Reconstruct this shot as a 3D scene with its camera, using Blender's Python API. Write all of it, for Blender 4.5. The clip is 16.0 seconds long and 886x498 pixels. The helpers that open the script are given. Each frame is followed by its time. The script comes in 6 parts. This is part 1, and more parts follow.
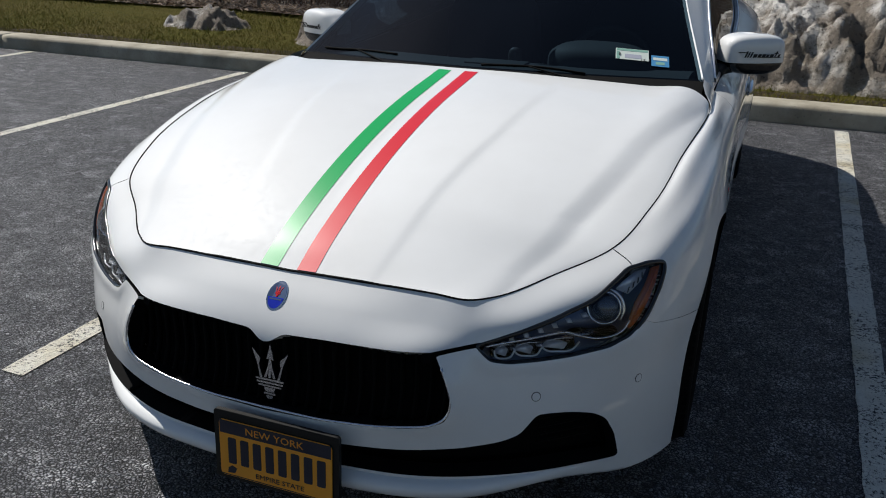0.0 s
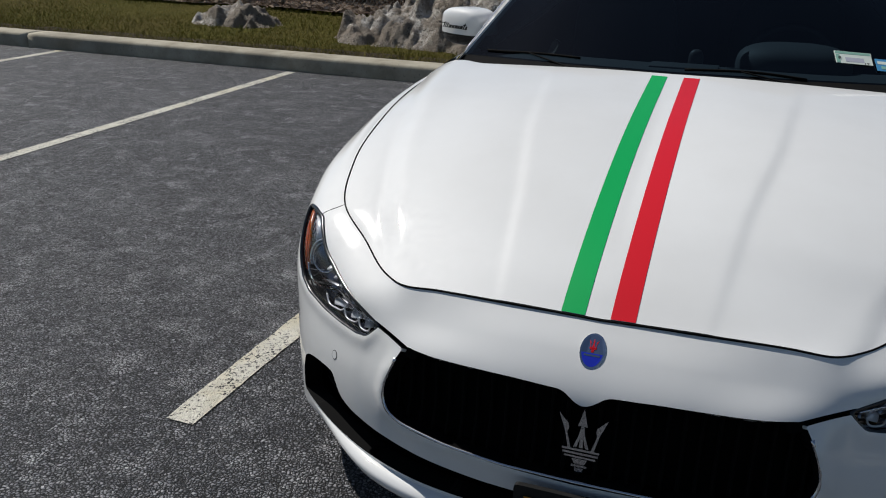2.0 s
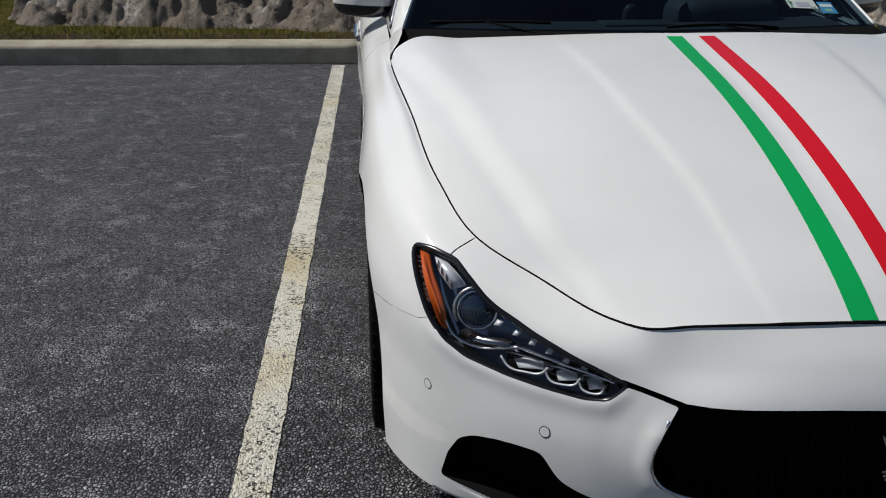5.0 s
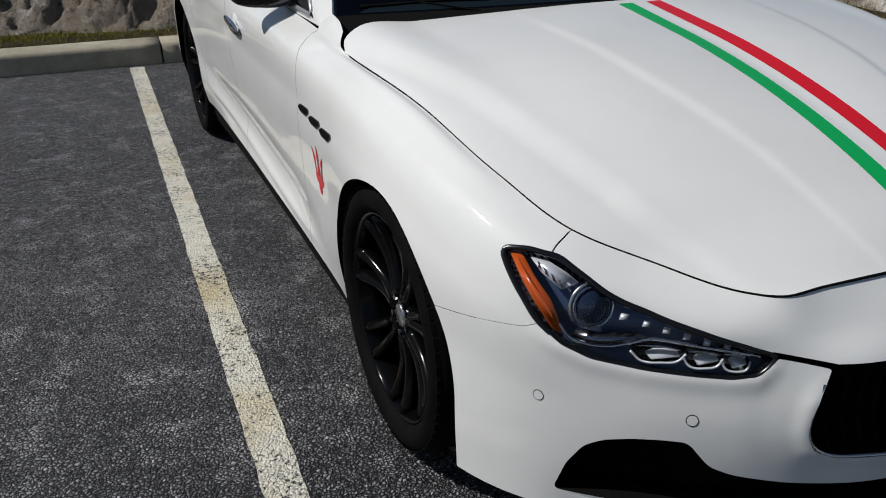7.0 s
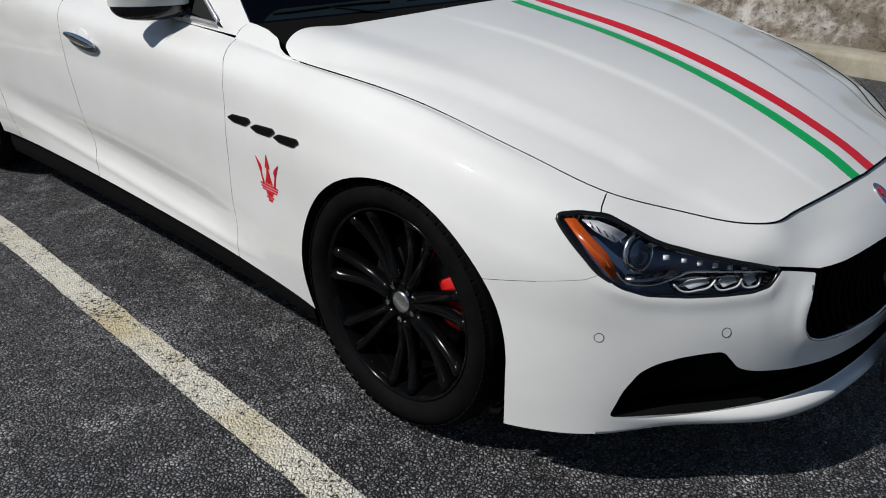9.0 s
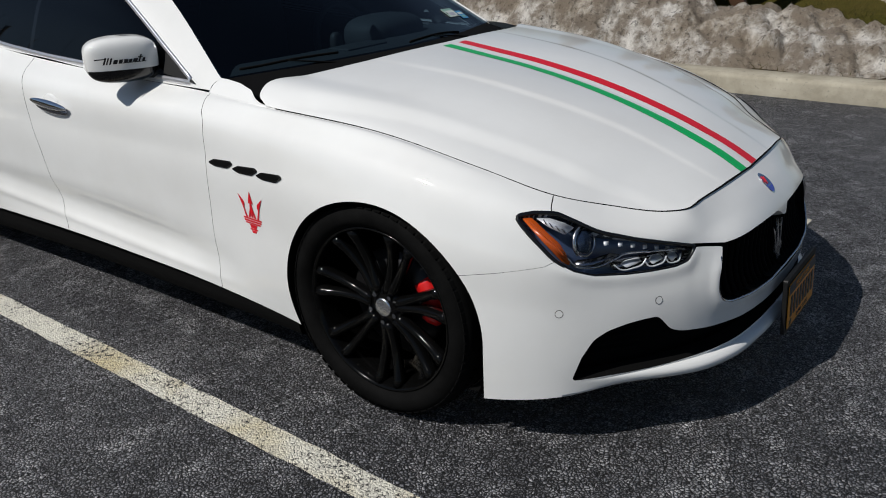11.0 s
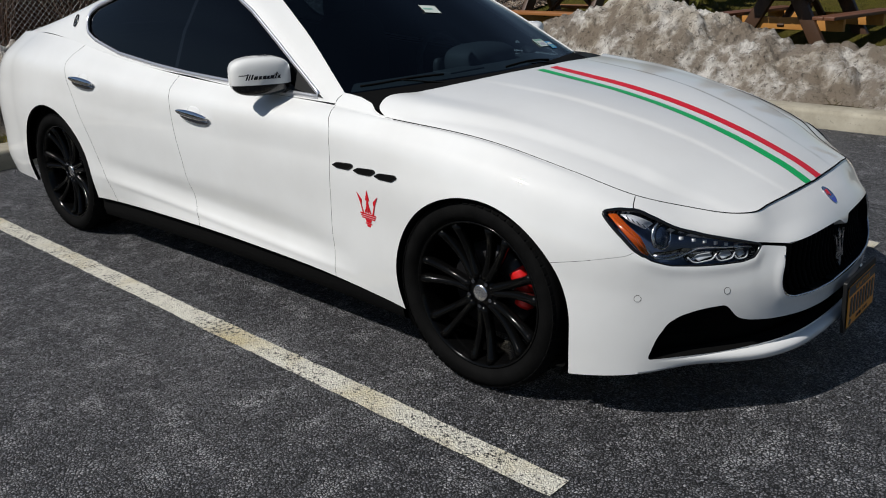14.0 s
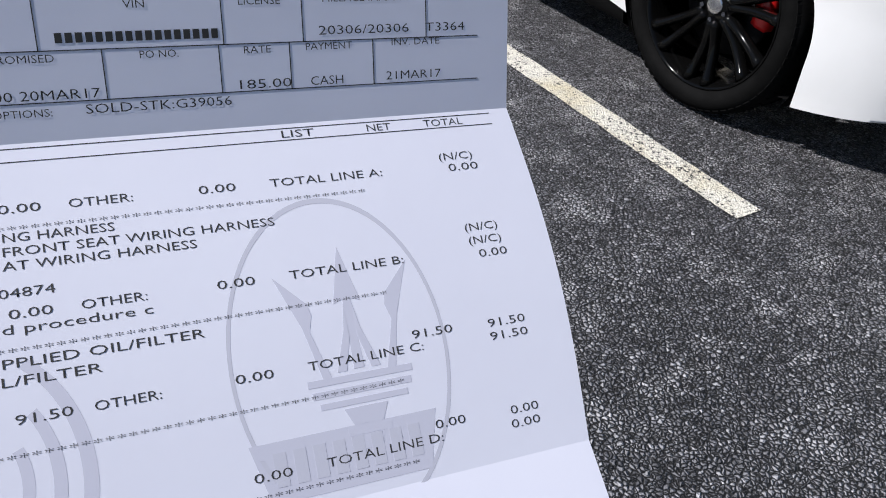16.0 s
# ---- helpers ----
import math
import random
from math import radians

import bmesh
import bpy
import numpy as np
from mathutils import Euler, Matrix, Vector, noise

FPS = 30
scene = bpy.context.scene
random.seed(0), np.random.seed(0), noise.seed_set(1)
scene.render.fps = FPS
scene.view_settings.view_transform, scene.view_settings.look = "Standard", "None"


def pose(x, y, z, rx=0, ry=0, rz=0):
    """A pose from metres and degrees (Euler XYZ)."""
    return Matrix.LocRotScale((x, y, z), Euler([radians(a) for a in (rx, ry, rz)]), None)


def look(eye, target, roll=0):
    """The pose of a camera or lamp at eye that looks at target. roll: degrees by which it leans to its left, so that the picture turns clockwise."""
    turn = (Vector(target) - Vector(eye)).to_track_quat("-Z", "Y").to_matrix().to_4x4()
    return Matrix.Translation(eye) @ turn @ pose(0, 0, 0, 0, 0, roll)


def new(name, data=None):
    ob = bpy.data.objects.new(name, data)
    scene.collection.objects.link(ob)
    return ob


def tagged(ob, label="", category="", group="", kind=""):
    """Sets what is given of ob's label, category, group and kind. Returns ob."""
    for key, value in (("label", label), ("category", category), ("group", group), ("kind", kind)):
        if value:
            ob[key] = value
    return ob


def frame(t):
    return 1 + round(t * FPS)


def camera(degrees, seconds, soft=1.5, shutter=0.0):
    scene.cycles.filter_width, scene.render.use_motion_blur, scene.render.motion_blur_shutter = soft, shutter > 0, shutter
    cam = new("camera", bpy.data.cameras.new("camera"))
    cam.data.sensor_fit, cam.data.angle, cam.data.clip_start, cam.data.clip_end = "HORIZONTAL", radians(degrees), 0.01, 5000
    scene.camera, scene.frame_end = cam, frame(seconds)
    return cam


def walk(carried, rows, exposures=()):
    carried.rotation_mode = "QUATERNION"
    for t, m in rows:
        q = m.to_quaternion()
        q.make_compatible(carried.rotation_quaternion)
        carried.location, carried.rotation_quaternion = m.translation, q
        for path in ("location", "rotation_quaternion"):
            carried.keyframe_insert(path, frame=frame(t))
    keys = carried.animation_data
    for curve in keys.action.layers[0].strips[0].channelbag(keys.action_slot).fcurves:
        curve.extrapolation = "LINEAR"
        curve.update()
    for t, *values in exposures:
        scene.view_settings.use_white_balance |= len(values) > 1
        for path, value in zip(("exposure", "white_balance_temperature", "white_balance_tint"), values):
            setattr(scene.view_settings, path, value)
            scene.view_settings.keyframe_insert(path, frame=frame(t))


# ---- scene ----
cam = camera(56.2, 16.0, 1.0)
PATH = [
    (0, (1.066, -2.303, 1.446), (0.347, -0.583, 0.721), 1.1),
    (0.5, (0.817, -2.228, 1.428), (-0.131, -0.616, 0.718), -0.8),
    (1, (0.64, -2.163, 1.427), (-0.295, -0.534, 0.742), 0.3),
    (1.5, (0.455, -2.224, 1.426), (-0.324, -0.515, 0.737), 1.3),
    (2, (0.275, -2.281, 1.417), (-0.406, -0.55, 0.683), 1.1),
    (2.5, (0.063, -2.227, 1.393), (-0.646, -0.512, 0.649), 0.5),
    (3, (-0.076, -2.101, 1.394), (-0.637, -0.338, 0.636), 1.1),
    (3.5, (-0.224, -2.104, 1.399), (-0.437, -0.267, 0.637), 2.3),
    (4, (-0.454, -2.176, 1.406), (-0.439, -0.337, 0.62), 2.0),
    (4.5, (-0.635, -2.127, 1.393), (-0.508, -0.295, 0.602), 1.4),
    (4.7, (-0.733, -2.07, 1.39), (-0.635, -0.239, 0.59), 0.3),
    (6.8, (-1.41, -1.78, 1.346), (-0.806, -0.081, 0.48), 0.7),
    (7, (-1.448, -1.709, 1.354), (-0.786, -0.021, 0.51), -0.7),
    (7.5, (-1.601, -1.624, 1.36), (-0.681, -0.061, 0.518), 0.6),
    (8, (-1.843, -1.592, 1.365), (-0.789, -0.124, 0.506), -0.4),
    (8.2, (-1.904, -1.561, 1.344), (-0.818, -0.111, 0.496), -0.1),
    (10.3, (-2.45, -1.372, 1.424), (-0.998, -0.291, 0.573), -0.7),
    (10.5, (-2.475, -1.434, 1.424), (-1.025, -0.33, 0.599), -1.1),
    (11, (-2.529, -1.565, 1.437), (-1.087, -0.4, 0.687), -2.0),
    (11.5, (-2.709, -1.626, 1.449), (-1.251, -0.411, 0.819), -2.0),
    (12, (-2.931, -1.655, 1.448), (-1.461, -0.444, 0.84), -1.4),
    (12.5, (-2.983, -1.695, 1.439), (-1.516, -0.469, 0.853), -0.8),
    (13, (-2.926, -1.758, 1.445), (-1.482, -0.496, 0.877), -1.0),
    (13.5, (-2.893, -1.756, 1.446), (-1.487, -0.466, 0.844), -1.4),
    (14, (-2.887, -1.745, 1.439), (-1.526, -0.439, 0.774), -1.7),
    (14.5, (-2.883, -1.74, 1.431), (-1.545, -0.458, 0.677), -1.4),
    (14.8, (-2.884, -1.73, 1.407), (-1.585, -0.473, 0.55), -0.6),
    (15, (-2.887, -1.744, 1.394), (-1.651, -0.476, 0.465), -0.5),
    (15.1, (-2.893, -1.755, 1.386), (-1.695, -0.475, 0.424), -0.1),
    (15.5, (-2.921, -1.765, 1.261), (-1.837, -0.436, 0.232), 2.9),
    (15.8, (-2.958, -1.753, 1.233), (-1.976, -0.425, 0.105), 4.54),
    (16, (-2.978, -1.737, 1.207), (-2.089, -0.392, 0.024), 4.97),
]
walk(cam, [(t, look(eye, target, roll)) for t, eye, target, roll in PATH], [(0, .25, 6500, 10), (0.7, .22, 6500, 10), (1.5, .02, 6500, 10), (2.5, .02, 6550, 10), (4.5, -.08, 6550, 10), (7.5, -.2, 6500, 10), (12.5, -.15, 6500, 10), (14.5, -.05, 6500, 10), (15.2, .22, 6400, 11), (15.5, .40, 6200, 13), (16, .60, 6300, 14)])

# ---- light and exposure ----
SUN_WAY = Vector((0.82, -0.29, -1.0))
world = bpy.data.worlds.new("sky")
scene.world = world
world.use_nodes = True
wn = world.node_tree
sky = wn.nodes.new("ShaderNodeTexSky")
sky.sky_type = "NISHITA"
sky.sun_disc = False
sky.sun_elevation = math.asin(1.0 / SUN_WAY.length)
sky.sun_rotation = math.atan2(-SUN_WAY.x, -SUN_WAY.y)
sky.air_density, sky.dust_density, sky.ozone_density = 1.0, 0.3, 1.6
wn.links.new(sky.outputs[0], wn.nodes["Background"].inputs[0])
wn.nodes["Background"].inputs[1].default_value = 0.052
sun = new("sun", bpy.data.lights.new("sun", "SUN"))
sun.data.energy, sun.data.angle, sun.data.color = 4.4, radians(0.53), (1.0, 0.972, 0.925)
sun.matrix_world = look((-8, 3, 10), Vector((-8, 3, 10)) + SUN_WAY)
scene.view_settings.exposure = 0.0

# ---- helpers of the scene ----


def mat(name, colour, rough=0.5, metal=0.0, coat=0.0, spec=0.5):
    m = bpy.data.materials.new(name)
    m.use_nodes = True
    b = m.node_tree.nodes["Principled BSDF"]
    b.inputs["Base Color"].default_value = (*colour, 1)
    b.inputs["Roughness"].default_value = rough
    b.inputs["Metallic"].default_value = metal
    b.inputs["Coat Weight"].default_value = coat
    b.inputs["Coat Roughness"].default_value = 0.03
    b.inputs["Specular IOR Level"].default_value = spec
    return m


class Nodes:
    """Short hand for a material's nodes."""

    def __init__(self, m):
        self.m, self.t = m, m.node_tree
        self.b = self.t.nodes["Principled BSDF"]
        self.co = self.t.nodes.new("ShaderNodeTexCoord").outputs["Object"]

    def put(self, kind, **values):
        n = self.t.nodes.new(kind)
        for k, v in values.items():
            k = k.replace("_", " ")
            if isinstance(v, bpy.types.NodeSocket):
                self.t.links.new(v, n.inputs[k])
            else:
                n.inputs[k].default_value = v
        return n

    def noise(self, scale, detail=4.0, rough=0.55, co=None):
        return self.put("ShaderNodeTexNoise", Vector=co or self.co, Scale=scale, Detail=detail, Roughness=rough).outputs["Fac"]

    def cells(self, scale, co=None, feature="F1"):
        n = self.t.nodes.new("ShaderNodeTexVoronoi")
        n.feature = feature
        n.inputs["Scale"].default_value = scale
        self.t.links.new(co or self.co, n.inputs["Vector"])
        return n

    def ramp(self, fac, *stops):
        n = self.t.nodes.new("ShaderNodeValToRGB")
        while len(n.color_ramp.elements) < len(stops):
            n.color_ramp.elements.new(0.5)
        for e, (p, c) in zip(n.color_ramp.elements, stops):
            e.position, e.color = p, (*c, 1) if len(c) == 3 else c
        self.t.links.new(fac, n.inputs[0])
        return n.outputs[0]

    def mix(self, fac, a, b, mode="MIX"):
        n = self.t.nodes.new("ShaderNodeMix")
        n.data_type, n.blend_type = "RGBA", mode
        for sock, v in ((n.inputs[0], fac), (n.inputs[6], a), (n.inputs[7], b)):
            if isinstance(v, bpy.types.NodeSocket):
                self.t.links.new(v, sock)
            elif isinstance(v, (int, float)):
                sock.default_value = v
            else:
                sock.default_value = (*v, 1)
        return n.outputs[2]

    def math(self, op, a, b=0.0):
        n = self.t.nodes.new("ShaderNodeMath")
        n.operation = op
        for sock, v in zip(n.inputs, (a, b)):
            if isinstance(v, bpy.types.NodeSocket):
                self.t.links.new(v, sock)
            else:
                sock.default_value = v
        return n.outputs[0]

    def bump(self, height, strength, distance):
        n = self.put("ShaderNodeBump", Height=height, Strength=strength, Distance=distance)
        old = self.b.inputs["Normal"].links
        if old:
            self.t.links.new(old[0].from_socket, n.inputs["Normal"])
        self.t.links.new(n.outputs[0], self.b.inputs["Normal"])

    def colour(self, sock):
        self.t.links.new(sock, self.b.inputs["Base Color"])

    def rough(self, sock):
        self.t.links.new(sock, self.b.inputs["Roughness"])


def grey(v):
    return (v, v, v)


def data_of(name, verts, faces, material, smooth=True):
    me = bpy.data.meshes.new(name)
    me.from_pydata([tuple(map(float, v)) for v in verts], [], [tuple(map(int, f)) for f in faces])
    me.materials.append(material)
    if smooth:
        me.polygons.foreach_set("use_smooth", [True] * len(me.polygons))
    me.update()
    return me


def mesh_part(name, verts, faces, material, parent=None, label="", smooth=True):
    """One mesh object from plain vertices and faces, under a thing or on its own."""
    ob = new(name, data_of(name, verts, faces, material, smooth))
    if parent is not None:
        ob.parent = parent
    return tagged(ob, label)


def part(name, bm, material, parent=None, label="", smooth=True):
    me = bpy.data.meshes.new(name)
    bm.to_mesh(me)
    bm.free()
    me.materials.append(material)
    if smooth:
        me.polygons.foreach_set("use_smooth", [True] * len(me.polygons))
    ob = new(name, me)
    if parent is not None:
        ob.parent = parent
    return tagged(ob, label)


def thing(name, label, category, group="", kind="", at=(0, 0, 0)):
    ob = new(name)
    ob.empty_display_size = 0.1
    ob.location = at
    return tagged(ob, label, category, group, kind)


def box(size, at=(0, 0, 0), bevel=0.0, turn=None, bm=None):
    bm = bm or bmesh.new()
    got = bmesh.ops.create_cube(bm, size=1.0, matrix=Matrix.Translation(at) @ (turn or Matrix()) @ Matrix.Diagonal((*size, 1)))
    if bevel:
        vs = set(got["verts"])
        es = [e for e in bm.edges if e.verts[0] in vs and e.verts[1] in vs]
        bmesh.ops.bevel(bm, geom=es, offset=bevel, segments=2, affect="EDGES", profile=0.6)
    return bm


def spline(points, n=None, at=None):
    """A smooth curve through control points (rows), sampled at n even steps of its index or at the indices given."""
    p = np.array(points, float)
    m = len(p)
    t = np.linspace(0, m - 1, n) if at is None else np.asarray(at, float)
    d = np.zeros_like(p)
    chord = np.linalg.norm(np.diff(p, axis=0), axis=1) + 1e-9
    for i in range(m):
        if i == 0:
            d[i] = p[1] - p[0]
        elif i == m - 1:
            d[i] = p[-1] - p[-2]
        else:
            a, b = (p[i] - p[i - 1]) / chord[i - 1], (p[i + 1] - p[i]) / chord[i]
            d[i] = (a * chord[i] + b * chord[i - 1]) / (chord[i - 1] + chord[i])
    k = np.clip(t.astype(int), 0, m - 2)
    f = (t - k)[:, None]
    inner = np.ones(m)
    inner[0] = inner[-1] = 0
    c = chord[k][:, None]
    d0 = np.where(inner[k][:, None] > 0, d[k] * c, d[k])
    d1 = np.where(inner[k + 1][:, None] > 0, d[k + 1] * c, d[k + 1])
    h00, h10, h01, h11 = 2 * f**3 - 3 * f**2 + 1, f**3 - 2 * f**2 + f, -2 * f**3 + 3 * f**2, f**3 - f**2
    return h00 * p[k] + h10 * d0 + h01 * p[k + 1] + h11 * d1


def even(points, n, closed=False):
    """The same curve as n points at even lengths."""
    p = np.array(points, float)
    if closed:
        p = np.vstack([p, p[:1]])
    s = np.r_[0, np.cumsum(np.linalg.norm(np.diff(p, axis=0), axis=1))]
    t = np.linspace(0, s[-1], n + 1)[:-1] if closed else np.linspace(0, s[-1], n)
    return np.stack([np.interp(t, s, p[:, k]) for k in range(p.shape[1])], 1)


def skin(curves, nu, nv):
    """A grid of points laid smoothly through curves of equal station counts: nu along them, nv across."""
    rows = np.array([spline(c, nu) for c in curves])
    return np.stack([spline(rows[:, i], nv) for i in range(nu)])


def quads(nu, nv):
    i, j = np.meshgrid(np.arange(nu - 1), np.arange(nv - 1), indexing="ij")
    a = (i * nv + j).ravel()
    return np.stack([a, a + nv, a + nv + 1, a + 1], 1)


def tris(nu, nv):
    q = quads(nu, nv)
    return np.concatenate([q[:, [0, 1, 2]], q[:, [0, 2, 3]]])


def sdf(points, polygon):
    """Signed distance to a closed polygon in the plane: above 0 inside."""
    p, g = np.asarray(points, float)[:, None, :], np.asarray(polygon, float)
    a, b = g[None], np.roll(g, -1, 0)[None]
    e, w = b - a, p - a
    t = np.clip((w * e).sum(-1) / ((e * e).sum(-1) + 1e-12), 0, 1)[..., None]
    d = np.sqrt((((w - e * t)) ** 2).sum(-1)).min(1)
    up = (a[..., 1] <= p[..., 1]) != (b[..., 1] <= p[..., 1])
    cross = a[..., 0] + (p[..., 1] - a[..., 1]) * e[..., 0] / np.where(e[..., 1] == 0, 1e-12, e[..., 1])
    inside = (up & (p[..., 0] < cross)).sum(1) % 2 == 1
    return np.where(inside, d, -d)


def clip(verts, faces, f):
    """Cuts triangles along f = 0 and keeps the side where f is above 0. Extra columns of verts ride along."""
    verts, faces, f = np.asarray(verts, float), np.asarray(faces), np.asarray(f, float)
    keep = f > 0
    count = keep[faces].sum(1)
    out = [tuple(t) for t in faces[count == 3]]
    pts, made = list(verts), {}

    def cut(a, b):
        key = (a, b) if a < b else (b, a)
        if key not in made:
            s = f[a] / (f[a] - f[b])
            made[key] = len(pts)
            pts.append(verts[a] + (verts[b] - verts[a]) * s)
        return made[key]

    for t in faces[(count > 0) & (count < 3)]:
        ins = [bool(keep[v]) for v in t]
        k = ins.index(True) if sum(ins) == 1 else (ins.index(False))
        a, b, c = int(t[k]), int(t[(k + 1) % 3]), int(t[(k + 2) % 3])
        ab, ac = cut(a, b), cut(a, c)
        if sum(ins) == 1:
            out.append((a, ab, ac))
        else:
            out += [(ab, b, c), (ab, c, ac)]
    used = sorted({v for t in out for v in t})
    where = {v: i for i, v in enumerate(used)}
    return np.array([pts[v] for v in used]), np.array([[where[v] for v in t] for t in out])


def flanged(verts, faces, depth, hard=True):
    """Turns the open edges of a sheet inwards by depth, against its normals, but not those on the middle line."""
    v, fc = np.asarray(verts, float)[:, :3], np.asarray(faces)
    n = np.zeros_like(v)
    fn = np.cross(v[fc[:, 1]] - v[fc[:, 0]], v[fc[:, 2]] - v[fc[:, 0]])
    for k in range(3):
        np.add.at(n, fc[:, k], fn)
    n /= np.linalg.norm(n, axis=1)[:, None] + 1e-12
    edges = set()
    for t in fc:
        edges |= {(t[0], t[1]), (t[1], t[2]), (t[2], t[0])}
    rim = sorted((int(a), int(b)) for a, b in edges if (b, a) not in edges and not (abs(v[a, 0]) < 1e-6 and abs(v[b, 0]) < 1e-6))
    pts, idx = [tuple(p) for p in v], {}
    for q in sorted({q for e in rim for q in e}):
        idx[q] = len(pts)
        pts += [tuple(v[q]), tuple(v[q] - n[q] * depth)]
    out = [tuple(t) for t in fc]
    for a, b in rim:
        out.append((idx[b], idx[a], idx[a] + 1, idx[b] + 1))
    return pts, out


def mirrored(verts, faces):
    v = np.array(verts, float)
    v[:, 0] *= -1
    return v, [tuple(reversed(tuple(f))) for f in faces]


def tube(points, radius, sides=8, closed=False, flat=1.0, up=None):
    """Vertices and faces of a round bar along points; flat squeezes it along the given up."""
    p = np.array(points, float)
    n = len(p)
    tan = np.roll(p, -1, 0) - np.roll(p, 1, 0) if closed else np.gradient(p, axis=0)
    tan /= np.linalg.norm(tan, axis=1)[:, None] + 1e-12
    up = np.array(up if up is not None else (0, 0, 1), float)
    vs, fs = [], []
    rad = np.broadcast_to(np.asarray(radius, float), (n,))
    for i in range(n):
        side = np.cross(tan[i], up)
        side /= np.linalg.norm(side) + 1e-12
        top = np.cross(side, tan[i])
        for k in range(sides):
            a = 2 * math.pi * k / sides
            vs.append(p[i] + rad[i] * (math.cos(a) * side + flat * math.sin(a) * top))
    for i in range(n if closed else n - 1):
        j = (i + 1) % n
        for k in range(sides):
            m = (k + 1) % sides
            fs.append((i * sides + k, i * sides + m, j * sides + m, j * sides + k))
    if not closed:
        fs += [tuple(range(sides))[::-1][::-1][::-1], tuple((n - 1) * sides + k for k in range(sides))]
    return vs, fs


def lathe(profile, n=48, axis="x"):
    """Vertices and faces of a profile (along, radius) turned round the x axis."""
    vs, fs = [], []
    m = len(profile)
    for i in range(n):
        a = 2 * math.pi * i / n
        for x, r in profile:
            vs.append((x, r * math.cos(a), r * math.sin(a)))
    for i in range(n):
        j = (i + 1) % n
        for k in range(m - 1):
            fs.append((i * m + k, j * m + k, j * m + k + 1, i * m + k + 1))
    return vs, fs


def join(*pieces):
    vs, fs = [], []
    for v, f in pieces:
        o = len(vs)
        vs += [tuple(q) for q in v]
        fs += [tuple(int(i) + o for i in t) for t in f]
    return vs, fs


def prism(outline, depth, frame_m):
    """A flat shape of the given outline (x, y), depth thick, laid by a matrix: its face looks along +z of the matrix."""
    n = len(outline)
    vs = [tuple(frame_m @ Vector((x, y, depth))) for x, y in outline] + [tuple(frame_m @ Vector((x, y, 0))) for x, y in outline]
    fs = [tuple(range(n)), tuple(range(2 * n - 1, n - 1, -1))]
    fs += [(i, i + n, (i + 1) % n + n, (i + 1) % n) for i in range(n)]
    return vs, fs

# ---- materials ----


def glass_mat(name, tint, gloss=0.02):
    """Thin clear sheet: light passes straight through, tinted, with a sharp reflection by Fresnel."""
    m = bpy.data.materials.new(name)
    m.use_nodes = True
    t = m.node_tree
    t.nodes.clear()
    out = t.nodes.new("ShaderNodeOutputMaterial")
    clear, shine, fres, mixer = (t.nodes.new("ShaderNode" + k) for k in ("BsdfTransparent", "BsdfGlossy", "Fresnel", "MixShader"))
    clear.inputs[0].default_value = (*tint, 1)
    shine.inputs["Roughness"].default_value = gloss
    fres.inputs[0].default_value = 1.42
    t.links.new(fres.outputs[0], mixer.inputs[0])
    t.links.new(clear.outputs[0], mixer.inputs[1])
    t.links.new(shine.outputs[0], mixer.inputs[2])
    t.links.new(mixer.outputs[0], out.inputs[0])
    return m


def paint_white():
    m = mat("pearl_white_paint", (0.74, 0.735, 0.71), 0.55, 0.0, 1.0, 0.2)
    n = Nodes(m)
    dust = n.noise(2.2, 5, 0.6)
    fine = n.noise(60.0, 3, 0.6)
    n.colour(n.mix(n.ramp(dust, (0.35, grey(0)), (0.75, grey(1))), (0.75, 0.755, 0.745), (0.69, 0.69, 0.675)))
    n.rough(n.ramp(fine, (0.3, grey(0.50)), (0.7, grey(0.60))))
    flake = n.cells(900.0)
    n.bump(flake.outputs["Distance"], 0.02, 0.0006)
    n.b.inputs["Coat Roughness"].default_value = 0.045
    return m


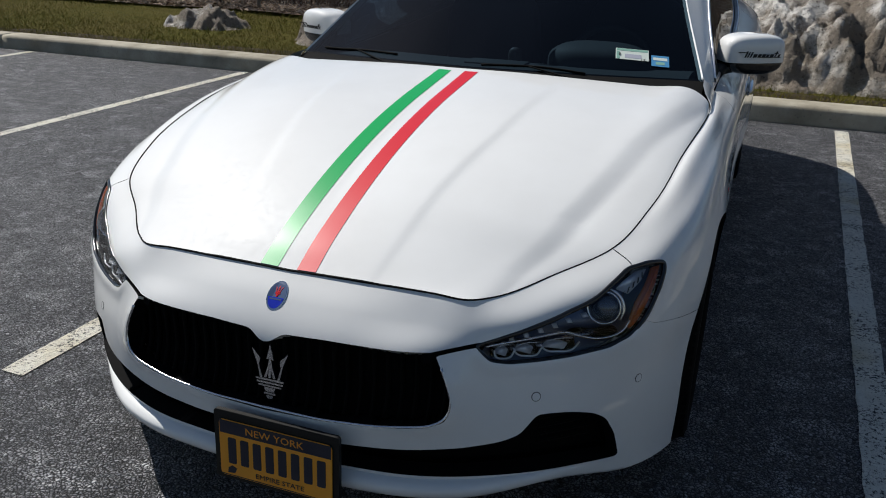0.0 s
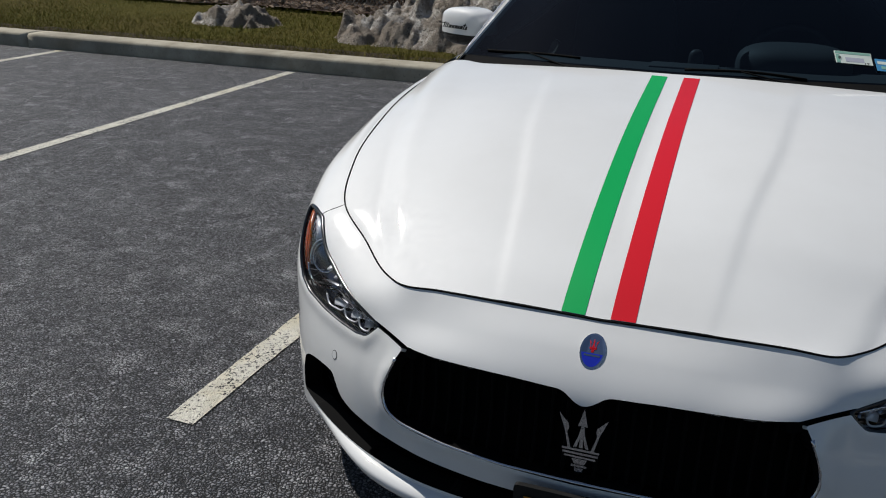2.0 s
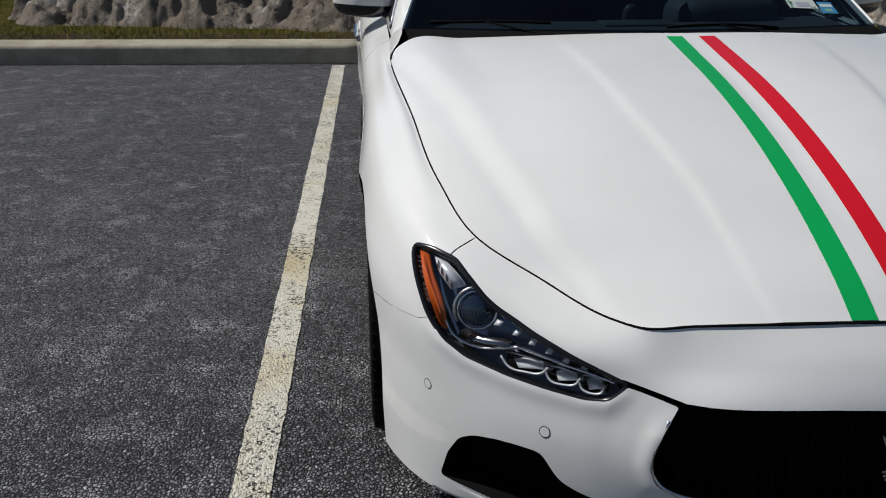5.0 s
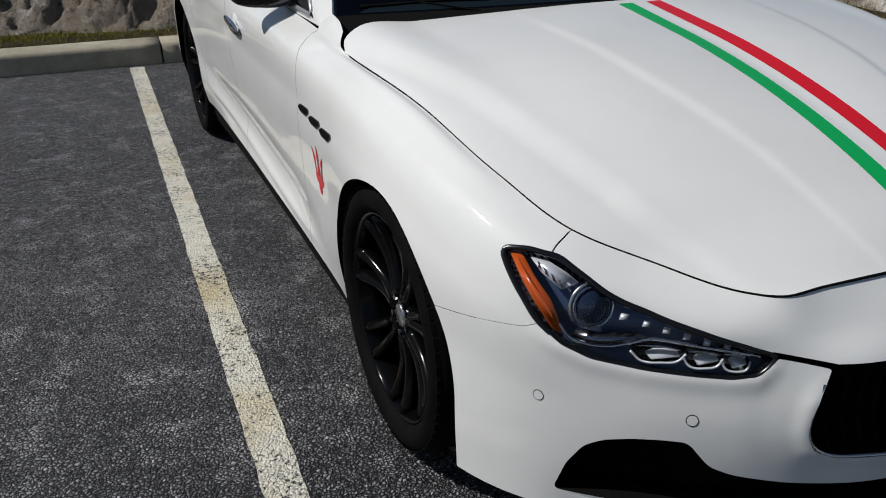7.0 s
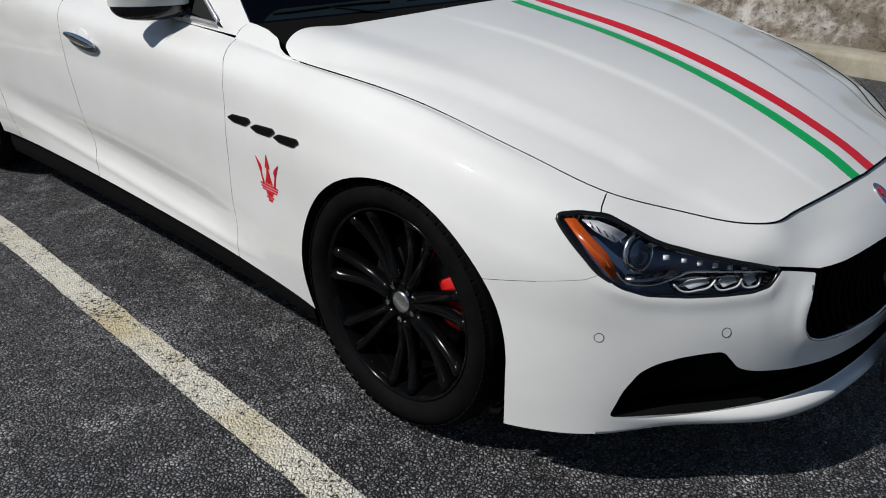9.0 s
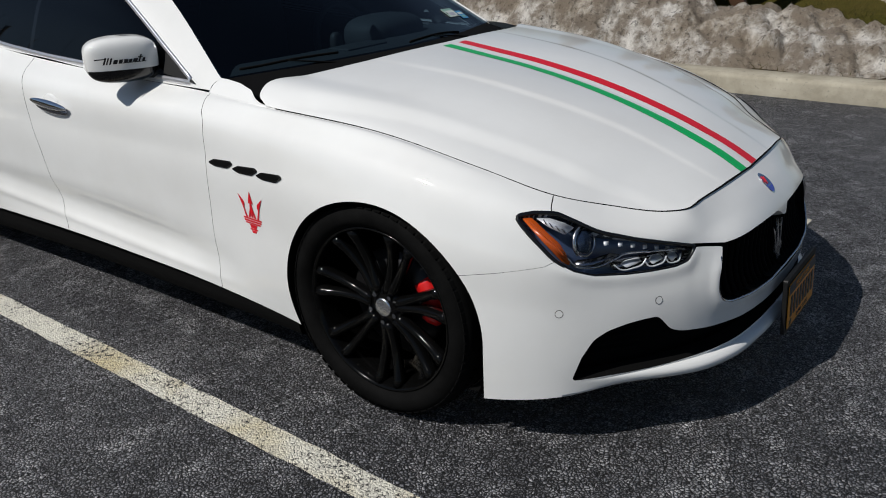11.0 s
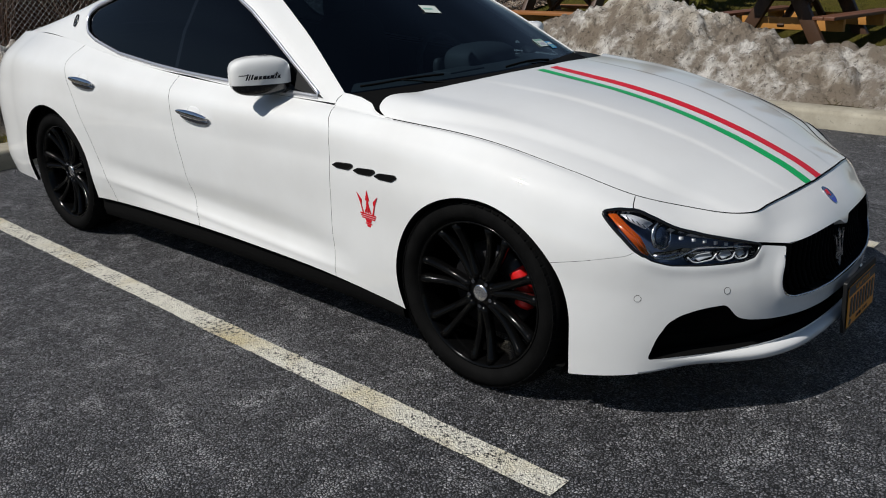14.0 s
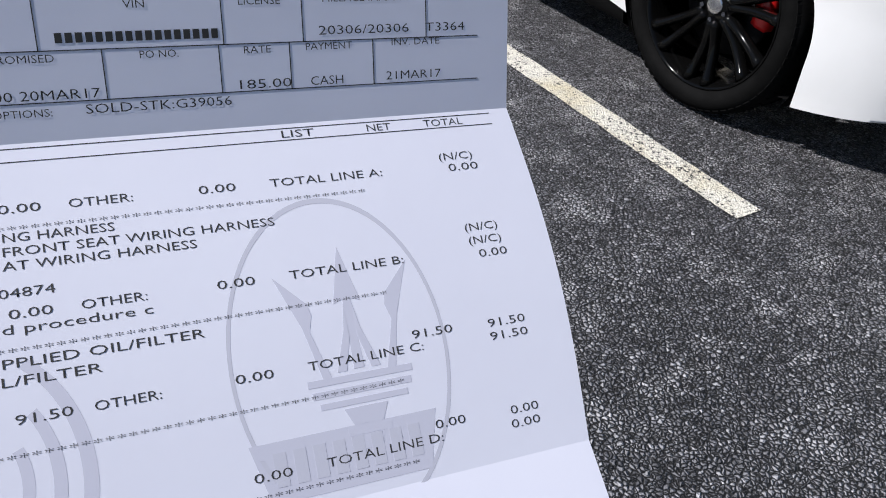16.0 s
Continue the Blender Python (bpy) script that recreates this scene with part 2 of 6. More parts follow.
def asphalt():
    m = mat("worn_asphalt", (0.05, 0.05, 0.052), 0.6, spec=0.46)
    n = Nodes(m)
    warp = n.put("ShaderNodeTexNoise", Vector=n.co, Scale=60.0, Detail=3.0)
    co = n.mix(0.007, n.co, warp.outputs["Color"], "LINEAR_LIGHT")
    stone = n.cells(96.0, co)
    edge = n.cells(96.0, co, "DISTANCE_TO_EDGE")
    small = n.cells(230.0, co)
    big = n.noise(0.55, 6, 0.62)
    mid = n.noise(3.5, 6, 0.65)
    spots = n.noise(7.0, 8, 0.66)
    clump = n.noise(26.0, 4, 0.7)
    cell = n.put("ShaderNodeSeparateColor", Color=stone.outputs["Color"])
    tiny = n.put("ShaderNodeSeparateColor", Color=small.outputs["Color"])
    base = n.ramp(cell.outputs[0], (0.0, (0.085, 0.086, 0.098)), (0.30, (0.155, 0.157, 0.174)), (0.75, (0.25, 0.252, 0.275)), (1.0, (0.46, 0.46, 0.48)))
    base = n.mix(0.25, base, n.ramp(tiny.outputs[0], (0.0, grey(0.01)), (0.7, grey(0.06)), (1.0, grey(0.26))))
    base = n.mix(1.0, base, n.ramp(clump, (0.35, grey(0.48)), (0.5, grey(0.95)), (0.65, grey(1.5))), "MULTIPLY")
    worn = n.math("MULTIPLY", n.ramp(big, (0.40, grey(0)), (0.64, grey(1))), n.ramp(mid, (0.38, grey(0)), (0.66, grey(1))))
    dusty = n.mix(n.math("MULTIPLY", worn, 0.55), base, (0.33, 0.33, 0.34))
    dusty = n.mix(n.ramp(spots, (0.53, grey(0)), (0.60, grey(0.45)), (0.70, grey(0.80))), dusty, (0.60, 0.60, 0.615))
    drift = n.noise(1.9, 8, 0.68)
    dusty = n.mix(n.ramp(drift, (0.52, grey(0)), (0.62, grey(0.28)), (0.72, grey(0.5))), dusty, (0.50, 0.50, 0.515))
    # the joints between the stones open into pits here and there
    open_pit = n.ramp(n.noise(48.0, 3, 0.6), (0.56, grey(0)), (0.72, grey(0.25)))
    gap = n.ramp(edge.outputs["Distance"], (0.0, grey(0.01)), (0.075, grey(0.02)), (0.155, grey(0.85)), (0.23, grey(1.0)))
    gap = n.mix(open_pit, gap, grey(1.0))
    n.colour(n.mix(1.0, dusty, gap, "MULTIPLY"))
    n.rough(n.ramp(cell.outputs[1], (0.0, grey(0.42)), (1.0, grey(0.75))))
    n.bump(n.ramp(edge.outputs["Distance"], (0.0, grey(0)), (0.35, grey(1))), 1.0, 0.009)
    n.bump(cell.outputs[2], 0.3, 0.003)
    n.bump(clump, 0.5, 0.010)
    return m


def line_paint():
    m = mat("worn_line_paint", (0.6, 0.58, 0.5), 0.7, spec=0.2)
    n = Nodes(m)
    warp = n.put("ShaderNodeTexNoise", Vector=n.co, Scale=60.0, Detail=3.0)
    co = n.mix(0.007, n.co, warp.outputs["Color"], "LINEAR_LIGHT")
    edge = n.cells(92.0, co, "DISTANCE_TO_EDGE")
    stain = n.noise(1.7, 5, 0.6)
    wear = n.noise(80.0, 4, 0.75)
    broad = n.noise(5.0, 4, 0.6)
    col = n.mix(n.ramp(stain, (0.5, grey(0)), (0.68, grey(1))), (0.70, 0.675, 0.585), (0.56, 0.48, 0.29))
    col = n.mix(n.ramp(n.noise(24.0, 4, 0.6), (0.35, grey(0.35)), (0.6, grey(0))), col, (0.42, 0.40, 0.35))
    pits = n.math("ADD", wear, n.math("MULTIPLY", broad, 0.38))
    bare = n.ramp(pits, (0.575, grey(1)), (0.61, grey(0)))
    joint = n.math("MULTIPLY", n.ramp(edge.outputs["Distance"], (0.02, grey(0.9)), (0.09, grey(0))), n.ramp(pits, (0.62, grey(1)), (0.70, grey(0))))
    col = n.mix(n.math("MAXIMUM", bare, joint), col, (0.030, 0.030, 0.032))
    n.colour(col)
    n.bump(n.ramp(edge.outputs["Distance"], (0.0, grey(0)), (0.3, grey(1))), 0.8, 0.005)
    return m


def concrete():
    m = mat("old_concrete", (0.35, 0.33, 0.29), 0.85, spec=0.12)
    n = Nodes(m)
    a, b, c = n.noise(3.0, 6, 0.65), n.noise(40.0, 4, 0.6), n.noise(0.9, 4, 0.6)
    col = n.ramp(a, (0.3, (0.23, 0.205, 0.155)), (0.55, (0.36, 0.33, 0.26)), (0.8, (0.46, 0.425, 0.345)))
    col = n.mix(n.ramp(c, (0.5, grey(0)), (0.7, grey(0.5))), col, (0.20, 0.18, 0.15))
    col = n.mix(n.ramp(b, (0.62, grey(0)), (0.72, grey(0.7))), col, (0.15, 0.14, 0.125))
    n.colour(col)
    n.bump(b, 0.5, 0.004)
    n.bump(a, 0.5, 0.012)
    return m


def grassy():
    m = mat("winter_grass", (0.1, 0.1, 0.03), 0.9, spec=0.05)
    n = Nodes(m)
    a, b, c = n.noise(0.6, 5, 0.6), n.noise(7.0, 5, 0.65), n.noise(90.0, 3, 0.7)
    col = n.ramp(b, (0.3, (0.062, 0.062, 0.009)), (0.5, (0.112, 0.103, 0.015)), (0.7, (0.155, 0.125, 0.028)))
    col = n.mix(n.ramp(a, (0.42, grey(0)), (0.62, grey(0.7))), col, (0.13, 0.10, 0.026))
    col = n.mix(n.ramp(c, (0.35, grey(0.75)), (0.6, grey(0))), col, (0.025, 0.024, 0.010))
    n.colour(col)
    n.bump(c, 1.0, 0.03)
    return m


def mulch():
    m = mat("leaf_mulch", (0.16, 0.12, 0.09), 0.95, spec=0.08)
    n = Nodes(m)
    c = n.cells(22.0)
    sep = n.put("ShaderNodeSeparateColor", Color=c.outputs["Color"])
    col = n.ramp(sep.outputs[0], (0.0, (0.07, 0.045, 0.03)), (0.5, (0.19, 0.13, 0.09)), (0.85, (0.32, 0.25, 0.19)), (1.0, (0.5, 0.43, 0.36)))
    col = n.mix(n.ramp(n.noise(1.3, 4), (0.4, grey(0)), (0.7, grey(0.6))), col, (0.10, 0.07, 0.05))
    n.colour(col)
    n.bump(c.outputs["Distance"], 1.0, 0.03)
    return m


def mulch_dark():
    m = mat("damp_soil", (0.05, 0.04, 0.028), 0.95, spec=0.08)
    n = Nodes(m)
    a, b = n.noise(9.0, 6, 0.7), n.noise(55.0, 4, 0.7)
    col = n.ramp(a, (0.35, (0.020, 0.016, 0.010)), (0.55, (0.050, 0.038, 0.022)), (0.72, (0.085, 0.078, 0.026)))
    n.colour(n.mix(n.ramp(b, (0.58, grey(0)), (0.68, grey(0.8))), col, (0.13, 0.10, 0.07)))
    n.bump(b, 1.0, 0.015)
    return m


def snow():
    m = mat("dirty_snow", (0.6, 0.58, 0.55), 0.75)
    n = Nodes(m)
    a, b, c, d = n.noise(1.1, 6, 0.65), n.noise(5.0, 7, 0.72), n.noise(22.0, 6, 0.74), n.noise(2.2, 4, 0.55)
    clean = n.mix(n.ramp(d, (0.40, grey(0)), (0.62, grey(1))), (0.78, 0.745, 0.69), (0.52, 0.45, 0.355))
    # grit melts out in sheets and in specks; the crest stays whiter
    up = n.put("ShaderNodeSeparateXYZ", Vector=n.co).outputs["Z"]
    dirt = n.math("ADD", n.math("MULTIPLY", a, 0.6), n.math("MULTIPLY", b, 0.5))
    dirt = n.math("SUBTRACT", dirt, n.ramp(up, (0.62, grey(0)), (0.95, grey(0.10))))
    col = n.mix(n.ramp(dirt, (0.44, grey(0)), (0.54, grey(0.88))), clean, (0.20, 0.155, 0.11))
    col = n.mix(n.ramp(c, (0.55, grey(0)), (0.64, grey(0.9))), col, (0.07, 0.055, 0.040))
    n.colour(col)
    n.bump(b, 1.0, 0.10)
    n.bump(c, 1.0, 0.035)
    return m


def wood(name, a, b):
    m = mat(name, a, 0.5)
    n = Nodes(m)
    w = n.t.nodes.new("ShaderNodeTexNoise")
    mp = n.put("ShaderNodeMapping", Vector=n.co)
    mp.inputs["Scale"].default_value = (2.0, 40.0, 40.0)
    n.t.links.new(mp.outputs[0], w.inputs["Vector"])
    w.inputs["Scale"].default_value, w.inputs["Detail"].default_value = 1.0, 5.0
    n.colour(n.mix(w.outputs["Fac"], a, b))
    n.bump(w.outputs["Fac"], 0.4, 0.003)
    return m


def bark():
    m = mat("rough_bark", (0.08, 0.06, 0.045), 0.9)
    n = Nodes(m)
    b = n.noise(18.0, 6, 0.7)
    n.colour(n.ramp(b, (0.3, (0.035, 0.026, 0.02)), (0.7, (0.13, 0.10, 0.078))))
    n.bump(b, 1.0, 0.02)
    return m


def rubber():
    m = mat("tyre_rubber", (0.018, 0.018, 0.018), 0.75, spec=0.06)
    n = Nodes(m)
    d = n.noise(9.0, 5, 0.6)
    n.colour(n.ramp(d, (0.35, grey(0.0022)), (0.75, grey(0.006))))
    return m


def paper_white():
    m = mat("printer_paper", (0.78, 0.78, 0.80), 0.85)
    n = Nodes(m)
    n.colour(n.mix(n.ramp(n.noise(9.0, 4), (0.3, grey(0)), (0.8, grey(1))), (0.76, 0.78, 0.88), (0.70, 0.715, 0.82)))
    n.bump(n.noise(25.0, 4), 0.12, 0.002)
    # light from behind comes through the sheet
    thin, both_ways = n.t.nodes.new("ShaderNodeBsdfTranslucent"), n.t.nodes.new("ShaderNodeMixShader")
    thin.inputs[0].default_value = (0.62, 0.65, 0.78, 1)
    both_ways.inputs[0].default_value = 0.30
    out = [k for k in n.t.nodes if k.type == "OUTPUT_MATERIAL"][0]
    n.t.links.new(n.b.outputs[0], both_ways.inputs[1])
    n.t.links.new(thin.outputs[0], both_ways.inputs[2])
    n.t.links.new(both_ways.outputs[0], out.inputs[0])
    return m


WHITE = paint_white()
ASPHALT = asphalt()
LINE = line_paint()
CONCRETE = concrete()
GRASS = grassy()
MULCH = mulch()
SNOW = snow()
TABLE_TOP = wood("stained_table_wood", (0.16, 0.064, 0.030), (0.085, 0.034, 0.018))
# brighter and more orange than the other table's boards
TABLE_ORANGE = wood("orange_table_wood", (0.36, 0.15, 0.045), (0.24, 0.095, 0.03))
TABLE_DARK = wood("dark_stained_wood", (0.075, 0.036, 0.018), (0.045, 0.022, 0.012))
TABLE_LEG = wood("orange_stained_wood", (0.50, 0.235, 0.055), (0.36, 0.155, 0.035))
BARK = bark()
RUBBER = rubber()
BLACK_GLOSS = mat("gloss_black", grey(0.004), 0.2, 0.0, 0.3)
BLACK_SATIN = mat("satin_black_plastic", grey(0.008), 0.5, spec=0.3)
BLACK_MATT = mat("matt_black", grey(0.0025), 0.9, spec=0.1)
WHEEL_BLACK = mat("black_wheel_lacquer", grey(0.0025), 0.14, 0.0, 0.0, 0.16)
CHROME = mat("chrome", (0.78, 0.78, 0.80), 0.07, 1.0)
SATIN_CHROME = mat("satin_chrome", (0.60, 0.60, 0.62), 0.25, 1.0)
DARK_CHROME = mat("dark_chrome", (0.26, 0.27, 0.30), 0.18, 1.0)
STEEL = mat("brushed_steel", (0.045, 0.045, 0.048), 0.55, 1.0)
RED_PAINT = mat("red_caliper_paint", (0.62, 0.012, 0.012), 0.35, 0.0, 0.5)
RED_VINYL = mat("red_vinyl", (0.60, 0.008, 0.018), 0.35, 0.0, 0.15, 0.3)
GREEN_VINYL = mat("green_vinyl", (0.002, 0.36, 0.085), 0.35, 0.0, 0.15, 0.3)
AMBER = mat("amber_reflector", (0.48, 0.080, 0.006), 0.22, 0.0, 0.8)
BLUE_ENAMEL = mat("blue_enamel", (0.015, 0.03, 0.42), 0.15, 0.0, 0.8)
BADGE_SILVER = mat("badge_silver", (0.55, 0.58, 0.66), 0.15, 1.0)
PLATE_ORANGE = mat("orange_plate", (0.80, 0.33, 0.025), 0.4)
PLATE_NAVY = mat("navy_plate_print", (0.012, 0.014, 0.03), 0.4)
LABEL_WHITE = mat("label_white", (0.62, 0.68, 0.62), 0.6)
LABEL_BLUE = mat("label_blue", (0.05, 0.25, 0.48), 0.6)
LABEL_GREEN = mat("label_green", (0.22, 0.42, 0.34), 0.6)
SEAT = mat("grey_leather", (0.07, 0.07, 0.073), 0.55)
DASH = mat("dark_dashboard", (0.085, 0.092, 0.098), 0.7)
WINDSCREEN = glass_mat("tinted_windscreen", (0.075, 0.125, 0.165))
SIDE_GLASS = glass_mat("dark_side_glass", (0.012, 0.016, 0.028))
ROOF_GLASS = mat("black_roof_glass", (0.006, 0.008, 0.016), 0.06, 0.0, 1.0)
LENS = glass_mat("headlight_lens", (0.90, 0.92, 0.95))
PROJECTOR = mat("projector_glass", (0.018, 0.03, 0.06), 0.05, 0.3, 1.0)
HOUSING = mat("smoked_housing", (0.055, 0.085, 0.17), 0.35, 0.35)
PILLAR_GLOSS = mat("gloss_black_pillar", grey(0.002), 0.05)
# near black for the painted shade of the bonnet's gap
GAP_BLACK = mat("black_gap_shade", grey(0.003), 0.8, spec=0.1)
GALVANISED = mat("galvanised_steel", (0.24, 0.24, 0.24), 0.55, 0.8)
TRIM = mat("polished_trim", (0.80, 0.80, 0.84), 0.30, 0.8)
TWIG = mat("brown_twigs", (0.16, 0.10, 0.07), 0.9)
PAPER = paper_white()
INK = mat("black_print", grey(0.02), 0.8)
FADED_INK = mat("faded_print", (0.20, 0.205, 0.26), 0.8)
GREY_INK = mat("pale_grey_print", (0.40, 0.41, 0.48), 0.8)
GREY_INK_DARK = mat("grey_print", (0.42, 0.43, 0.51), 0.8)
SOIL = mulch_dark()
ROAD = mat("far_road", (0.16, 0.16, 0.165), 0.8)

# ---- the car park and its edges ----
KERB_X, KERB_Y, KERB_R, KERB_H, KERB_W = 4.22, 4.93, 1.4, 0.15, 0.30


def kerb_line(off, n=24):
    """The kerb's line, moved outwards by off: in from the west, round the corner, then south."""
    a = np.linspace(math.pi / 2, 0, n)
    cx, cy = KERB_X - KERB_R, KERB_Y - KERB_R
    bend = np.stack([cx + (KERB_R + off) * np.cos(a), cy + (KERB_R + off) * np.sin(a)], 1)
    return np.vstack([[(-60, KERB_Y + off)], bend, [(KERB_X + off, -60)]])


def lot_gap(x, y):
    """Distance outside the kerb's face, below 0 on the asphalt."""
    dx, dy = x - (KERB_X - KERB_R), y - (KERB_Y - KERB_R)
    return np.where((dx > 0) & (dy > 0), np.hypot(dx, dy), np.maximum(dx, dy)) - KERB_R


def land(x, y):
    """Height of the ground: flat asphalt, then a lawn that rises away from the kerb."""
    g = np.maximum(np.asarray(x, float) - KERB_X - KERB_W, 0)
    north = np.maximum(np.asarray(y, float) - KERB_Y - KERB_W, 0)
    rise = 0.015 * np.minimum(g, 4) + 0.14 * np.clip(g - 4, 0, 5) + 0.01 * np.clip(g - 9, 0, 13) + 0.03 * np.clip(g - 22, 0, 40)
    return 0.145 + rise + 0.012 * north + 0.06 * np.clip(north - 9, 0, 60)


lot = mesh_part("ground", [(-150, -150, 0), (4.5, -150, 0), (4.5, 5.2, 0), (-150, 5.2, 0)], [(0, 1, 2, 3)], ASPHALT)
tagged(lot, "dark worn asphalt of the car park", "asphalt", kind="structure")


def painted_line(x0, y0, x1, y1, wide=0.102):
    d = np.array([x1 - x0, y1 - y0])
    length = np.linalg.norm(d)
    n = int(length / 0.05)
    side = np.array([-d[1], d[0]]) / length * wide / 2
    vs = []
    rnd = random.Random(int(abs(x0 * 100)))
    for i in range(n + 1):
        p = np.array([x0, y0]) + d * i / n
        for s in (1, -1):
            j = side * s * (1 + rnd.uniform(-0.07, 0.05))
            vs.append((p[0] + j[0], p[1] + j[1], 0.004))
    return tagged(mesh_part("painted_line", vs, quads(n + 1, 2), LINE), "worn cream parking bay line on asphalt", "parking line", "bay lines", "structure")


painted_line(-1.233, -0.588, -1.298, 4.85)
painted_line(1.47, -0.60, 1.455, 4.82)
painted_line(-4.06, -0.62, -4.19, 4.86)
painted_line(-7.08, -0.62, -7.17, 4.87)
painted_line(-10.1, -0.62, -10.2, 4.87)


def kerb_stone(path):
    """A concrete kerb along a path, with a rounded front edge."""
    prof = [(0.0, 0.0), (0.004, .115), (.012, .137), (.030, KERB_H), (.15, KERB_H + .004), (KERB_W - .02, KERB_H + .002), (KERB_W, KERB_H - .012), (KERB_W, 0.0)]
    p = np.array(path)
    tan = np.gradient(p, axis=0)
    tan /= np.linalg.norm(tan, axis=1)[:, None]
    nrm = np.stack([-tan[:, 1], tan[:, 0]], 1)
    vs = [(p[i, 0] + nrm[i, 0] * o, p[i, 1] + nrm[i, 1] * o, z) for i in range(len(p)) for o, z in prof]
    m = len(prof)
    fs = [tuple(q) for q in quads(len(p), m)] + [tuple(range(m)), tuple((len(p) - 1) * m + k for k in range(m))[::-1]]
    return vs, fs


kerb = thing("kerb", "weathered pale concrete kerb along the asphalt", "kerb", kind="structure")
track = kerb_line(0.0, 40)
fine = even(track, 2400)
length = np.r_[0, np.cumsum(np.linalg.norm(np.diff(fine, axis=0), axis=1))]
x_cut = [-60, -35, -27.7, -21.05, -14.4, -7.7, -1.1, 2.5]
cuts = [float(np.interp(x, fine[:, 0], length)) for x in x_cut] + [float(np.interp(-y, -fine[:, 1], length)) for y in (2.9, -0.55, -6.8, -13.0, -30.0)]
for a, b in zip(cuts, cuts[1:]):
    s = np.linspace(a + 0.007, b - 0.007, max(4, int((b - a) / 0.12)))
    path = np.stack([np.interp(s, length, fine[:, k]) for k in (0, 1)], 1)
    v, f = kerb_stone(path)
    mesh_part("kerb_stone", v, [t[::-1] for t in f], CONCRETE, kerb)

# lawn: one sheet out to the horizon, cut at the kerb
gx = np.unique(np.concatenate([np.linspace(-20, 26, 231), np.linspace(-150, -20, 40), np.linspace(26, 160, 40)]))
gy = np.unique(np.concatenate([np.linspace(-8, 26, 171), np.linspace(-150, -8, 40), np.linspace(26, 190, 40)]))
X, Y = np.meshgrid(gx, gy, indexing="ij")
Z = land(X, Y)
Z = Z + np.array([[0.035 * noise.noise((x * 0.6, y * 0.6, 3.0)) for y in gy] for x in gx]) * np.clip(lot_gap(X, Y) / 2 - 0.2, 0, 1)
lv = np.stack([X, Y, Z], 2).reshape(-1, 3)
lf = tris(len(gx), len(gy))
v, f = clip(lv, lf, lot_gap(lv[:, 0], lv[:, 1]) - KERB_W + 0.02)
tagged(mesh_part("lawn", v, f, GRASS), "patchy winter grass, green and straw brown", "lawn", kind="structure")


edge_in, edge_out = even(kerb_line(KERB_W - 0.02, 40), 900), even(kerb_line(KERB_W + 0.30, 40), 900)
strip = np.stack([edge_in + (edge_out - edge_in) * t for t in (0.0, .33, .66, 1.0)], 1)
strip = np.concatenate([strip, np.array([[KERB_H - .004 + (0.012 + 0.02 * noise.noise((p[0] * 3, p[1] * 3, 1.0))) * (0 < k < 3) for k, p in enumerate(r)] for r in strip])[..., None]], 2)
tagged(mesh_part("soil_strip", strip.reshape(-1, 3), quads(900, 4)[:, ::-1], SOIL), "dark damp soil strip behind the kerb", "soil", kind="structure")


def snow_heap(name, label, spine, width, height, seed, cell=0.035, rough=1.0):
    """A heap of old ploughed snow along a spine of (x, y) points: broad, lumpy, pitted."""
    sp = even(spline([(*p, 0) for p in spine], 60)[:, :2], 80)
    lo, hi = sp.min(0) - width * 1.3, sp.max(0) + width * 1.3
    xs, ys = np.arange(lo[0], hi[0], cell), np.arange(lo[1], hi[1], cell)
    xx, yy = np.meshgrid(xs, ys, indexing="ij")
    d = np.full(xx.shape, 9e9)
    t = np.zeros(xx.shape)
    for i in range(len(sp)):
        e = np.hypot(xx - sp[i, 0], yy - sp[i, 1])
        t = np.where(e < d, i / (len(sp) - 1), t)
        d = np.minimum(d, e)
    tall = np.interp(t, np.linspace(0, 1, len(height)), height)
    wide = np.interp(t, np.linspace(0, 1, len(height)), [width * (0.55 + 0.45 * h / max(height)) for h in height])
    wob = np.array([[noise.fractal((x * 1.1 + seed, y * 1.1, seed), 0.9, 2.0, 4) for y in ys] for x in xs])
    lump = np.array([[noise.hetero_terrain((x * 3.1, y * 3.1, seed * 1.7), 0.8, 2.1, 5, 0.6) for y in ys] for x in xs])
    ball = np.array([[noise.voronoi((x * 5.0, y * 5.0, seed), distance_metric="DISTANCE")[0][0] for y in ys] for x in xs])
    r = d / wide + 0.16 * wob
    base = np.clip(1 - r * r, -0.4, 1)
    chunk = np.array([[noise.voronoi((x * 2.6 + 9, y * 2.6, seed), distance_metric="DISTANCE")[0] for y in ys] for x in xs])
    cleft = np.clip((chunk[..., 1] - chunk[..., 0]) * 3.0, 0, 1)
    crag = np.array([[noise.hetero_terrain((x * 8.0, y * 8.0, seed), 0.7, 2.2, 4, 0.6) for y in ys] for x in xs])
    h = tall * np.where(base > 0, np.clip(base, 0, 1) ** 0.9, base) + rough * np.clip(base * 3, 0, 1) * (0.030 * (crag - 0.9) + 0.050 * (lump - 0.9) + 0.10 * (0.35 - ball) + 0.04 * wob + (0.07 * (cleft ** 0.5 - 0.75) + 0.05 * (0.3 - chunk[..., 0])) * np.clip(1.6 * r, 0.4, 1))
    z = land(xx, yy) + h - 0.015
    v = np.stack([xx, yy, z], 2).reshape(-1, 3)
    v, f = clip(v, tris(len(xs), len(ys)), h.ravel() + 0.02)
    ob = mesh_part(name, v, f, SNOW)
    return tagged(ob, label, "snow pile", "old snow piles")


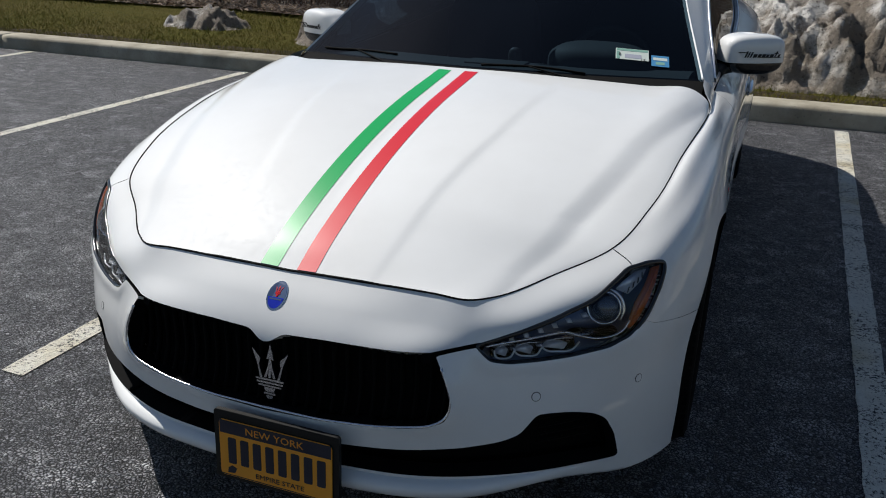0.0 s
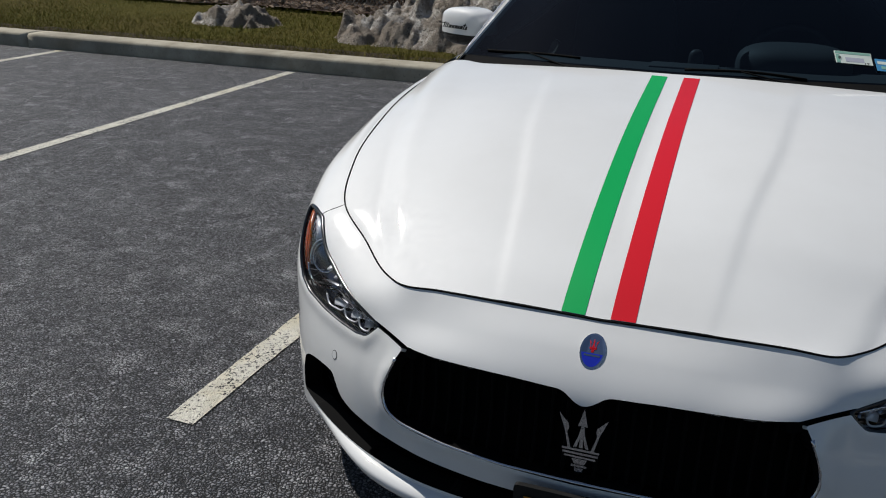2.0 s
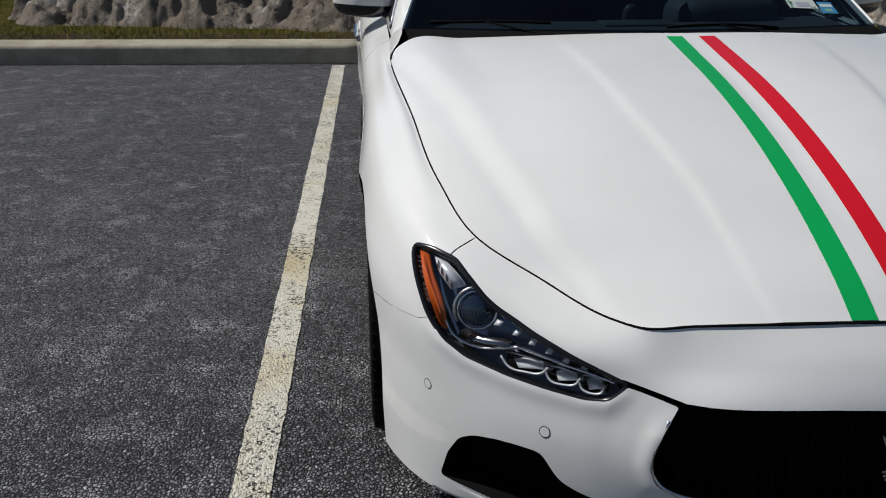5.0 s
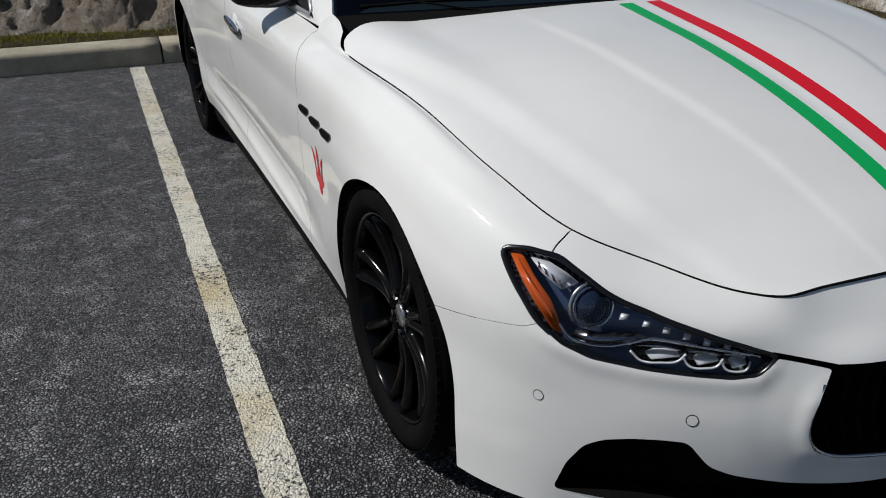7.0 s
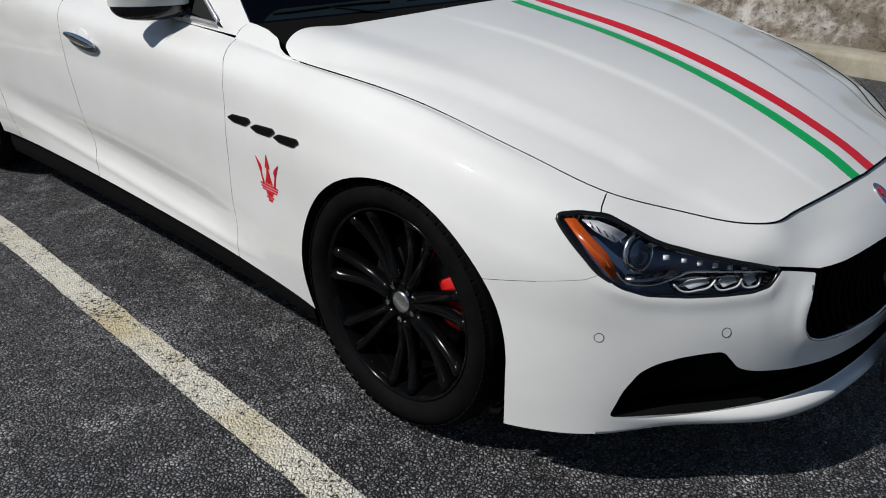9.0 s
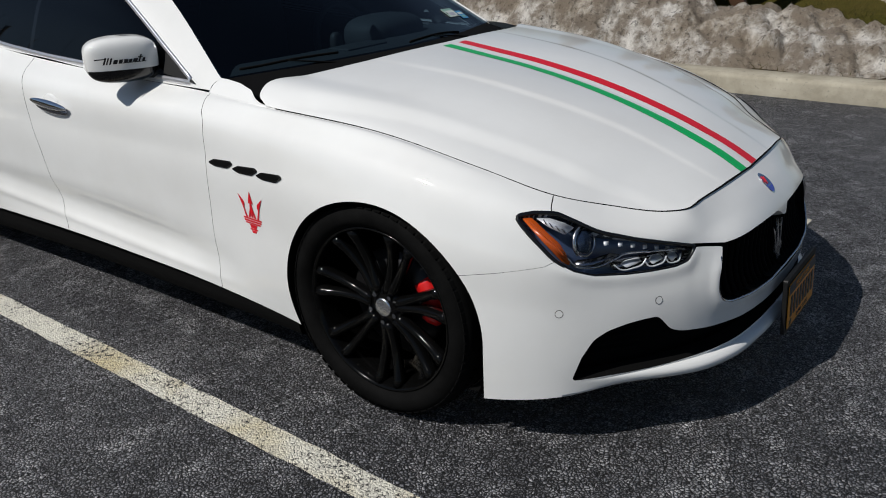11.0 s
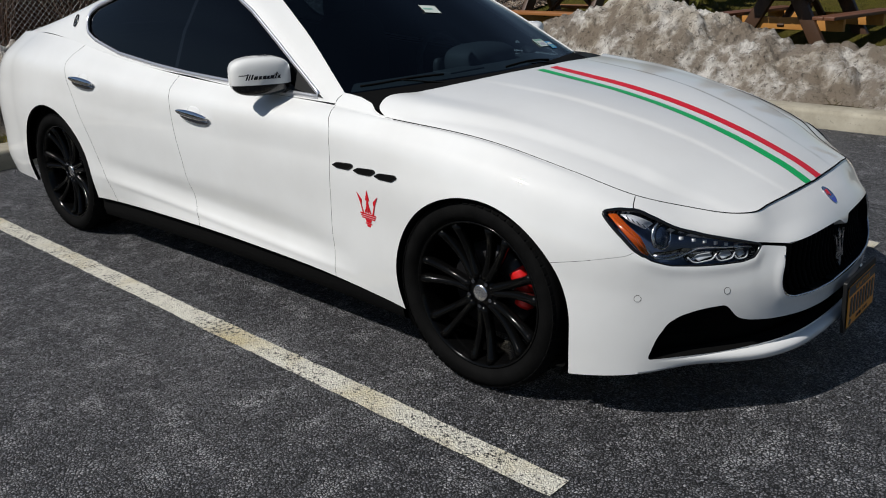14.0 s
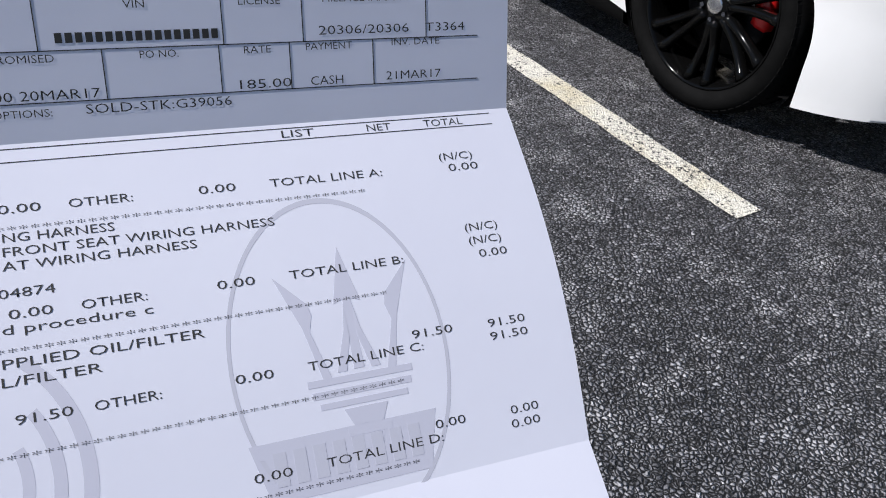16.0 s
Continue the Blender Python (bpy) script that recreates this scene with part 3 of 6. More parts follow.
snow_heap("snow_bank", "long bank of dirty grey ploughed snow behind the kerb", [(5.6, 5.2), (5.55, 4.4), (5.5, 3.6), (5.4, 3.05), (5.35, 2.5), (5.25, 1.8), (5.2, 1.2), (5.15, 0.4), (5.1, -0.6), (5.1, -1.8)], 0.86, [.32, .54, .76, .80, .64, .44, .40, .30, .24, .16], 3.1, 0.026, 0.95)
snow_heap("snow_bank", "bank of dirty melting snow on the grass strip", [(-3.75, 6.6), (-3.25, 6.66), (-2.3, 6.72), (-1.3, 6.52), (-0.1, 6.5), (1.0, 6.65), (2.4, 6.8), (3.8, 6.9), (4.6, 6.5)], 1.1, [.34, .74, .56, .56, .66, .86, .92, .88, .5], 7.7, 0.028, 1.7)
snow_heap("snow_pile", "small low heap of melting snow on the grass", [(-6.45, 6.85), (-6.05, 6.88)], 0.45, [.15, .22], 11.3, 0.02, 1.3)
snow_heap("snow_pile", "small heap of snow on the sloping lawn", [(9.15, .62), (9.4, .35)], 0.34, [.2, .26], 17.3, 0.03, 1.0)

# ---- the car ----
# Half of the body is laid through six lines that run from the nose round the corner to the tail; x is the half width.
K0 = [(0, -.783, .671), (.2, -.775, .669), (.36, -.760, .665), (.45, -.747, .660), (.495, -.714, .662), (.61, -.59, .692), (.715, -.482, .732),
      (.777, -.30, .792), (.815, 0, .859), (.848, .44, .897), (.842, .74, .916), (.845, 1.25, .933), (.843, 1.9, .967), (.83, 2.45, 1.017),
      (.80, 2.9, 1.070), (.745, 3.4, 1.09), (.66, 3.8, 1.07), (.5, 3.98, 1.05), (0, 4.03, 1.06)]
K1 = [(0, -.844, .622), (.2, -.835, .620), (.36, -.808, .612), (.466, -.786, .606), (.543, -.752, .611), (.66, -.64, .648), (.79, -.50, .70),
      (.860, -.30, .757), (.898, 0, .808), (.910, .44, .848), (.917, .74, .868), (.920, 1.25, .879), (.92, 1.9, .90), (.925, 2.5, .935),
      (.93, 2.95, .95), (.90, 3.45, .95), (.82, 3.8, .93), (.55, 4.02, .90), (0, 4.07, .90)]
K2 = [(0, -.899, .550), (.2, -.890, .554), (.36, -.861, .560), (.46, -.815, .555), (.55, -.765, .545), (.69, -.665, .56), (.825, -.535, .59),
      (.915, -.30, .64), (.942, 0, .70), (.938, .44, .715), (.935, .74, .72), (.935, 1.25, .72), (.94, 1.9, .73), (.95, 2.5, .76),
      (.962, 2.98, .80), (.94, 3.45, .78), (.86, 3.85, .75), (.6, 4.06, .72), (0, 4.10, .72)]
K3 = [(0, -.915, .44), (.2, -.906, .44), (.36, -.882, .44), (.48, -.84, .44), (.575, -.785, .44), (.71, -.685, .44), (.82, -.56, .443),
      (.92, -.33, .46), (.95, 0, .50), (.935, .44, .52), (.928, .74, .52), (.928, 1.25, .52), (.93, 1.9, .52), (.945, 2.5, .52),
      (.968, 2.98, .54), (.945, 3.45, .50), (.87, 3.85, .48), (.6, 4.08, .46), (0, 4.12, .46)]
K4 = [(0, -.925, .33), (.2, -.915, .33), (.36, -.89, .33), (.48, -.845, .33), (.58, -.79, .33), (.71, -.69, .32), (.815, -.57, .31),
      (.915, -.36, .30), (.945, 0, .33), (.928, .44, .35), (.92, .74, .34), (.915, 1.25, .35), (.92, 1.9, .36), (.94, 2.5, .34),
      (.962, 2.98, .34), (.94, 3.45, .34), (.87, 3.85, .33), (.6, 4.07, .32), (0, 4.10, .32)]
K5 = [(0, -.905, .20), (.2, -.897, .20), (.36, -.875, .205), (.48, -.83, .21), (.58, -.77, .21), (.70, -.675, .205), (.812, -.565, .185),
      (.906, -.37, .164), (.925, 0, .165), (.91, .44, .215), (.92, .74, .25), (.928, 1.25, .275), (.928, 1.9, .28), (.925, 2.5, .265),
      (.94, 2.98, .24), (.92, 3.45, .24), (.84, 3.85, .24), (.58, 4.03, .24), (0, 4.06, .24)]

car = thing("car", "glossy white saloon with green and red bonnet stripes, black wheels", "car", at=(-0.009, 0.026, 0))
car.rotation_euler.z = radians(2.0)

NU, NV = 601, 91
GRID = skin([K0, K1, K2, K3, K4, K5], NU, NV)
# a crease above the sill, with a hollow over it
gy, gz = GRID[..., 1], GRID[..., 2]
crease = np.interp(gy, [.6, 2.6], [.282, .395])
band = np.clip((gy - .55) / .35, 0, 1) * np.clip((2.62 - gy) / .35, 0, 1)
GRID[..., 0] += band * (-0.010 * np.exp(-((gz - crease - .075) / .05) ** 2) + 0.005 * np.exp(-((gz - crease) / .018) ** 2))
# the wings swell up just outside the bonnet's edge
row = np.arange(NV)[None, :]
GRID[..., 2] += 0.012 * np.exp(-((row - 6) / 5.0) ** 2) * (1 - np.exp(-(row / 2.0) ** 2)) * np.clip((gy + .42) / .35, 0, 1) * np.clip((.85 - gy) / .45, 0, 1)
# no crease down the middle of the nose
mid_x = np.abs(GRID[..., 0])
GRID[..., 1] += np.where(gy < -.5, 0.042 * (np.sqrt(mid_x ** 2 + 0.05 ** 2) - mid_x), 0)
plan = spline(K3, NU)[:, :2]  # waist line
ARC = np.r_[0, np.cumsum(np.linalg.norm(np.diff(plan, axis=0), axis=1))]


def q_of(x, y):
    """Length along the body's waist from the nose to the place nearest to (x, y)."""
    d = np.hypot(plan[:, 0] - x, plan[:, 1] - y)
    return float(ARC[int(d.argmin())])


def normals_of(grid):
    n = np.cross(np.gradient(grid, axis=1), np.gradient(grid, axis=0))
    return n / (np.linalg.norm(n, axis=2)[..., None] + 1e-12)


NORM = normals_of(GRID)
BODY_V = np.concatenate([GRID, np.repeat(ARC[:, None, None], NV, 1)], 2).reshape(-1, 4)
BODY_F = tris(NU, NV)[:, ::-1]


def body_point(q, z, lift=0.0):
    """A place on the half body at waist length q and height z, and the outward normal there."""
    i = int(np.abs(ARC - q).argmin())
    j = int(np.abs(GRID[i, :, 2] - z).argmin())
    return Vector(GRID[i, j] + NORM[i, j] * lift), Vector(NORM[i, j])


def rounded(points, n=120):
    """A closed smooth outline through corner points."""
    p = np.array(points, float)
    m = len(p)
    return even(spline(np.vstack([p[-2:], p, p[:2]]), at=np.linspace(2, m + 2, 8 * m + 1)[:-1]), n, True)


def corners(points, cut=0.012, steps=4):
    """A closed outline with straight sides and small round corners."""
    p, out = np.array(points, float), []
    for i in range(len(p)):
        a, b, c = p[i - 1], p[i], p[(i + 1) % len(p)]
        s = b + (a - b) / (np.linalg.norm(a - b) + 1e-9) * min(cut, np.linalg.norm(a - b) * 0.45)
        e = b + (c - b) / (np.linalg.norm(c - b) + 1e-9) * min(cut, np.linalg.norm(c - b) * 0.45)
        for k in range(steps + 1):
            f = k / steps
            out.append((1 - f) ** 2 * s + 2 * f * (1 - f) * b + f * f * e)
    return np.array(out)


HEAD = corners([(.512, .5745), (.62, .598), (.72, .620), (.79, .640), (.82, .653), (.86, .677), (.912, .703), (.97, .709), (1.028, .703), (.99, .664),
                (.95, .623), (.924, .590), (.885, .561), (.834, .543), (.75, .5345), (.67, .5305), (.60, .5300), (.555, .5380)], 0.010)
DUCT = corners([(.905, .236), (.88, .31), (.845, .362), (.805, .386), (.75, .401), (.70, .407), (.655, .408), (.635, .385), (.615, .362), (.575, .348), (.48, .334),
                (.354, .325), (.216, .316), (-.02, .312), (-.02, .250), (.35, .252), (.52, .250), (.675, .244), (.80, .241)], 0.015)
GRILLE = corners([(-.02, .538), (.010, .538), (.045, .561), (.15, .565), (.402, .563), (.427, .520), (.445, .475), (.452, .44), (.440, .407), (.402, .391), (.285, .380), (.16, .374), (-.02, .370)], 0.012)
SLOT = [(.396, .5515), (.396, .5615), (.47, .5725), (.526, .5815), (.532, .5720), (.47, .5630)]
ARCH_F, ARCH_R = (-.008, .325, .368), (3.0, .345, .385)


# a ledge under the headlight and a raised rim round the grille, pressed into the bumper
ahead = np.nonzero(GRID[:, 0, 1] < -.2)[0]
spot = np.stack([np.repeat(ARC[ahead][:, None], NV, 1), GRID[ahead, :, 2]], 2).reshape(-1, 2)
flat_xz = GRID[ahead][..., [0, 2]].reshape(-1, 2)
d_lamp, d_mouth = -sdf(spot, HEAD).reshape(-1, NV), -sdf(flat_xz, GRILLE).reshape(-1, NV)
ax, az = GRID[ahead][..., 0], GRID[ahead][..., 2]
under = np.clip((.585 - az) / .03, 0, 1) * np.clip((spot[:, 0].reshape(-1, NV) - .50) / .05, 0, 1)
swell = under * 0.0045 * np.exp(-((d_lamp - .006) / np.where(d_lamp > .006, .020, .012)) ** 2)
rimmed = np.maximum(np.clip((.47 - az) / .04, 0, 1), np.clip((ax - .38) / .03, 0, 1)) * np.clip((.550 - az) / .05, 0, 1)
swell += rimmed * (0.007 * np.exp(-(d_mouth / .020) ** 2) - 0.002 * np.exp(-((d_mouth - .065) / .03) ** 2))
GRID[ahead] += NORM[ahead] * swell[..., None]
NORM = normals_of(GRID)
BODY_V = np.concatenate([GRID, np.repeat(ARC[:, None, None], NV, 1)], 2).reshape(-1, 4)


def yz_of(v):
    return v[:, 1:3]


def arch_gap(v, extra=0.0):
    y, z = v[:, 1], v[:, 2]
    low = np.where((y < ARCH_F[0]) & (z < ARCH_F[1]), 0.25, 1.0)
    return np.minimum(np.hypot(y - ARCH_F[0], low * (z - ARCH_F[1])) - ARCH_F[2], np.hypot(y - ARCH_R[0], z - ARCH_R[1]) - ARCH_R[2]) - extra


def openings(v, extra=0.0):
    """Above 0 outside the headlight, the ducts and the grille."""
    front = np.where(v[:, 1] < 0, 1, 0)
    a = np.where(front, -sdf(v[:, [3, 2]], HEAD), 1)
    b = np.where(front, -sdf(v[:, [3, 2]], DUCT), 1)
    c = np.where(front, -sdf(v[:, [0, 2]], GRILLE), 1)
    d = np.where(front, -sdf(v[:, [3, 2]], SLOT), 1)
    return np.minimum(np.minimum(a, b), np.minimum(c, d)) - extra


SEAM_A = [(-.478, .76), (-.482, .73), (-.511, .70), (-.542, .588), (-.523, .577), (-.482, .569), (-.426, .557), (-.374, .547), (-.315, .536), (-.20, .52)]
SEAM_B = [(.715, .10), (.712, .28), (.708, .445), (.690, .631), (.680, .786), (.682, .845), (.715, .89), (.75, .945)]
SEAM_C = [(1.62, .10), (1.656, .296), (1.69, .404), (1.71, .489), (1.728, .617), (1.752, .745), (1.760, .846), (1.79, .942), (1.80, 1.05)]
SEAM_D = [(2.40, .10), (2.44, .34), (2.512, .47), (2.56, .583), (2.633, .724), (2.701, .85), (2.741, .92), (2.762, .975), (2.73, 1.04), (2.64, 1.10), (2.60, 1.2)]


def smooth2(points):
    return spline(points, 8 * len(points)).tolist()


PANELS = {
    "front_bumper": [(-2, .10), (-2, 1.2), (-.478, 1.2)] + SEAM_A + [(-.20, .10)],
    "fender": SEAM_A[::-1] + [(-.478, 1.2), (.75, 1.2)] + smooth2(SEAM_B)[::-1] + [(-.20, .10)],
    "front_door": smooth2(SEAM_B) + [(.75, 1.3), (1.80, 1.3)] + smooth2(SEAM_C)[::-1],
    "rear_door": smooth2(SEAM_C) + [(1.80, 1.3), (2.60, 1.3)] + smooth2(SEAM_D)[::-1],
    "rear_quarter": smooth2(SEAM_D) + [(2.60, 1.4), (5, 1.4), (5, .10)],
}
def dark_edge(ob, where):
    """Blackens the turned-in edges (the four-sided faces) of a white panel, as painted shade inside its gaps."""
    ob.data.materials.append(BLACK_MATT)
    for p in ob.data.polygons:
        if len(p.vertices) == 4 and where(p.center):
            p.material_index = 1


for name, poly in PANELS.items():
    near = np.array(poly)
    lo, hi = near[:, 0].min() - 0.1, near[:, 0].max() + 0.1
    some = BODY_F[((BODY_V[BODY_F, 1] > lo) & (BODY_V[BODY_F, 1] < hi)).all(1)]
    used, flat = np.unique(some, return_inverse=True)
    v, f = BODY_V[used], flat.reshape(-1, 3)
    v, f = clip(v, f, sdf(yz_of(v), poly) - (0.0006 if name in ("front_bumper", "fender") else 0.0012))
    v, f = clip(v, f, arch_gap(v))
    if name in ("front_bumper", "fender"):
        v, f = clip(v, f, openings(v))
    pts, fcs = flanged(v, f, 0.046 if name == "front_bumper" else 0.040 if name == "fender" else 0.016)
    if name == "front_bumper":
        # white flanges coloured black where a gap or opening would be in shade
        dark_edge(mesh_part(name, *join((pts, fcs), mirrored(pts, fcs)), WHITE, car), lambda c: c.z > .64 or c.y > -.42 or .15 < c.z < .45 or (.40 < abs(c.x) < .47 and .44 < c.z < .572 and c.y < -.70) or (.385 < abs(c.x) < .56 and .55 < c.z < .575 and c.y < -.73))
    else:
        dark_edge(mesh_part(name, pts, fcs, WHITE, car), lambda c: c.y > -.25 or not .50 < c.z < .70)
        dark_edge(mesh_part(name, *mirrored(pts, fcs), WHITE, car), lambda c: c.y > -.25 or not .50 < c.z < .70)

# black inner shell behind the gaps
shell = (GRID - NORM * 0.020).reshape(-1, 3)
v = np.concatenate([shell, BODY_V[:, 3:]], 1)
v, f = clip(v, BODY_F, arch_gap(v, 0.004))
v, f = clip(v, f, openings(v, 0.002))
mesh_part("inner_shell", *join((v[:, :3], f), mirrored(v[:, :3], f)), BLACK_MATT, car)

# ---- bonnet ----
CORNER_I = 3.5
REAR_EDGE = [(0, .385, .987), (.2, .392, .984), (.42, .42, .974), (.64, .475, .960), (.79, .522, .950), (.832, .506, .926), (.849, .457, .897)]
MIDDLE = [(0, -.783, .671), (0, -.71, .712), (0, -.60, .760), (0, -.45, .814), (0, -.25, .872), (0, 0, .926), (0, .2, .958), (0, .385, .987)]


def hood_grid(nu, nv):
    """nu across from the middle to the edge, nv from the front to the cowl."""
    front = even(spline(K0, at=np.linspace(0, CORNER_I, 60)), nu)
    side = even(np.vstack([spline(K0, at=np.linspace(CORNER_I, 8.93, 120)), [(.849, .457, .897)]]), nv)
    rear, mid = even(spline(REAR_EDGE, 60), nu), even(spline(MIDDLE, 80), nv)
    u, w = np.linspace(0, 1, nu)[:, None, None], np.linspace(0, 1, nv)[None, :, None]
    s = (1 - u) * mid[None] + u * side[None] + (1 - w) * front[:, None] + w * rear[:, None]
    s = s - ((1 - u) * (1 - w) * front[0] + u * (1 - w) * front[-1] + (1 - u) * w * rear[0] + u * w * rear[-1])
    uu, ww = u[..., 0], w[..., 0]
    crown = np.sin(np.pi * uu) ** 0.9 * np.sin(np.pi * np.clip(ww * 0.94 + 0.03, 0, 1)) ** 0.7
    s[..., 2] += 0.018 * crown
    # the raised middle ends in a soft step that runs from the nose to the cowl
    step = np.interp(ww, [0, .12, .3, .55, 1], [.217, .235, .26, .32, .383])
    s[..., 2] += 0.0050 * (1 / (1 + np.exp((s[..., 0] - step) / 0.0045)) - 0.5) * np.clip(np.sin(np.pi * (0.08 + 0.9 * ww)), 0, 1)
    # hollow beside the wing: it falls off behind a crest and rises again towards the edge
    crest = np.interp(ww, [0, .12, .3, .6, .95], [.96, .84, .76, .80, .89])
    past = uu - crest
    fall = 0.5 * (past + np.sqrt(past ** 2 + 0.010 ** 2)) / 0.075
    rise = np.clip((1 - uu) / np.maximum(1 - crest - .06, .03), 0, 1)
    s[..., 2] -= 0.013 * np.minimum(np.clip(fall, 0, 1), 1) * rise ** 1.3 * np.clip(ww / 0.3, 0, 1) * np.clip((1 - ww) / .12, 0, 1)
    return s


HU, HV = 71, 111
FINE = hood_grid(141, 221)
ui, wi = np.linspace(0, 140 * 0.9955, HU), np.linspace(220 * 0.0035, 220 * 0.999, HV)
along = np.stack([np.stack([np.interp(ui, np.arange(141), FINE[:, j, k]) for j in range(221)], 1) for k in range(3)], 2)
HOOD = np.stack([np.stack([np.interp(wi, np.arange(221), along[i, :, k]) for i in range(HU)], 0) for k in range(3)], 2)
hv = HOOD.reshape(-1, 3)
hf = tris(HU, HV)
both_v = np.concatenate([HOOD[:0:-1] * (-1, 1, 1), HOOD])
bonnet = mesh_part("bonnet", *flanged(both_v.reshape(-1, 3) + np.array([0, 0.0, 0.0]), tris(2 * HU - 1, HV), 0.02), WHITE, car)
# the bonnet's white rim is painted black for the shade in its gap
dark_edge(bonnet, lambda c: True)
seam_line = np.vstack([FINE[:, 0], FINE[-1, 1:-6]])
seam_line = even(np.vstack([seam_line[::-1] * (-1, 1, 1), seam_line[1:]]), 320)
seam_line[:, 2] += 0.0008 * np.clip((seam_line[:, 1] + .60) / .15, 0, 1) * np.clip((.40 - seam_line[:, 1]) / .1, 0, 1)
# a thin black tube stands in for the dark of the bonnet's gap
mesh_part("bonnet_seal", *tube(seam_line, 0.0023, 6, up=(0, 0, 1)), GAP_BLACK, car, "black gap round the bonnet")
under = both_v.reshape(-1, 3) * (0.99, 1, 1) - (0, 0, 0.028)
mesh_part("bonnet_underside", under, tris(2 * HU - 1, HV), BLACK_MATT, car)


def stripe(name, x0, x1, material, label):
    rows = []
    for j in range(HV - 3):
        w = j / (HV - 1)
        k = 1.0 - 0.05 * w
        across = both_v[:, j]
        for i in range(6):
            x = (x0 + (x1 - x0) * i / 5) * k - 0.004 + 0.015 * w
            rows.append([x, np.interp(x, across[:, 0], across[:, 1]), np.interp(x, across[:, 0], across[:, 2]) + 0.0012])
    n = HV - 3
    mesh_part(name, rows, quads(n, 6)[:, ::-1], material, bonnet, label)


stripe("stripe", -.0760, -.0265, GREEN_VINYL, "green vinyl stripe")
stripe("stripe", .0255, .0755, RED_VINYL, "red vinyl stripe")

# ---- cabin ----
B0 = [(.836, .74, .922), (.843, 1.1, .929), (.845, 1.4, .940), (.845, 1.7, .961), (.843, 2.0, .976), (.833, 2.4, 1.012), (.813, 2.75, 1.052), (.772, 3.2, 1.092), (.71, 3.6, 1.082)]
B2 = [(.824, .742, .935), (.756, 1.1, 1.12), (.690, 1.4, 1.292), (.662, 1.7, 1.358), (.652, 2.0, 1.378), (.660, 2.4, 1.345), (.690, 2.75, 1.258), (.725, 3.2, 1.15), (.70, 3.6, 1.086)]
B3 = [(.800, .722, .958), (.676, 1.1, 1.192), (.602, 1.4, 1.342), (.574, 1.7, 1.405), (.566, 2.0, 1.422), (.572, 2.4, 1.392), (.592, 2.75, 1.31), (.622, 3.2, 1.185), (.645, 3.6, 1.092)]
b0, b2 = np.array(B0), np.array(B2)
B1 = (b0 + b2) / 2 + np.array([0.018, 0, 0]) * np.clip((b2[:, 2:] - b0[:, 2:]) / 0.3, 0, 1)
CAB = skin([B0, B1.tolist(), B2, B3], 221, 61)
CABN = normals_of(CAB)
CAB_V, CAB_F = CAB.reshape(-1, 3), tris(221, 61)
DLO = corners([(.82, .936), (1.1, .945), (1.4, .956), (1.7, .970), (2.0, .991), (2.35, 1.026), (2.62, 1.078), (2.73, 1.115), (2.795, 1.192), (2.735, 1.238), (2.4, 1.328), (2.2, 1.356),
               (2.0, 1.364), (1.85, 1.362), (1.68, 1.345), (1.5, 1.305), (1.35, 1.24), (1.1, 1.094)], 0.03)


def outward(v, f):
    """Faces turned so that they look away from the car's middle line."""
    v, f = np.asarray(v, float), np.asarray(f)
    n = np.cross(v[f[:, 1]] - v[f[:, 0]], v[f[:, 2]] - v[f[:, 0]]).sum(0)
    return f if n[0] > 0 else f[:, ::-1]


CAB_F = outward(CAB_V, CAB_F)
v, f = clip(CAB_V, CAB_F, -sdf(CAB_V[:, 1:3], DLO))
pts, fcs = flanged(v, f, 0.02)
mesh_part("cabin_side", pts, fcs, WHITE, car)
mesh_part("cabin_side", *mirrored(pts, fcs), WHITE, car)
cn = CABN if CABN[100, 20, 0] > 0 else -CABN
inner = (CAB - cn * 0.009).reshape(-1, 3)
PILLAR = [(1.740, 1.5), (1.745, 1.36), (1.815, 1.15), (1.835, .9), (1.86, .9), (1.840, 1.15), (1.770, 1.36), (1.765, 1.5)]
for side in (1, -1):
    for keep, nm, m in ((1, "front_window", SIDE_GLASS), (-1, "rear_window", SIDE_GLASS)):
        v, f = clip(inner, CAB_F, sdf(CAB_V[:, 1:3], DLO) + 0.012)
        v, f = clip(v, f, -sdf(v[:, 1:3], PILLAR) - 0.0)
        v, f = clip(v, f, keep * (1.80 - v[:, 1]))
        mesh_part(nm, *((v, f) if side > 0 else mirrored(v, f)), m, car, "dark tinted side window")
    v, f = clip(inner, CAB_F, sdf(CAB_V[:, 1:3], DLO) + 0.012)
    v, f = clip(v, f, sdf(v[:, 1:3], PILLAR))
    mesh_part("door_pillar", *((v, f) if side > 0 else mirrored(v, f)), PILLAR_GLOSS, car, "gloss black pillar between the windows")


def on_grid(grid, yz, lift, normal):
    """Places on a side grid at the given (y, z)."""
    flat, nn = grid.reshape(-1, 3), normal.reshape(-1, 3)
    out = []
    for y, z in yz:
        d = (flat[:, 1] - y) ** 2 + (flat[:, 2] - z) ** 2
        k = np.argpartition(d, 4)[:4]
        w = 1 / (d[k] + 1e-8)
        w /= w.sum()
        x = (flat[k, 0] * w).sum()
        m = (nn[k] * w[:, None]).sum(0)
        out.append(np.array([x, y, z]) + m * lift)
    return np.array(out)


rim = on_grid(CAB, even(DLO, 150, True), 0.001, cn)
tv, tf = tube(rim, 0.0105, 6, True, 0.55, up=(1, 0, 0))
mesh_part("window_trim", tv, tf, TRIM, car, "chrome window surround")
mesh_part("window_trim", *mirrored(tv, tf), TRIM, car, "chrome window surround")

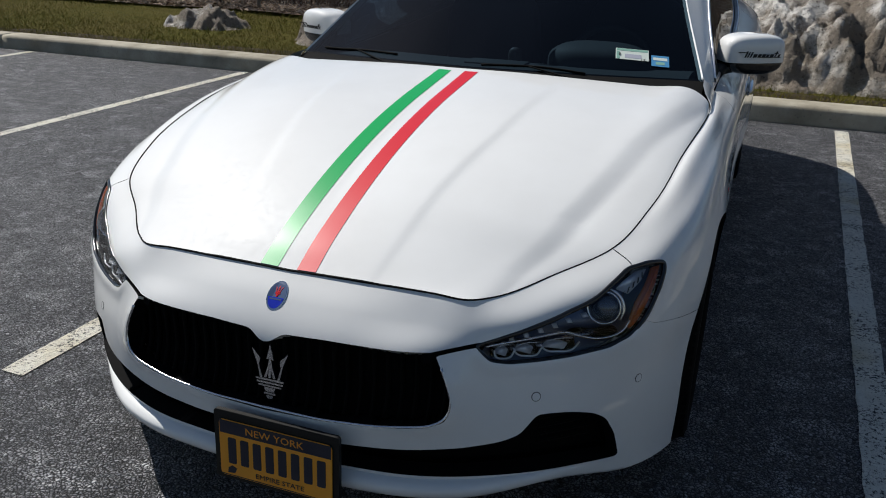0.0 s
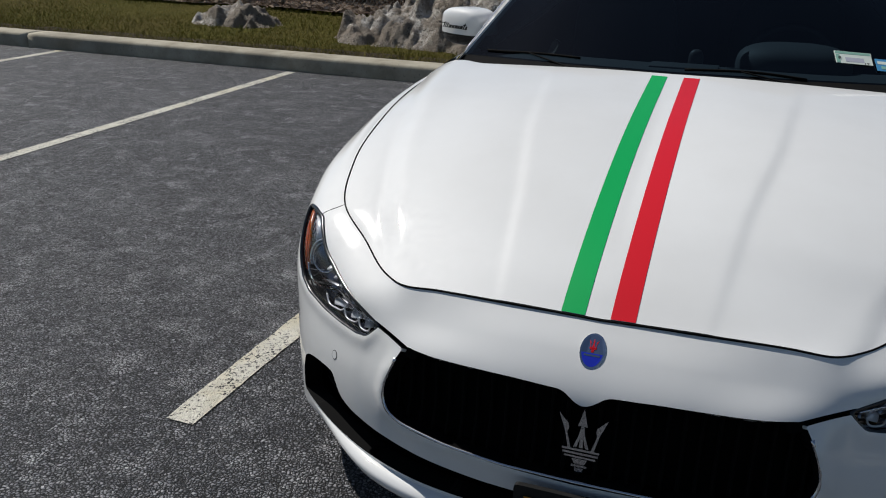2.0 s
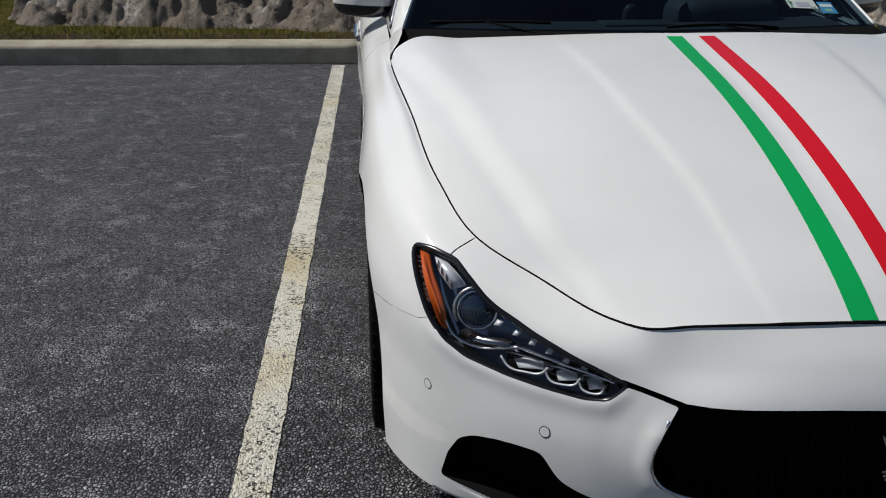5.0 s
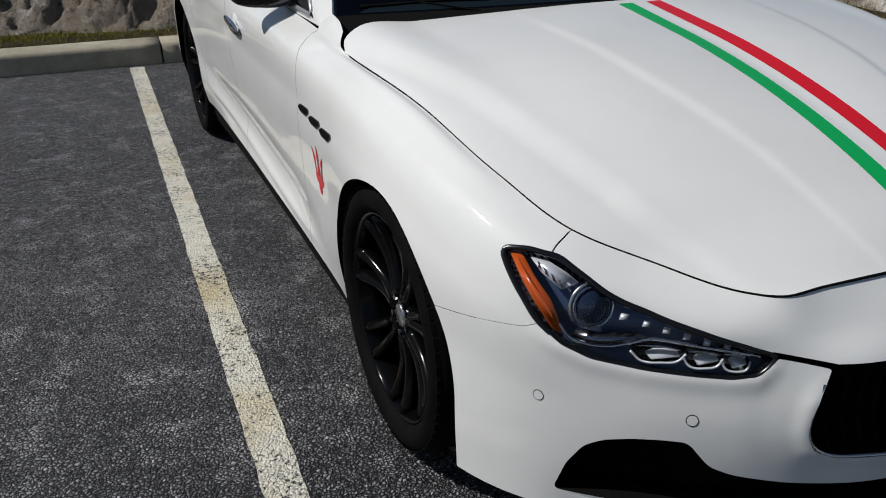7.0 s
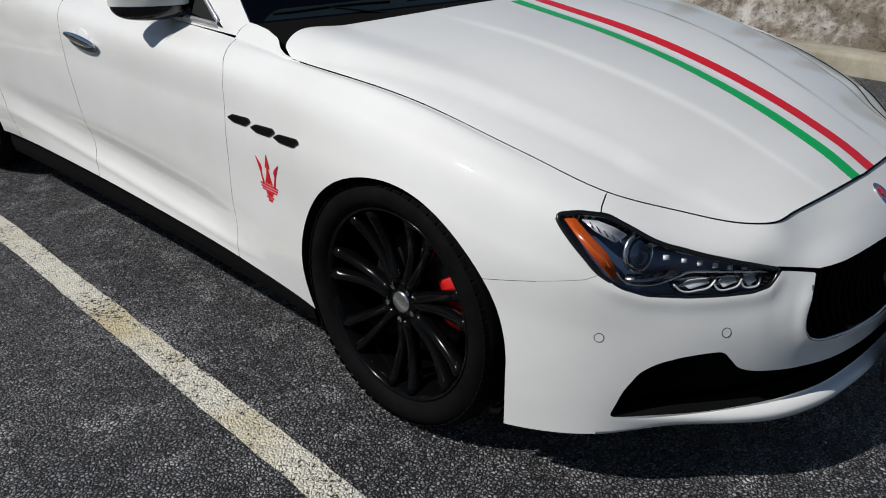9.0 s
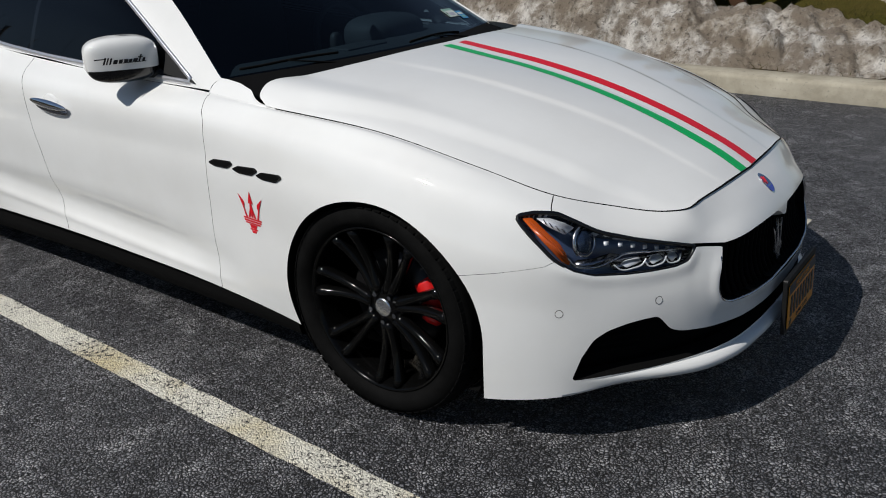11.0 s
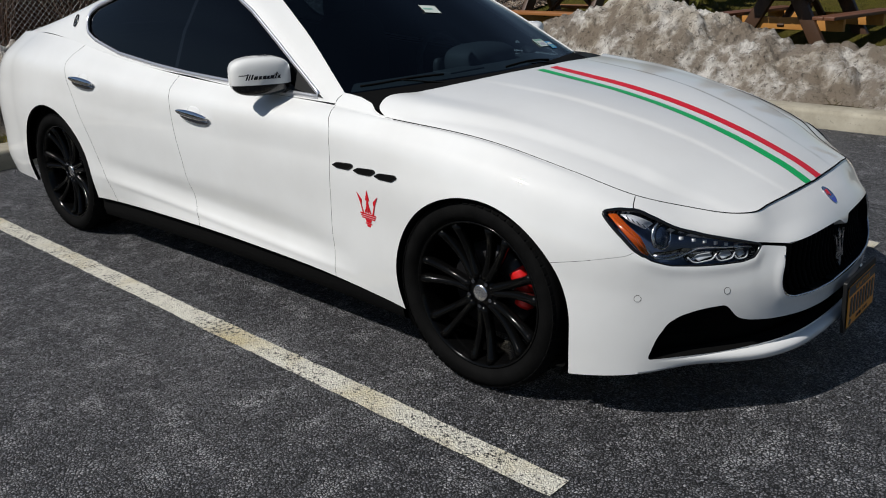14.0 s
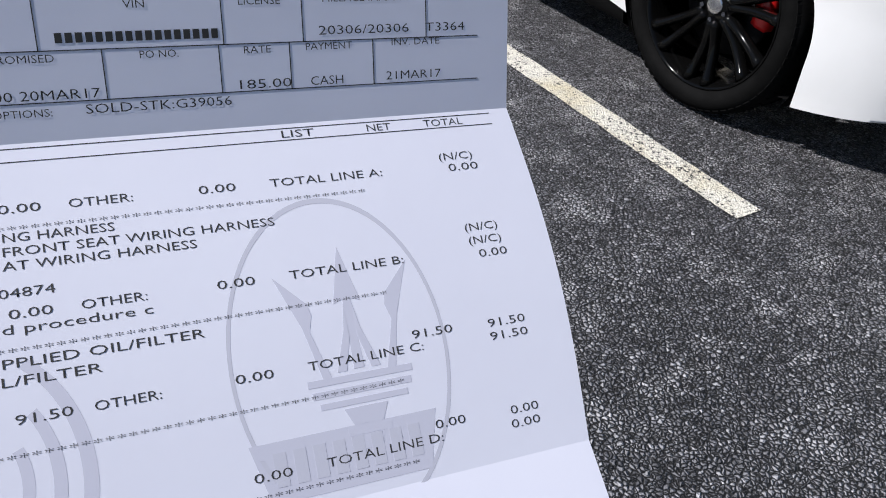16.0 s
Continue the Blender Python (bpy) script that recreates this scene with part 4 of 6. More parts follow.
# windscreen, roof and rear window between the two cabin sides
WS_BASE = [(0, .555, .968), (.25, .575, .968), (.50, .635, .963), (.70, .700, .958), (.800, .722, .957)]
WS_TOP = [(0, 1.300, 1.398), (.25, 1.305, 1.392), (.45, 1.33, 1.372), (.602, 1.40, 1.342)]
B3C = spline(B3, 400)


def b3_between(y0, y1, n):
    some = B3C[(B3C[:, 1] >= y0 - 1e-6) & (B3C[:, 1] <= y1 + 1e-6)]
    return even(some, n)


def coons(bottom, top, left, right):
    nu, nv = len(bottom), len(left)
    u, w = np.linspace(0, 1, nu)[:, None, None], np.linspace(0, 1, nv)[None, :, None]
    s = (1 - u) * left[None] + u * right[None] + (1 - w) * bottom[:, None] + w * top[:, None]
    return s - ((1 - u) * (1 - w) * bottom[0] + u * (1 - w) * bottom[-1] + (1 - u) * w * top[0] + u * w * top[-1])


def half_panel(name, bottom, top, middle, y0, y1, material, label, n=(31, 31), drop=0.006):
    right = b3_between(y0, y1, n[1])
    b, t, m = even(spline(bottom, 60), n[0]), even(spline(top, 60), n[0]), even(spline(middle, 60), n[1])
    b[-1], t[-1] = right[0], right[-1]
    g = coons(b, t, m, right)
    g = np.concatenate([g[:0:-1] * (-1, 1, 1), g])
    v, f = g.reshape(-1, 3) - (0, 0, drop), tris(2 * n[0] - 1, n[1])
    mesh_part(name, v, f, material, car, label)
    return g


WS = half_panel("windscreen", WS_BASE, WS_TOP, [(0, .555, .968), (0, .80, 1.112), (0, 1.05, 1.255), (0, 1.300, 1.398)], .70, 1.40, WINDSCREEN, "dark tinted windscreen")
bpy.data.objects["windscreen"].visible_shadow = False
ROOF_BACK = [(0, 2.62, 1.405), (.3, 2.60, 1.395), (.578, 2.50, 1.372)]
half_panel("roof", WS_TOP, ROOF_BACK, [(0, 1.300, 1.398), (0, 1.5, 1.437), (0, 1.8, 1.460), (0, 2.2, 1.452), (0, 2.62, 1.405)], 1.40, 2.50, ROOF_GLASS, "black glass sunroof panel", drop=0.0)
REAR_BASE = [(0, 3.42, 1.14), (.3, 3.42, 1.135), (.645, 3.60, 1.092)]
half_panel("rear_screen", ROOF_BACK, REAR_BASE, [(0, 2.62, 1.405), (0, 3.0, 1.29), (0, 3.42, 1.14)], 2.50, 3.60, ROOF_GLASS, "black tinted rear screen", drop=0.004)
g0 = even(spline(REAR_BASE, 40), 21)
g1 = even(spline([(0, 4.03, 1.06), (.25, 4.02, 1.06), (.5, 3.98, 1.05), (.66, 3.8, 1.07), (.71, 3.62, 1.081)], 60), 21)
deck = np.stack([g0 + (g1 - g0) * t + np.array([0, 0, 0.012 * math.sin(math.pi * t)]) for t in np.linspace(0, 1, 12)], 1)
deck = np.concatenate([deck[:0:-1] * (-1, 1, 1), deck])
mesh_part("boot_lid", deck.reshape(-1, 3), tris(41, 12), WHITE, car)
# cowl between the bonnet and the windscreen
c0 = even(spline(REAR_EDGE[:5] + [(.815, .515, .938)], 60), 31) - (0, 0.06, 0.045)
c1 = even(spline(WS_BASE, 60), 31) + (0, 0.02, -0.004)
cowl = np.stack([c0, c0 * 0.5 + c1 * 0.5 - (0, 0, 0.006), c1], 1)
cowl = np.concatenate([cowl[:0:-1] * (-1, 1, 1), cowl])
mesh_part("cowl", cowl.reshape(-1, 3), tris(61, 3), BLACK_MATT, car, "black plastic cowl under the windscreen")
# wing tops between the bonnet's rear corner and the pillar
w0 = even(spline(K0, at=np.linspace(8.95, 10.0, 60)), 24)
w1 = even(np.array([(.850, .462, .899), (.847, .500, .909), (.838, .524, .921), (.822, .552, .937), (.808, .62, .951), (.803, .68, .957), (.800, .722, .958)]), 24)
wing = np.stack([w0, w0 * 0.5 + w1 * 0.5 + (0.004, 0, 0.004), w1], 1)
wv = wing.reshape(-1, 3)
wf = outward(wv, tris(24, 3))
mesh_part("wing_top", wv, wf, WHITE, car)
mesh_part("wing_top", *mirrored(wv, wf), WHITE, car)

# floor pan, sills
SILL_Y = np.linspace(.36, 2.63, 40)
sill_prof = [(.900, .255), (.905, .20), (.895, .155), (.86, .135), (.70, .13)]
sv = np.array([[(x, y, z + 0.02 * math.sin(math.pi * (y - .36) / 2.27)) for x, z in sill_prof] for y in SILL_Y]).reshape(-1, 3)
for side in (1, -1):
    v, f = sv, tris(40, 5)[:, ::-1]
    mesh_part("sill", *((v, f) if side > 0 else mirrored(v, f)), BLACK_MATT, car, "black plastic sill")
tray = [i for i in range(NU) if GRID[i, -1, 1] < -.33]
tv = [(GRID[i, -1, 0] * s * .985, GRID[i, -1, 1] + .01, GRID[i, -1, 2] + .012) for i in tray for s in (1, -1)]
mesh_part("under_tray", tv, quads(len(tray), 2), BLACK_MATT, car)
part("floor_pan", box((1.5, 4.0, 0.05), (0, 1.75, .165)), BLACK_MATT, car)
for y, r in ((ARCH_F[0], ARCH_F[2]), (ARCH_R[0], ARCH_R[2])):
    for side in (1, -1):
        a = np.linspace(-0.55, math.pi + 0.55, 40)
        rows = np.array([[(x, y + (r + 0.012) * math.cos(t), .335 + (r + 0.012) * math.sin(t)) for x in (.90, .75, .58)] for t in a]).reshape(-1, 3)
        back = [(.58, y, .335)] + [tuple(p) for p in rows.reshape(40, 3, 3)[:, 2]]
        fan = [(0, k, k + 1) for k in range(1, 40)]
        piece = join((rows, quads(40, 3)), (back, fan))
        mesh_part("wheel_arch_liner", *(piece if side > 0 else mirrored(*piece)), BLACK_MATT, car, "black wheel arch liner")

# ---- wheels ----
TYRE_R, RIM_R = 0.343, 0.243


def wheel(at, side):
    """A tyre on a black many-spoked rim, with a red brake calliper behind it. side: 1 or -1, the way the face looks along x."""
    hub = new("wheel")
    hub.parent = car
    hub.location = at
    hub.rotation_euler = (radians(17 if side < 0 else 40), 0, 0 if side > 0 else math.pi)
    prof = [(-.10, .262), (-.115, .28), (-.12, .30), (-.105, .33), (-.085, .341), (-.04, .343), (.0, .3435), (.04, .343), (.085, .341), (.105, .330), (.117, .308), (.118, .292), (.113, .280), (.105, .270), (.094, .263)]
    mesh_part("tyre", *lathe(prof, 96), RUBBER, hub)
    lugs = []
    for k in range(66):
        a = 2 * math.pi * k / 66
        for x0, x1, r0, r1, tw in ((.052, .112, .3445, .326, .25), (-.05, -.110, .3445, .326, -.25)):
            vs = []
            for x, r, s in ((x0, r0, 0), (x1, r1, tw)):
                for d in (-.42, .30):
                    t = a + (d + s) * 2 * math.pi / 66
                    vs.append((x, r * math.cos(t), r * math.sin(t)))
                    vs.append((x, (r + .0035) * math.cos(t), (r + .0035) * math.sin(t)))
            lugs.append((vs, [(1, 3, 7, 5), (0, 1, 5, 4), (2, 6, 7, 3), (4, 5, 7, 6), (0, 2, 3, 1)]))
    tagged(mesh_part("tread", *join(*lugs), RUBBER, hub, smooth=False), kind="stuff")
    rim = [(.088, .266), (.100, .265), (.102, .260), (.094, .255), (.080, .249), (.03, .240), (-.09, .243), (-.10, .262)]
    mesh_part("rim", *lathe(rim, 72), WHEEL_BLACK, hub)
    for k in range(7):
        mid = 2 * math.pi * k / 7
        for half in (-1, 1):
            # each blade leans towards its twin at the hub, hollows between and flares again at the rim
            a0, a1, a2 = mid + half * 0.13, mid + half * 0.135, mid + half * 0.155
            p0 = np.array([.050, .052 * math.cos(a0), .052 * math.sin(a0)])
            p1 = np.array([.052, .150 * math.cos(a1), .150 * math.sin(a1)])
            p2 = np.array([.074, .256 * math.cos(a2), .256 * math.sin(a2)])
            line = spline([p0, p1, p2], 11)
            tv, tf = tube(line, np.interp(np.linspace(0, 1, 11), [0, .35, .8, 1], [.0190, .0150, .0165, .0215]), 8, False, 1.35, up=(1, 0, 0))
            mesh_part("spoke", tv, tf, WHEEL_BLACK, hub)
    mesh_part("hub", *lathe([(.0, .07), (.05, .068), (.064, .058), (.066, .03)], 40), WHEEL_BLACK, hub)
    cap = mesh_part("hub_cap", *lathe([(.064, .031), (.070, .030), (.072, .026), (.071, .0005)], 32), SATIN_CHROME, hub, "silver hub cap")
    for k in range(5):
        a = 2 * math.pi * (k + 0.5) / 5
        bm = bmesh.new()
        bmesh.ops.create_cone(bm, cap_ends=True, segments=6, radius1=.010, radius2=.008, depth=.02, matrix=Matrix.Translation((.064, .048 * math.cos(a), .048 * math.sin(a))) @ Matrix.Rotation(math.pi / 2, 4, "Y"))
        part("wheel_nut", bm, DARK_CHROME, hub, smooth=False)
    # the brake does not turn with the wheel
    disc = mesh_part("brake_disc", *lathe([(.0, .07), (.004, .075), (.004, .165), (-.02, .165), (-.02, .075)], 48), STEEL, car, "drilled steel brake disc")
    disc.location = at
    disc.rotation_euler = (0, 0, 0 if side > 0 else math.pi)
    arc = np.linspace(-0.46, 0.46, 14) + (0.24 if at[1] < 1.5 and side < 0 else 0.0)
    facing = math.pi if at[1] < 1.5 else 0.0
    vs, fs = [], []
    for t in arc:
        for x, r in ((.0, .112), (.022, .115), (.028, .14), (.022, .170), (-.01, .176), (-.035, .165), (-.035, .112)):
            vs.append((x, r * math.cos(t), r * math.sin(t)))
    n = 7
    fs = [(i * n + k, (i + 1) * n + k, (i + 1) * n + (k + 1) % n, i * n + (k + 1) % n) for i in range(13) for k in range(n)] + [tuple(range(n)), tuple(13 * n + k for k in range(n))[::-1]]
    cal = mesh_part("brake_calliper", vs, fs, RED_PAINT if at[1] < 1.5 else STEEL, car, "red brake calliper" if at[1] < 1.5 else "dark brake calliper")
    cal.location = at
    cal.rotation_euler = (facing * side if side > 0 else 0.0, 0, 0 if side > 0 else math.pi)
    if side < 0 and at[1] > 1.5:
        cal.rotation_euler = (math.pi, 0, math.pi)
    return hub


for y in (0.0, 2.998):
    for side in (-1, 1):
        wheel((side * 0.818, y, 0.343), side)

# ---- headlights ----


def patch(polygon, depth_of, plane=(3, 2), grow=0.0):
    """The half body's surface inside a polygon, pushed inwards by depth_of(height)."""
    pv = BODY_V.copy()
    pv[:, :3] -= NORM.reshape(-1, 3) * depth_of(BODY_V[:, 2])[:, None]
    ahead = BODY_V[:, 1] < 0.2
    keep = ahead[BODY_F].all(1)
    used, flat = np.unique(BODY_F[keep], return_inverse=True)
    f = np.where(True, sdf(BODY_V[used][:, list(plane)], polygon) + grow, 0)
    v, fc = clip(pv[used], flat.reshape(-1, 3), f)
    return v[:, :3], fc


def head_depth(z):
    return 0.003 + 0.006 * np.clip((0.61 - z) / 0.06, 0, 1)


def shape_on(points, lift):
    """Places on the half body for (q, z) points, pushed inwards by lift."""
    out = []
    for q, z in points:
        at = float(np.interp(q, ARC[:NU // 2], np.arange(NU // 2)))
        i = int(at)
        g = GRID[i] * (1 - at + i) + GRID[i + 1] * (at - i)
        m = NORM[i] * (1 - at + i) + NORM[i + 1] * (at - i)
        j = float(np.interp(-z, -g[:, 2], np.arange(NV)))
        a = int(min(j, NV - 2))
        out.append(g[a] * (1 - j + a) + g[a + 1] * (j - a) - (m[a] * (1 - j + a) + m[a + 1] * (j - a)) * lift)
    return np.array(out)


def lamp_shape(points, extra, thick, tilt=0.0):
    """A thin plate behind the headlight's lens, leaning back by tilt."""
    low = min(p[1] for p in points)
    a = np.vstack([shape_on([p], float(head_depth(np.array([p[1]]))[0]) + extra + tilt * (p[1] - low))[0] for p in points])
    b = np.vstack([shape_on([p], float(head_depth(np.array([p[1]]))[0]) + extra + tilt * (p[1] - low) + thick)[0] for p in points])
    n = len(a)
    fs = [tuple(range(n))[::-1], tuple(range(n, 2 * n))] + [(i, (i + 1) % n, (i + 1) % n + n, i + n) for i in range(n)]
    return np.vstack([a, b]), fs


def side_of(piece, side):
    v, f = piece
    return (v, [tuple(t) for t in f]) if side > 0 else mirrored(v, f)


def both(name, piece, material, parents, label=""):
    return [mesh_part(name, *side_of(piece, s), material, p, label) for s, p in zip((1, -1), parents)]


LAMP_SILVER = mat("lamp_reflector_silver", (0.80, 0.82, 0.86), 0.25, 0.35)
lamps = [new("headlight"), new("headlight")]
for ob in lamps:
    ob.parent = car
    tagged(ob, "headlight with amber reflector behind clear lens")


def lamp_at(points, extra):
    """Places behind the lens for (q, z) points, extra metres deep."""
    return np.vstack([shape_on([p], float(head_depth(np.array([p[1]]))[0]) + extra)[0] for p in points])


for ob in both("lens", patch(HEAD, head_depth, grow=0.004), LENS, lamps, "clear headlight lens"):
    ob.visible_shadow = False
both("housing", patch(HEAD, lambda z: head_depth(z) + 0.05, grow=0.01), HOUSING, lamps, "smoked reflective headlight housing")
rim_q = even(HEAD, 160, True)
edge = lamp_at(rim_q, -0.001)
for k in range(3):
    edge = edge * .5 + (np.roll(edge, 1, 0) + np.roll(edge, -1, 0)) * .25
both("bezel", tube(edge, 0.0062, 8, True), BLACK_GLOSS, lamps, "black rubber bezel")
deep = lamp_at(rim_q, 0.05)
wall = (np.vstack([edge, deep]), [(i, (i + 1) % 160, (i + 1) % 160 + 160, i + 160) for i in range(160)])
both("bezel_wall", wall, BLACK_SATIN, lamps)
amber = corners([(1.006, .699), (.975, .699), (.936, .668), (.906, .634), (.893, .605), (.886, .576), (.904, .586), (.933, .624), (.966, .660)], 0.004)
both("side_reflector", lamp_shape(amber, 0.003, 0.008), AMBER, lamps, "amber side reflector")
fold = lamp_at(spline([(.984, .692), (.945, .660), (.915, .628), (.899, .600)], 16), 0.003)
both("reflector_rib", tube(fold, 0.0022, 6), AMBER, lamps)
guide = [(.962, .7005), (.928, .7000), (.890, .6840), (.866, .6690), (.889, .6540), (.925, .6760)]
guide = both("light_guide", lamp_shape(corners(guide, 0.004), 0.005, 0.003, 0.1), LAMP_SILVER, lamps, "silver slatted light guide")
for k in range(5):
    q0, z0 = .941 - .0145 * k, .6955 - .0085 * k
    both("guide_slot", lamp_shape([(q0, z0), (q0 - .0035, z0 - .0022), (q0 - .0105, z0 - .0135), (q0 - .0070, z0 - .0115)], 0.0036, 0.003, 0.1), DARK_CHROME, guide)
strip_q = [(.545, .5680), (.57, .5715), (.62, .5765), (.675, .5815), (.718, .5860), (.746, .5855), (.775, .5745), (.808, .5645), (.845, .5645), (.876, .576), (.890, .594)]
strip = lamp_at(spline(strip_q, 60), 0.006)
both("light_strip", tube(strip, 0.0034, 6), CHROME, lamps, "chrome light strip")
sweep = [(.735, .581), (.78, .568), (.83, .560), (.872, .569), (.862, .585), (.815, .583), (.775, .590)]
both("trim_scoop", lamp_shape(corners(sweep, 0.008), 0.014, 0.003, 0.6), DARK_CHROME, lamps, "dark chrome scoop under the projector")
# three daytime pods under the strip, each a dark cup with a bright lower lip
for q, z, w in ((.724, .5590, .100), (.648, .5550, .072), (.592, .5540, .056)):
    cup = [(q + w * .52, z + .013), (q - w * .15, z + .014), (q - w * .50, z + .004), (q - w * .46, z - .008), (q + w * .10, z - .0145), (q + w * .46, z - .009)]
    pod = both("lamp_pod", lamp_shape(corners(cup, 0.006), 0.020, 0.003, 0.8), DARK_CHROME, lamps, "dark daytime lamp pod")
    lip = lamp_at(spline([(q + w * .50, z + .002), (q + w * .34, z - .010), (q - w * .02, z - .0125), (q - w * .36, z - .006), (q - w * .44, z + .004)], 24), 0.006)
    both("pod_lip", tube(lip, 0.0023, 6), LAMP_SILVER, pod, "bright lower lip")
    glow = [(q + w * .12, z - .0095), (q - w * .36, z - .003), (q - w * .28, z + .008), (q + w * .10, z + .0075), (q + w * .26, z + .001)]
    both("pod_reflector", lamp_shape(corners(glow, 0.003), 0.010, 0.003, 0.6), LAMP_SILVER, pod, "silver pod reflector")
    brow = lamp_at(spline([(q + w * .40, z + .012), (q, z + .0135), (q - w * .34, z + .009)], 12), 0.010)
    both("pod_brow", tube(brow, 0.0014, 6), CHROME, pod)
for k in range(6):
    q = .790 - .036 * k
    z = .5815 + .22 * (q - .62)
    both("lamp_cell", lamp_shape([(q + .006, z + .006), (q - .006, z + .005), (q - .004, z - .005), (q + .008, z - .005)], 0.006, 0.003, 0.5), LAMP_SILVER, lamps)
centre = shape_on([(.839, .630)], 0.026)[0]
for s, ob in zip((1, -1), lamps):
    at = Vector((centre[0] * s, centre[1], centre[2]))
    way = Vector((0.22 * s, -1, 0.25)).normalized()
    m = Matrix.Translation(at) @ way.to_track_quat("Z", "Y").to_matrix().to_4x4()
    bm = bmesh.new()
    bmesh.ops.create_uvsphere(bm, u_segments=32, v_segments=16, radius=0.033, matrix=m @ Matrix.Diagonal((1, 1, 0.45, 1)))
    part("projector", bm, PROJECTOR, ob, "round glass projector lamp")
    ring = [tuple(m @ Vector((0.038 * math.cos(a), 0.038 * math.sin(a), 0.002))) for a in np.linspace(0, 2 * math.pi, 49)[:-1]]
    mesh_part("projector_ring", *tube(ring, 0.0030, 8, True, up=way), CHROME, ob, "chrome projector ring")
    out = np.linspace(radians(100), radians(215), 20) if s < 0 else np.linspace(radians(-35), radians(80), 20)
    shroud = [tuple(m @ Vector((0.0455 * math.cos(a), 0.0455 * math.sin(a), 0.003))) for a in out]
    mesh_part("projector_shroud", *tube(shroud, 0.0036, 8, up=way), SATIN_CHROME, ob, "silver shroud round the projector")

# ---- grille, badge, plate and lip ----
gv, gf = patch(np.array(GRILLE) * 1.0, lambda z: 0.055 + 0 * z, (0, 2), 0.02)
grille = mesh_part("grille", *join((gv, gf), mirrored(gv, gf)), BLACK_MATT, car, "black grille mouth with upright bars")
for k in range(-13, 14):
    x = k * 0.0325
    top, low = 0.554, 0.374 + 0.14 * x * x
    if abs(x) > 0.40:
        top = 0.525
    line = [(abs(x), z) for z in np.linspace(low, top, 8)]
    pts = []
    for xx, z in line:
        col = GRID[:300].reshape(-1, 3)
        j = int(((col[:, 0] - xx) ** 2 + (col[:, 2] - z) ** 2).argmin())
        bow = 0.012 * math.sin(math.pi * (z - low) / (top - low))
        pts.append((x, col[j, 1] + 0.034 + bow, z))
    mesh_part("grille_bar", *tube(pts, 0.0045, 6, False, 2.0, up=(0, 1, 0)), BLACK_MATT, grille)
gr_line = [p for p in GRILLE if p[0] >= 0 and (p[1] < 0.50 or p[0] > 0.41)]
gr_pts = []
for x, z in gr_line:
    col = GRID[:320].reshape(-1, 3)
    j = int(((col[:, 0] - x) ** 2 + (col[:, 2] - z) ** 2).argmin())
    gr_pts.append((x, col[j, 1] + 0.004, z))
gr_pts = even(np.vstack([gr_pts, [(0.0, gr_pts[-1][1], .371)]]), 60)
for k in range(6):
    gr_pts[1:-1] = gr_pts[1:-1] * .5 + (gr_pts[:-2] + gr_pts[2:]) * .25
full = np.vstack([gr_pts, gr_pts[::-1][1:] * (-1, 1, 1)])
mesh_part("grille_frame", *tube(full, 0.0042, 8), SATIN_CHROME, car, "satin chrome grille frame")

TRIDENT = (
    [(-.035, .36), (-.028, .72), (-.095, .70), (0, 1.0), (.095, .70), (.028, .72), (.035, .36)],
    [(-.15, .355), (-.06, .56), (-.03, .70), (-.028, .52), (-.085, .355)],
    [(.15, .355), (.085, .355), (.028, .52), (.03, .70), (.06, .56)],
    [(-.25, .33), (-.33, .60), (-.47, .88), (-.27, .72), (-.255, .66), (-.285, .58), (-.19, .33)],
    [(.25, .33), (.19, .33), (.285, .58), (.255, .66), (.27, .72), (.47, .88), (.33, .60)],
    [(-.36, .335), (-.36, .300), (.36, .300), (.36, .335)],
    [(-.34, .275), (-.34, .240), (.34, .240), (.34, .275)],
    [(-.30, .215), (-.30, .185), (.30, .185), (.30, .215)],
    [(-.15, .17), (-.10, .085), (.10, .085), (.15, .17)],
    [(-.15, .07), (-.15, .035), (.15, .035), (.15, .07)],
    [(-.09, .02), (-.07, -.04), (.07, -.04), (.09, .02)],
)


def ccw(poly):
    a = sum(p[0] * q[1] - q[0] * p[1] for p, q in zip(poly, poly[1:] + poly[:1]))
    return poly if a > 0 else poly[::-1]


def trident(name, m, height, depth, material, parent, label, wide=1.0):
    """A three-pronged spear of plain pieces, laid by a matrix."""
    bits = [prism([(x * height * wide, (y - 0.5) * height) for x, y in ccw(list(p))], depth, m) for p in TRIDENT]
    return mesh_part(name, *join(*bits), material, parent, label, smooth=False)


def facing(at, normal, up=(0, 0, 1)):
    """A matrix whose z looks along the normal and whose y is as near to up as can be."""
    z = Vector(normal).normalized()
    x = Vector(up).cross(z).normalized()
    y = z.cross(x)
    return Matrix.Translation(at) @ Matrix((x, y, z)).transposed().to_4x4()


trident("grille_emblem", facing((.002, -.884, .454), (0, -1, .12)), 0.134, 0.006, SATIN_CHROME, grille, "chrome three-pronged emblem", 0.79)
p, nrm = body_point(0.0, .629)
badge_m = facing(Vector((0, p.y, p.z)), (0, nrm.y, nrm.z))
oval = [(0.0255 * math.cos(a), 0.0385 * math.sin(a)) for a in np.linspace(0, 2 * math.pi, 49)[:-1]]
badge = mesh_part("badge", *prism(oval, 0.0016, badge_m), CHROME, car, "oval chrome badge with blue foot", smooth=False)
mesh_part("badge_face", *prism([(x * .86, y * .9) for x, y in oval], 0.0019, badge_m), BADGE_SILVER, badge, smooth=False)
low = [(x * .84, y * .88) for x, y in oval if y < -0.006]
mesh_part("badge_foot", *prism([(-0.0212, -0.006)] + low[0:] + [(0.0212, -0.006)], 0.0022, badge_m), BLUE_ENAMEL, badge, smooth=False)
